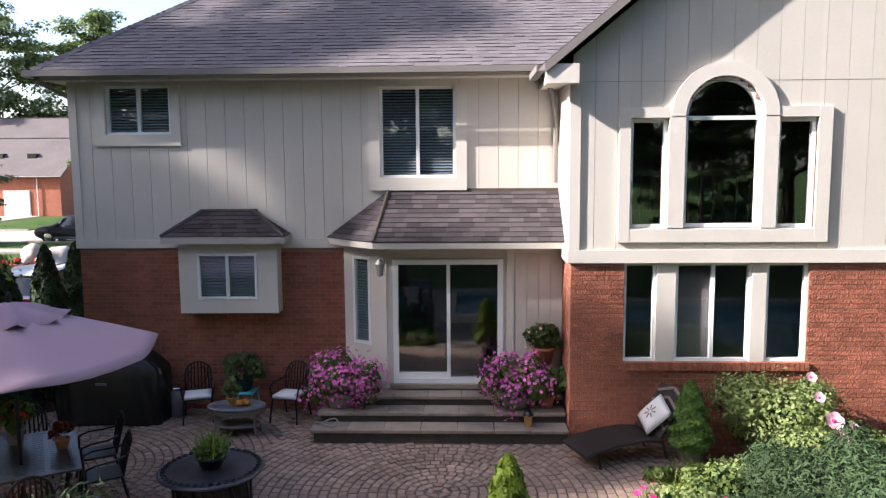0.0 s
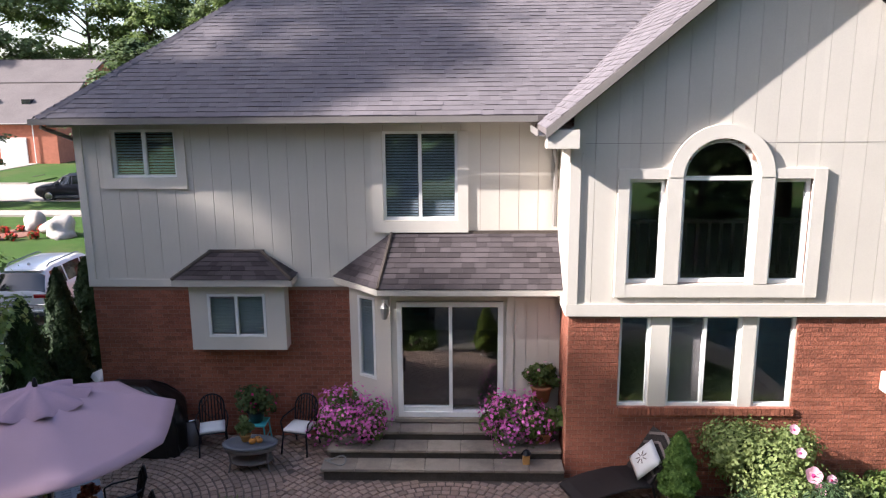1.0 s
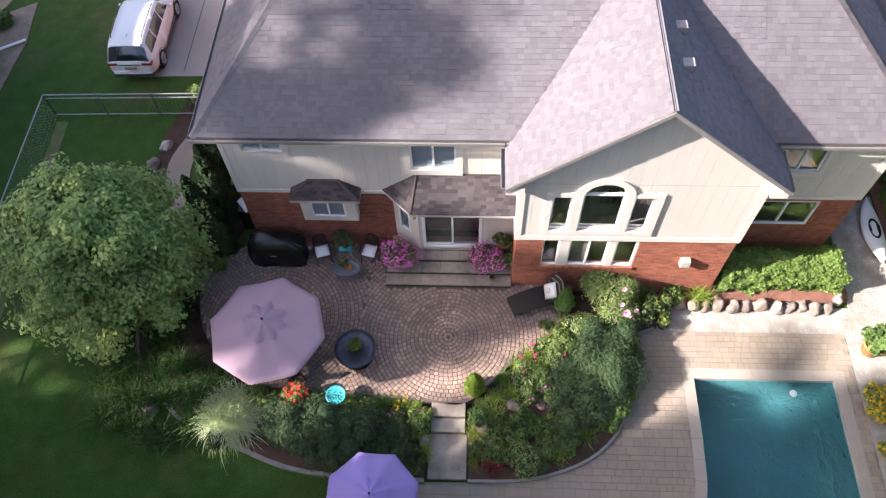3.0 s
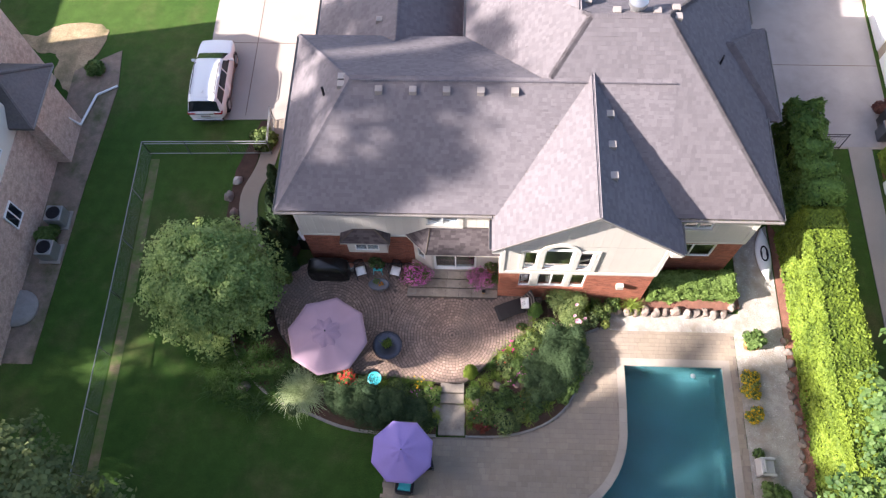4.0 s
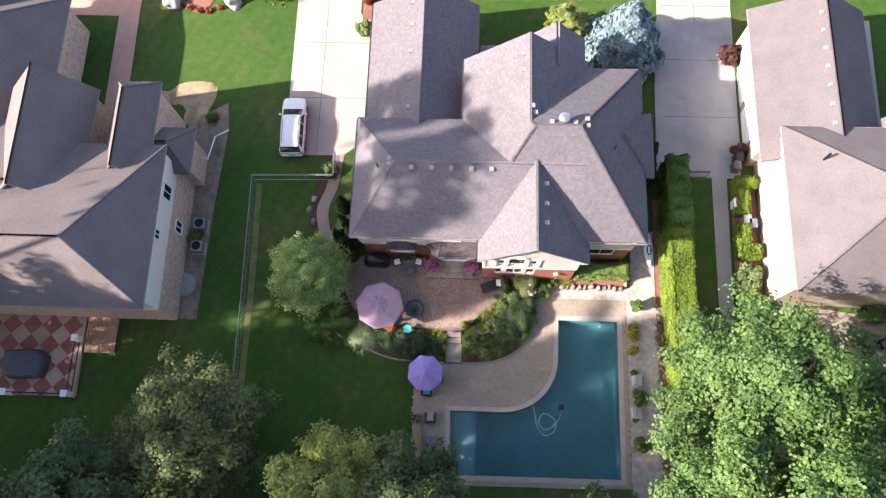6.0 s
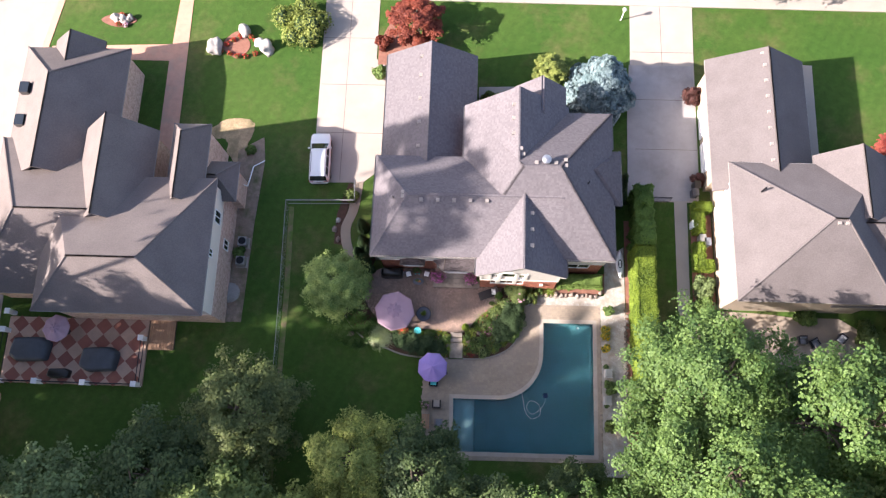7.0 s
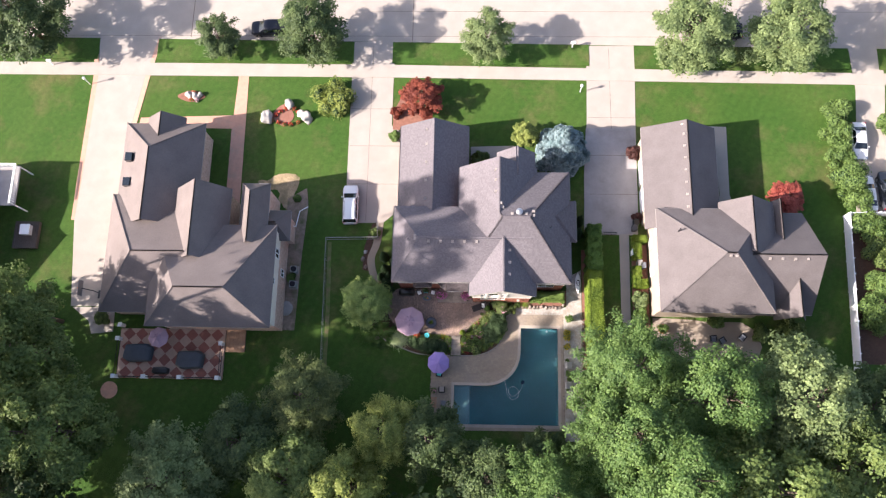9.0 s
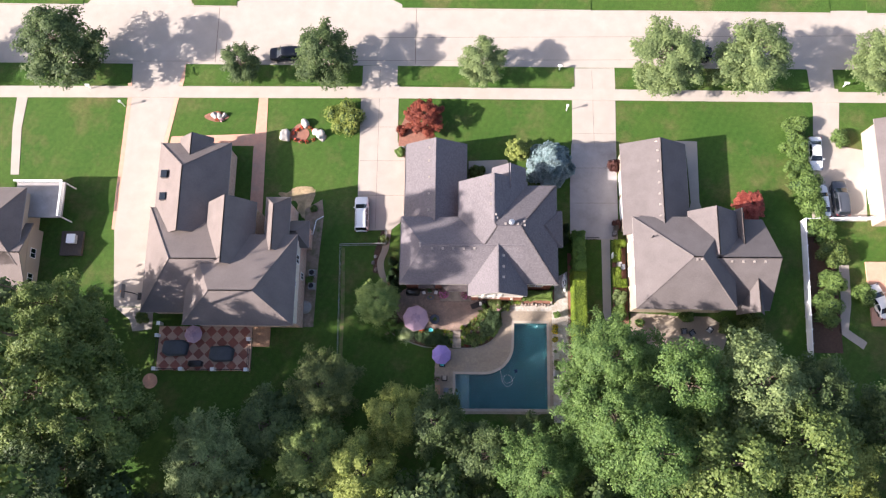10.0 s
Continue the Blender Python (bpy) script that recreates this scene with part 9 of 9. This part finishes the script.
path = smooth_line([(4.6, -10.3, 0.0), (5.35, -10.5, 0.0), (5.6, -11.3, 0.0), (5.75, -12.1, 0.0), (6.3, -12.7, 0.0), (7.0, -12.3, 0.0), (6.9, -11.5, 0.0), (6.2, -11.2, 0.0), (5.85, -11.8, 0.0), (6.3, -12.3, 0.0), (7.0, -11.9, 0.0), (7.4, -11.3, -0.05), (7.5, -10.9, -0.2)], 5)
part("tube", pipe(bmesh.new(), path, 0.014, 6), WHITE, hose)
cleaner = thing("pool_cleaner", "dark blue pool cleaner under the water", "pool cleaner", (7.5, -10.7, -0.5))
part("body", boxed(-0.2, 0.2, -0.2, 0.2, -0.1, 0.12), BLUEPOT, cleaner, bevel=0.05)
skim = thing("chlorine_float", "small white chlorine float on the water", "pool float", (10.3, -4.85, -0.13))
part("float", lathe(bmesh.new(), [(0.05, -0.05), (0.11, 0.0), (0.11, 0.03), (0.06, 0.07), (0.02, 0.1)], 16), WHITE, skim, "", True)
kayak = thing("kayak", "white kayak lying beside the house", "kayak", (14.0, 0.9, 0.1), 0)
bm = bmesh.new()
rows = []
for i in range(13):
    q = i / 12 * 2 - 1
    w = 0.34 * (1 - abs(q) ** 2.4) + 0.01
    rows.append([bm.verts.new((w * math.cos(a), q * 1.25, 0.16 + 0.16 * math.sin(a) + 0.10 * abs(q) ** 2)) for a in [math.tau * k / 12 for k in range(12)]])
for a, b in zip(rows, rows[1:]):
    for k in range(12):
        bm.faces.new((a[k], a[(k + 1) % 12], b[(k + 1) % 12], b[k]))
bm.faces.new(rows[0]), bm.faces.new(rows[-1])
part("hull", bm, WHITE, kayak, "", True)
part("cockpit", lathe(bmesh.new(), [(0.22, 0.30), (0.24, 0.335), (0.2, 0.34), (0.17, 0.31)], 18, squash=(0.8, 1.7)), IRON, kayak)

# ---- the tiled terrace next door ----
slab("tiled_patio", [(-39.8, -11.05), (-27.3, -11.05), (-27.3, -5.32), (-39.8, -5.32)], [], -0.01, 0.285, TILE_BUFF, None, "raised neighbouring patio laid in a diagonal checker", "patio")
terrace = thing("patio_tiles", "red and buff tiles laid in a diagonal checker", "tiles")
unit = {}
s = 1.06
for i in range(-20, 21):
    for j in range(-20, 21):
        x, y = -33.5 + (i - j) * s * 0.7071, -8.2 + (i + j) * s * 0.7071
        if -39.3 < x < -27.8 and -10.6 < y < -5.8:
            c = i % 2 ^ j % 2
            if c not in unit:
                ob = part("tile", boxed(-s / 2 + 0.01, s / 2 - 0.01, -s / 2 + 0.01, s / 2 - 0.01, 0, 0.02), TILE_RED if c else TILE_BUFF, terrace)
                unit[c] = ob
            else:
                ob = new("tile", unit[c].data)
                ob.parent = terrace
            ob.location, ob.rotation_euler = (x, y, 0.286), (0, 0, radians(45))
rail = thing("patio_railing", "dark metal railing with white posts round the patio", "railing")
for x, y in ((-39.7, -10.95), (-36.2, -10.95), (-32.0, -10.95), (-27.6, -10.95), (-27.5, -7.0), (-39.7, -6.6), (-39.6, -5.0)):
    post = part("post", boxed(x - 0.18, x + 0.18, y - 0.18, y + 0.18, 0, 1.2), WHITE, rail)
    part("post_cap", boxed(x - 0.24, x + 0.24, y - 0.24, y + 0.24, 1.2, 1.3), WHITE, post)
for (xa, ya), (xb, yb) in (((-39.7, -10.95), (-27.6, -10.95)), ((-39.7, -10.95), (-39.7, -6.6)), ((-27.5, -10.95), (-27.5, -7.0))):
    for z in (0.4, 1.1):
        part("rail", boxed(min(xa, xb) - 0.03, max(xa, xb) + 0.03, min(ya, yb) - 0.03, max(ya, yb) + 0.03, z, z + 0.06), IRON, rail)
for x, y, w, d, h, mat in ((-37.3, -8.2, 1.7, 1.05, 0.9, TARP), (-31.1, -8.9, 1.6, 1.05, 1.0, TARP), (-34.5, -10.2, 1.0, 0.42, 0.6, COVER)):
    t = thing("covered_table", "covered patio furniture under a dark tarpaulin", "covered furniture", (x, y, 0.31), group="covered furniture")
    bm = bmesh.new()
    rows = []
    for i in range(8):
        q = i / 7
        rows.append([bm.verts.new((math.copysign(abs(math.cos(a)) ** 0.5, math.cos(a)) * w * (1 - 0.25 * q ** 4) * (1 + 0.04 * math.sin(6 * a)), math.copysign(abs(math.sin(a)) ** 0.5, math.sin(a)) * d * (1 - 0.25 * q ** 4) * (1 + 0.04 * math.sin(6 * a)), h * q - 0.1 * h * (q == 1))) for a in [math.tau * k / 36 for k in range(36)]])
    for a, b in zip(rows, rows[1:]):
        for k in range(36):
            bm.faces.new((a[k], a[(k + 1) % 36], b[(k + 1) % 36], b[k]))
    bm.faces.new(rows[-1])
    part("tarpaulin", bm, mat, t, "", True)
wd = thing("wooden_landing", "tan wooden landing with plank steps", "steps")
for k in range(12):
    part("plank", boxed(-27.2 + 0.19 * k, -27.03 + 0.19 * k, -7.9, -5.3, 0.2, 0.25), WOOD, wd)
part("frame", boxed(-27.2, -24.93, -7.85, -5.35, 0, 0.2), BARK, wd)
stone_pad = slab("stone_pad", [(-40.5 + 1.0 * math.cos(k * math.tau / 14), -12.5 + 1.0 * math.sin(k * math.tau / 14)) for k in range(14)], [], -0.01, 0.05, PINKBRICK, None, "round paved pad on the lawn", "paving")
for y in (2.0, 0.2):
    ac = thing("air_conditioner", "grey outdoor air conditioner on a pad", "air conditioner", (-19.7, y, 0.05), group="outdoor air conditioners")
    part("pad", boxed(-0.5, 0.5, -0.5, 0.5, 0, 0.08), CONCRETE, ac)
    part("casing", boxed(-0.4, 0.4, -0.4, 0.4, 0.08, 0.85), GALV, ac, bevel=0.03)
    part("fan_guard", lathe(bmesh.new(), [(0.3, 0.85), (0.34, 0.87), (0.3, 0.89), (0.06, 0.89), (0.02, 0.88)], 20), IRON, ac)
ww = thing("window_well_cover", "grey half-round window well cover", "window well cover", (-20.55, -2.6, 0.0))
part("cover", lathe(bmesh.new(), [(1.0, 0.0), (1.0, 0.16), (0.6, 0.22), (0.02, 0.24)], 24, squash=(0.9, 0.9)), GREYPOT, ww, "", True)
ds = thing("downspout_extension", "white downspout extension on the ground", "drainpipe", (0, 0, 0))
part("pipe", pipe(bmesh.new(), [(-20.5, 6.6, 3.9), (-19.9, 7.4, 0.3), (-19.6, 9.4, 0.1), (-18.6, 10.0, 0.1)], 0.06, 8), WHITE, ds)
bh = thing("basketball_hoop", "black basketball hoop beside the drive", "basketball hoop", (-42.6, -1.3, 0))
part("base", boxed(-0.6, 0.6, -0.5, 0.5, 0.05, 0.3), COVER, bh, bevel=0.05)
part("pole", pipe(bmesh.new(), [(0, 0, 0.3), (0, 0, 2.6), (-1.2, 0.2, 3.0)], 0.06, 8), IRON, bh)
part("backboard", boxed(-1.25, -1.2, -0.7, 1.1, 2.8, 3.8), GREYTOP, bh)
part("hoop", lathe(bmesh.new(), [(0.22, 3.0), (0.24, 3.01), (0.22, 3.02)], 18, (-1.5, 0.2, 0)), ORANGE, bh)
for x, y in ((-53.2, 28.9), (14.0, 31.7), (53.4, 29.0)):
    mb = thing("mailbox", "white mailbox on a post at the kerb", "mailbox", (x, y, 0.1), group="mailboxes")
    part("post", boxed(-0.06, 0.06, -0.06, 0.06, 0, 1.0), WHITE, mb)
    part("box", boxed(-0.3, 0.3, -0.14, 0.14, 1.0, 1.3), WHITE, mb, bevel=0.04)
for x, y, lab in ((14.85, 25.5, "white bin lid marker on the lawn"), (-48.0, 26.2, "white yard marker beside the drive")):
    yl = thing("yard_light", "white post lamp at the lawn edge", "lamp", (x, y, 0), group="yard lamps")
    part("post", rod(bmesh.new(), (0, 0, 0), (0, 0, 1.5), 0.05, 0.05, 8), WHITE, yl)
    part("head", lathe(bmesh.new(), [(0.06, 1.5), (0.16, 1.6), (0.18, 1.8), (0.2, 1.82), (0.03, 2.0)], 8), WHITE, yl)
for x, y, mat in ((20.8, 7.6, CARGREY), (21.0, 8.3, COVER), (20.6, 4.6, WHITE), (21.2, 3.3, GALV), (21.6, 3.0, GREYTOP)):
    tbn = thing("wheeled_bin", "wheeled refuse bin beside the house", "bin", (x, y, 0.05), group="refuse bins")
    part("body", boxed(-0.28, 0.28, -0.32, 0.32, 0.05, 0.95), mat, tbn, bevel=0.03)
    part("lid", boxed(-0.3, 0.3, -0.35, 0.35, 0.95, 1.03), mat, tbn, bevel=0.02)
for x, y, t_ in ((29.3, -5.4, 0), (30.3, -5.6, 30), (32.6, -5.2, -40)):
    deck_chair("dark garden chair on the shaded tan patio", x, y, t_, IRON, GREYTOP, group="chairs on the shaded patio")
potted("round tan planter with shrubs beside the cream house", 23.6, -4.4, 0.03, 0.55, 0.6, OCHRE, L_BRIGHT, 0.5, 0.4, 700, 0.12, seed=61)

# expansion joints of the concrete drives
for x0, x1, y0, y1 in ((18.58, 18.62, 7.0, 31.5), (15.75, 18.57, 11.98, 12.02), (18.63, 21.5, 11.98, 12.02), (15.75, 18.57, 17.0, 17.04), (18.63, 21.6, 17.0, 17.04), (15.8, 18.57, 22.0, 22.04), (18.63, 21.6, 22.0, 22.04), (-11.5, -11.46, 8.3, 31.8), (-13.9, -11.51, 13.0, 13.04), (-11.45, -7.2, 13.0, 13.04), (-13.9, -11.51, 18.0, 18.04), (-11.45, -7.2, 18.0, 18.04), (-14.0, -11.51, 23.0, 23.04), (-11.45, -8.8, 23.0, 23.04)):
    tagged(part("drive_joint", boxed(x0, x1, y0, y1, 0.03, 0.0535 if 7 < y0 < 21 and x0 > 0 else 0.0495), JOINT, None), "dark expansion joint in the concrete drive", "joint", "", "structure")

# ---- small pieces of paving, last ----
cells, rng = patio_cobbles()
patio = bpy.data.objects["patio"]
near = sorted(range(len(cells)), key=lambda i: (cells[i][0][0] + 0.35) ** 2 + (cells[i][0][1] + 3.45) ** 2)[:300]
chosen = set(near)
jv, jf = [], []
for i, c in enumerate(cells):
    v, f = paver_shape(c, PZ - 0.05, PZ, rng)
    if i in chosen:
        mesh_object("cobble", v, f, PAVER, patio)
    else:
        k = len(jv)
        jv += v
        jf += [tuple(q + k for q in g) for g in f]
tagged(mesh_object("cobbles", jv, jf, PAVER, patio), "", "", "", "stuff")

deck = bpy.data.objects["pool_deck"]
rng = np.random.default_rng(8)
hole, edge = grow(POOL, 0.30), grow(POOL, 0.05)
inner = grow(DECK_OUT, -0.02)
jv, jf = [], []
count = 0
y = -16.2
while y < -2.9:
    h = (0.20, 0.26, 0.20, 0.16)[int(rng.integers(0, 4))]
    x = -3.05 + rng.uniform(-0.4, 0)
    while x < 12.3:
        w = (0.20, 0.28, 0.36)[int(rng.integers(0, 3))]
        q = [(x + 0.005, y + 0.005), (x + w - 0.005, y + 0.005), (x + w - 0.005, y + h - 0.005), (x + 0.005, y + h - 0.005)]
        x += w
        m_ = (sum(p[0] for p in q) / 4, sum(p[1] for p in q) / 4)
        if not all(inside(*p, inner) for p in q) and not inside(*m_, inner):
            continue
        if any(inside(*p, edge) for p in q):
            if inside(*m_, hole):
                continue
            q = [(m_[0] + (px - m_[0]) * 0.6, m_[1] + (py - m_[1]) * 0.6) if inside(px, py, edge) else (px, py) for px, py in q]
        v, f = paver_shape(q, 0.02, 0.055, rng)
        top = [(m_[0] + (px - m_[0]) * 0.975, m_[1] + (py - m_[1]) * 0.975, v[8][2]) for px, py in q]
        v = v[:8] + top
        if count < 300 and -0.5 < m_[0] < 8 and m_[1] > -11:
            mesh_object("paver", v, f, DECK, deck)
            count += 1
        else:
            k = len(jv)
            jv += v
            jf += [tuple(g + k for g in t) for t in f]
    y += h
tagged(mesh_object("pavers", jv, jf, DECK, deck), "", "", "", "stuff")

rng = np.random.default_rng(9)
jv, jf = [], []
GRAVEL_AREA = [(6.3, -2.88), (6.8, -2.25), (12.55, -2.25), (12.7, 1.4), (14.3, 2.4), (14.3, -17), (12.3, -17), (12.3, -2.88)]
for _ in range(9000):
    x, y = rng.uniform(6.3, 14.3), rng.uniform(-12, 2.4)
    if not inside(x, y, GRAVEL_AREA):
        continue
    s = rng.uniform(0.015, 0.045)
    a = rng.uniform(0, 3)
    k = len(jv)
    for dx, dy, dz in ((-1, 0, 0.2), (0, -0.8, 0.3), (1, 0, 0.25), (0, 0.8, 0.15), (0, 0, 0.8)):
        jv.append((x + s * (dx * math.cos(a) - dy * math.sin(a)), y + s * (dx * math.sin(a) + dy * math.cos(a)), 0.058 + s * dz))
    jf += [(k, k + 1, k + 4), (k + 1, k + 2, k + 4), (k + 2, k + 3, k + 4), (k + 3, k, k + 4)]
gravel = bpy.data.objects["gravel_strip"]
tagged(mesh_object("pebbles", jv, jf, GRAVEL, gravel), "", "", "", "stuff")
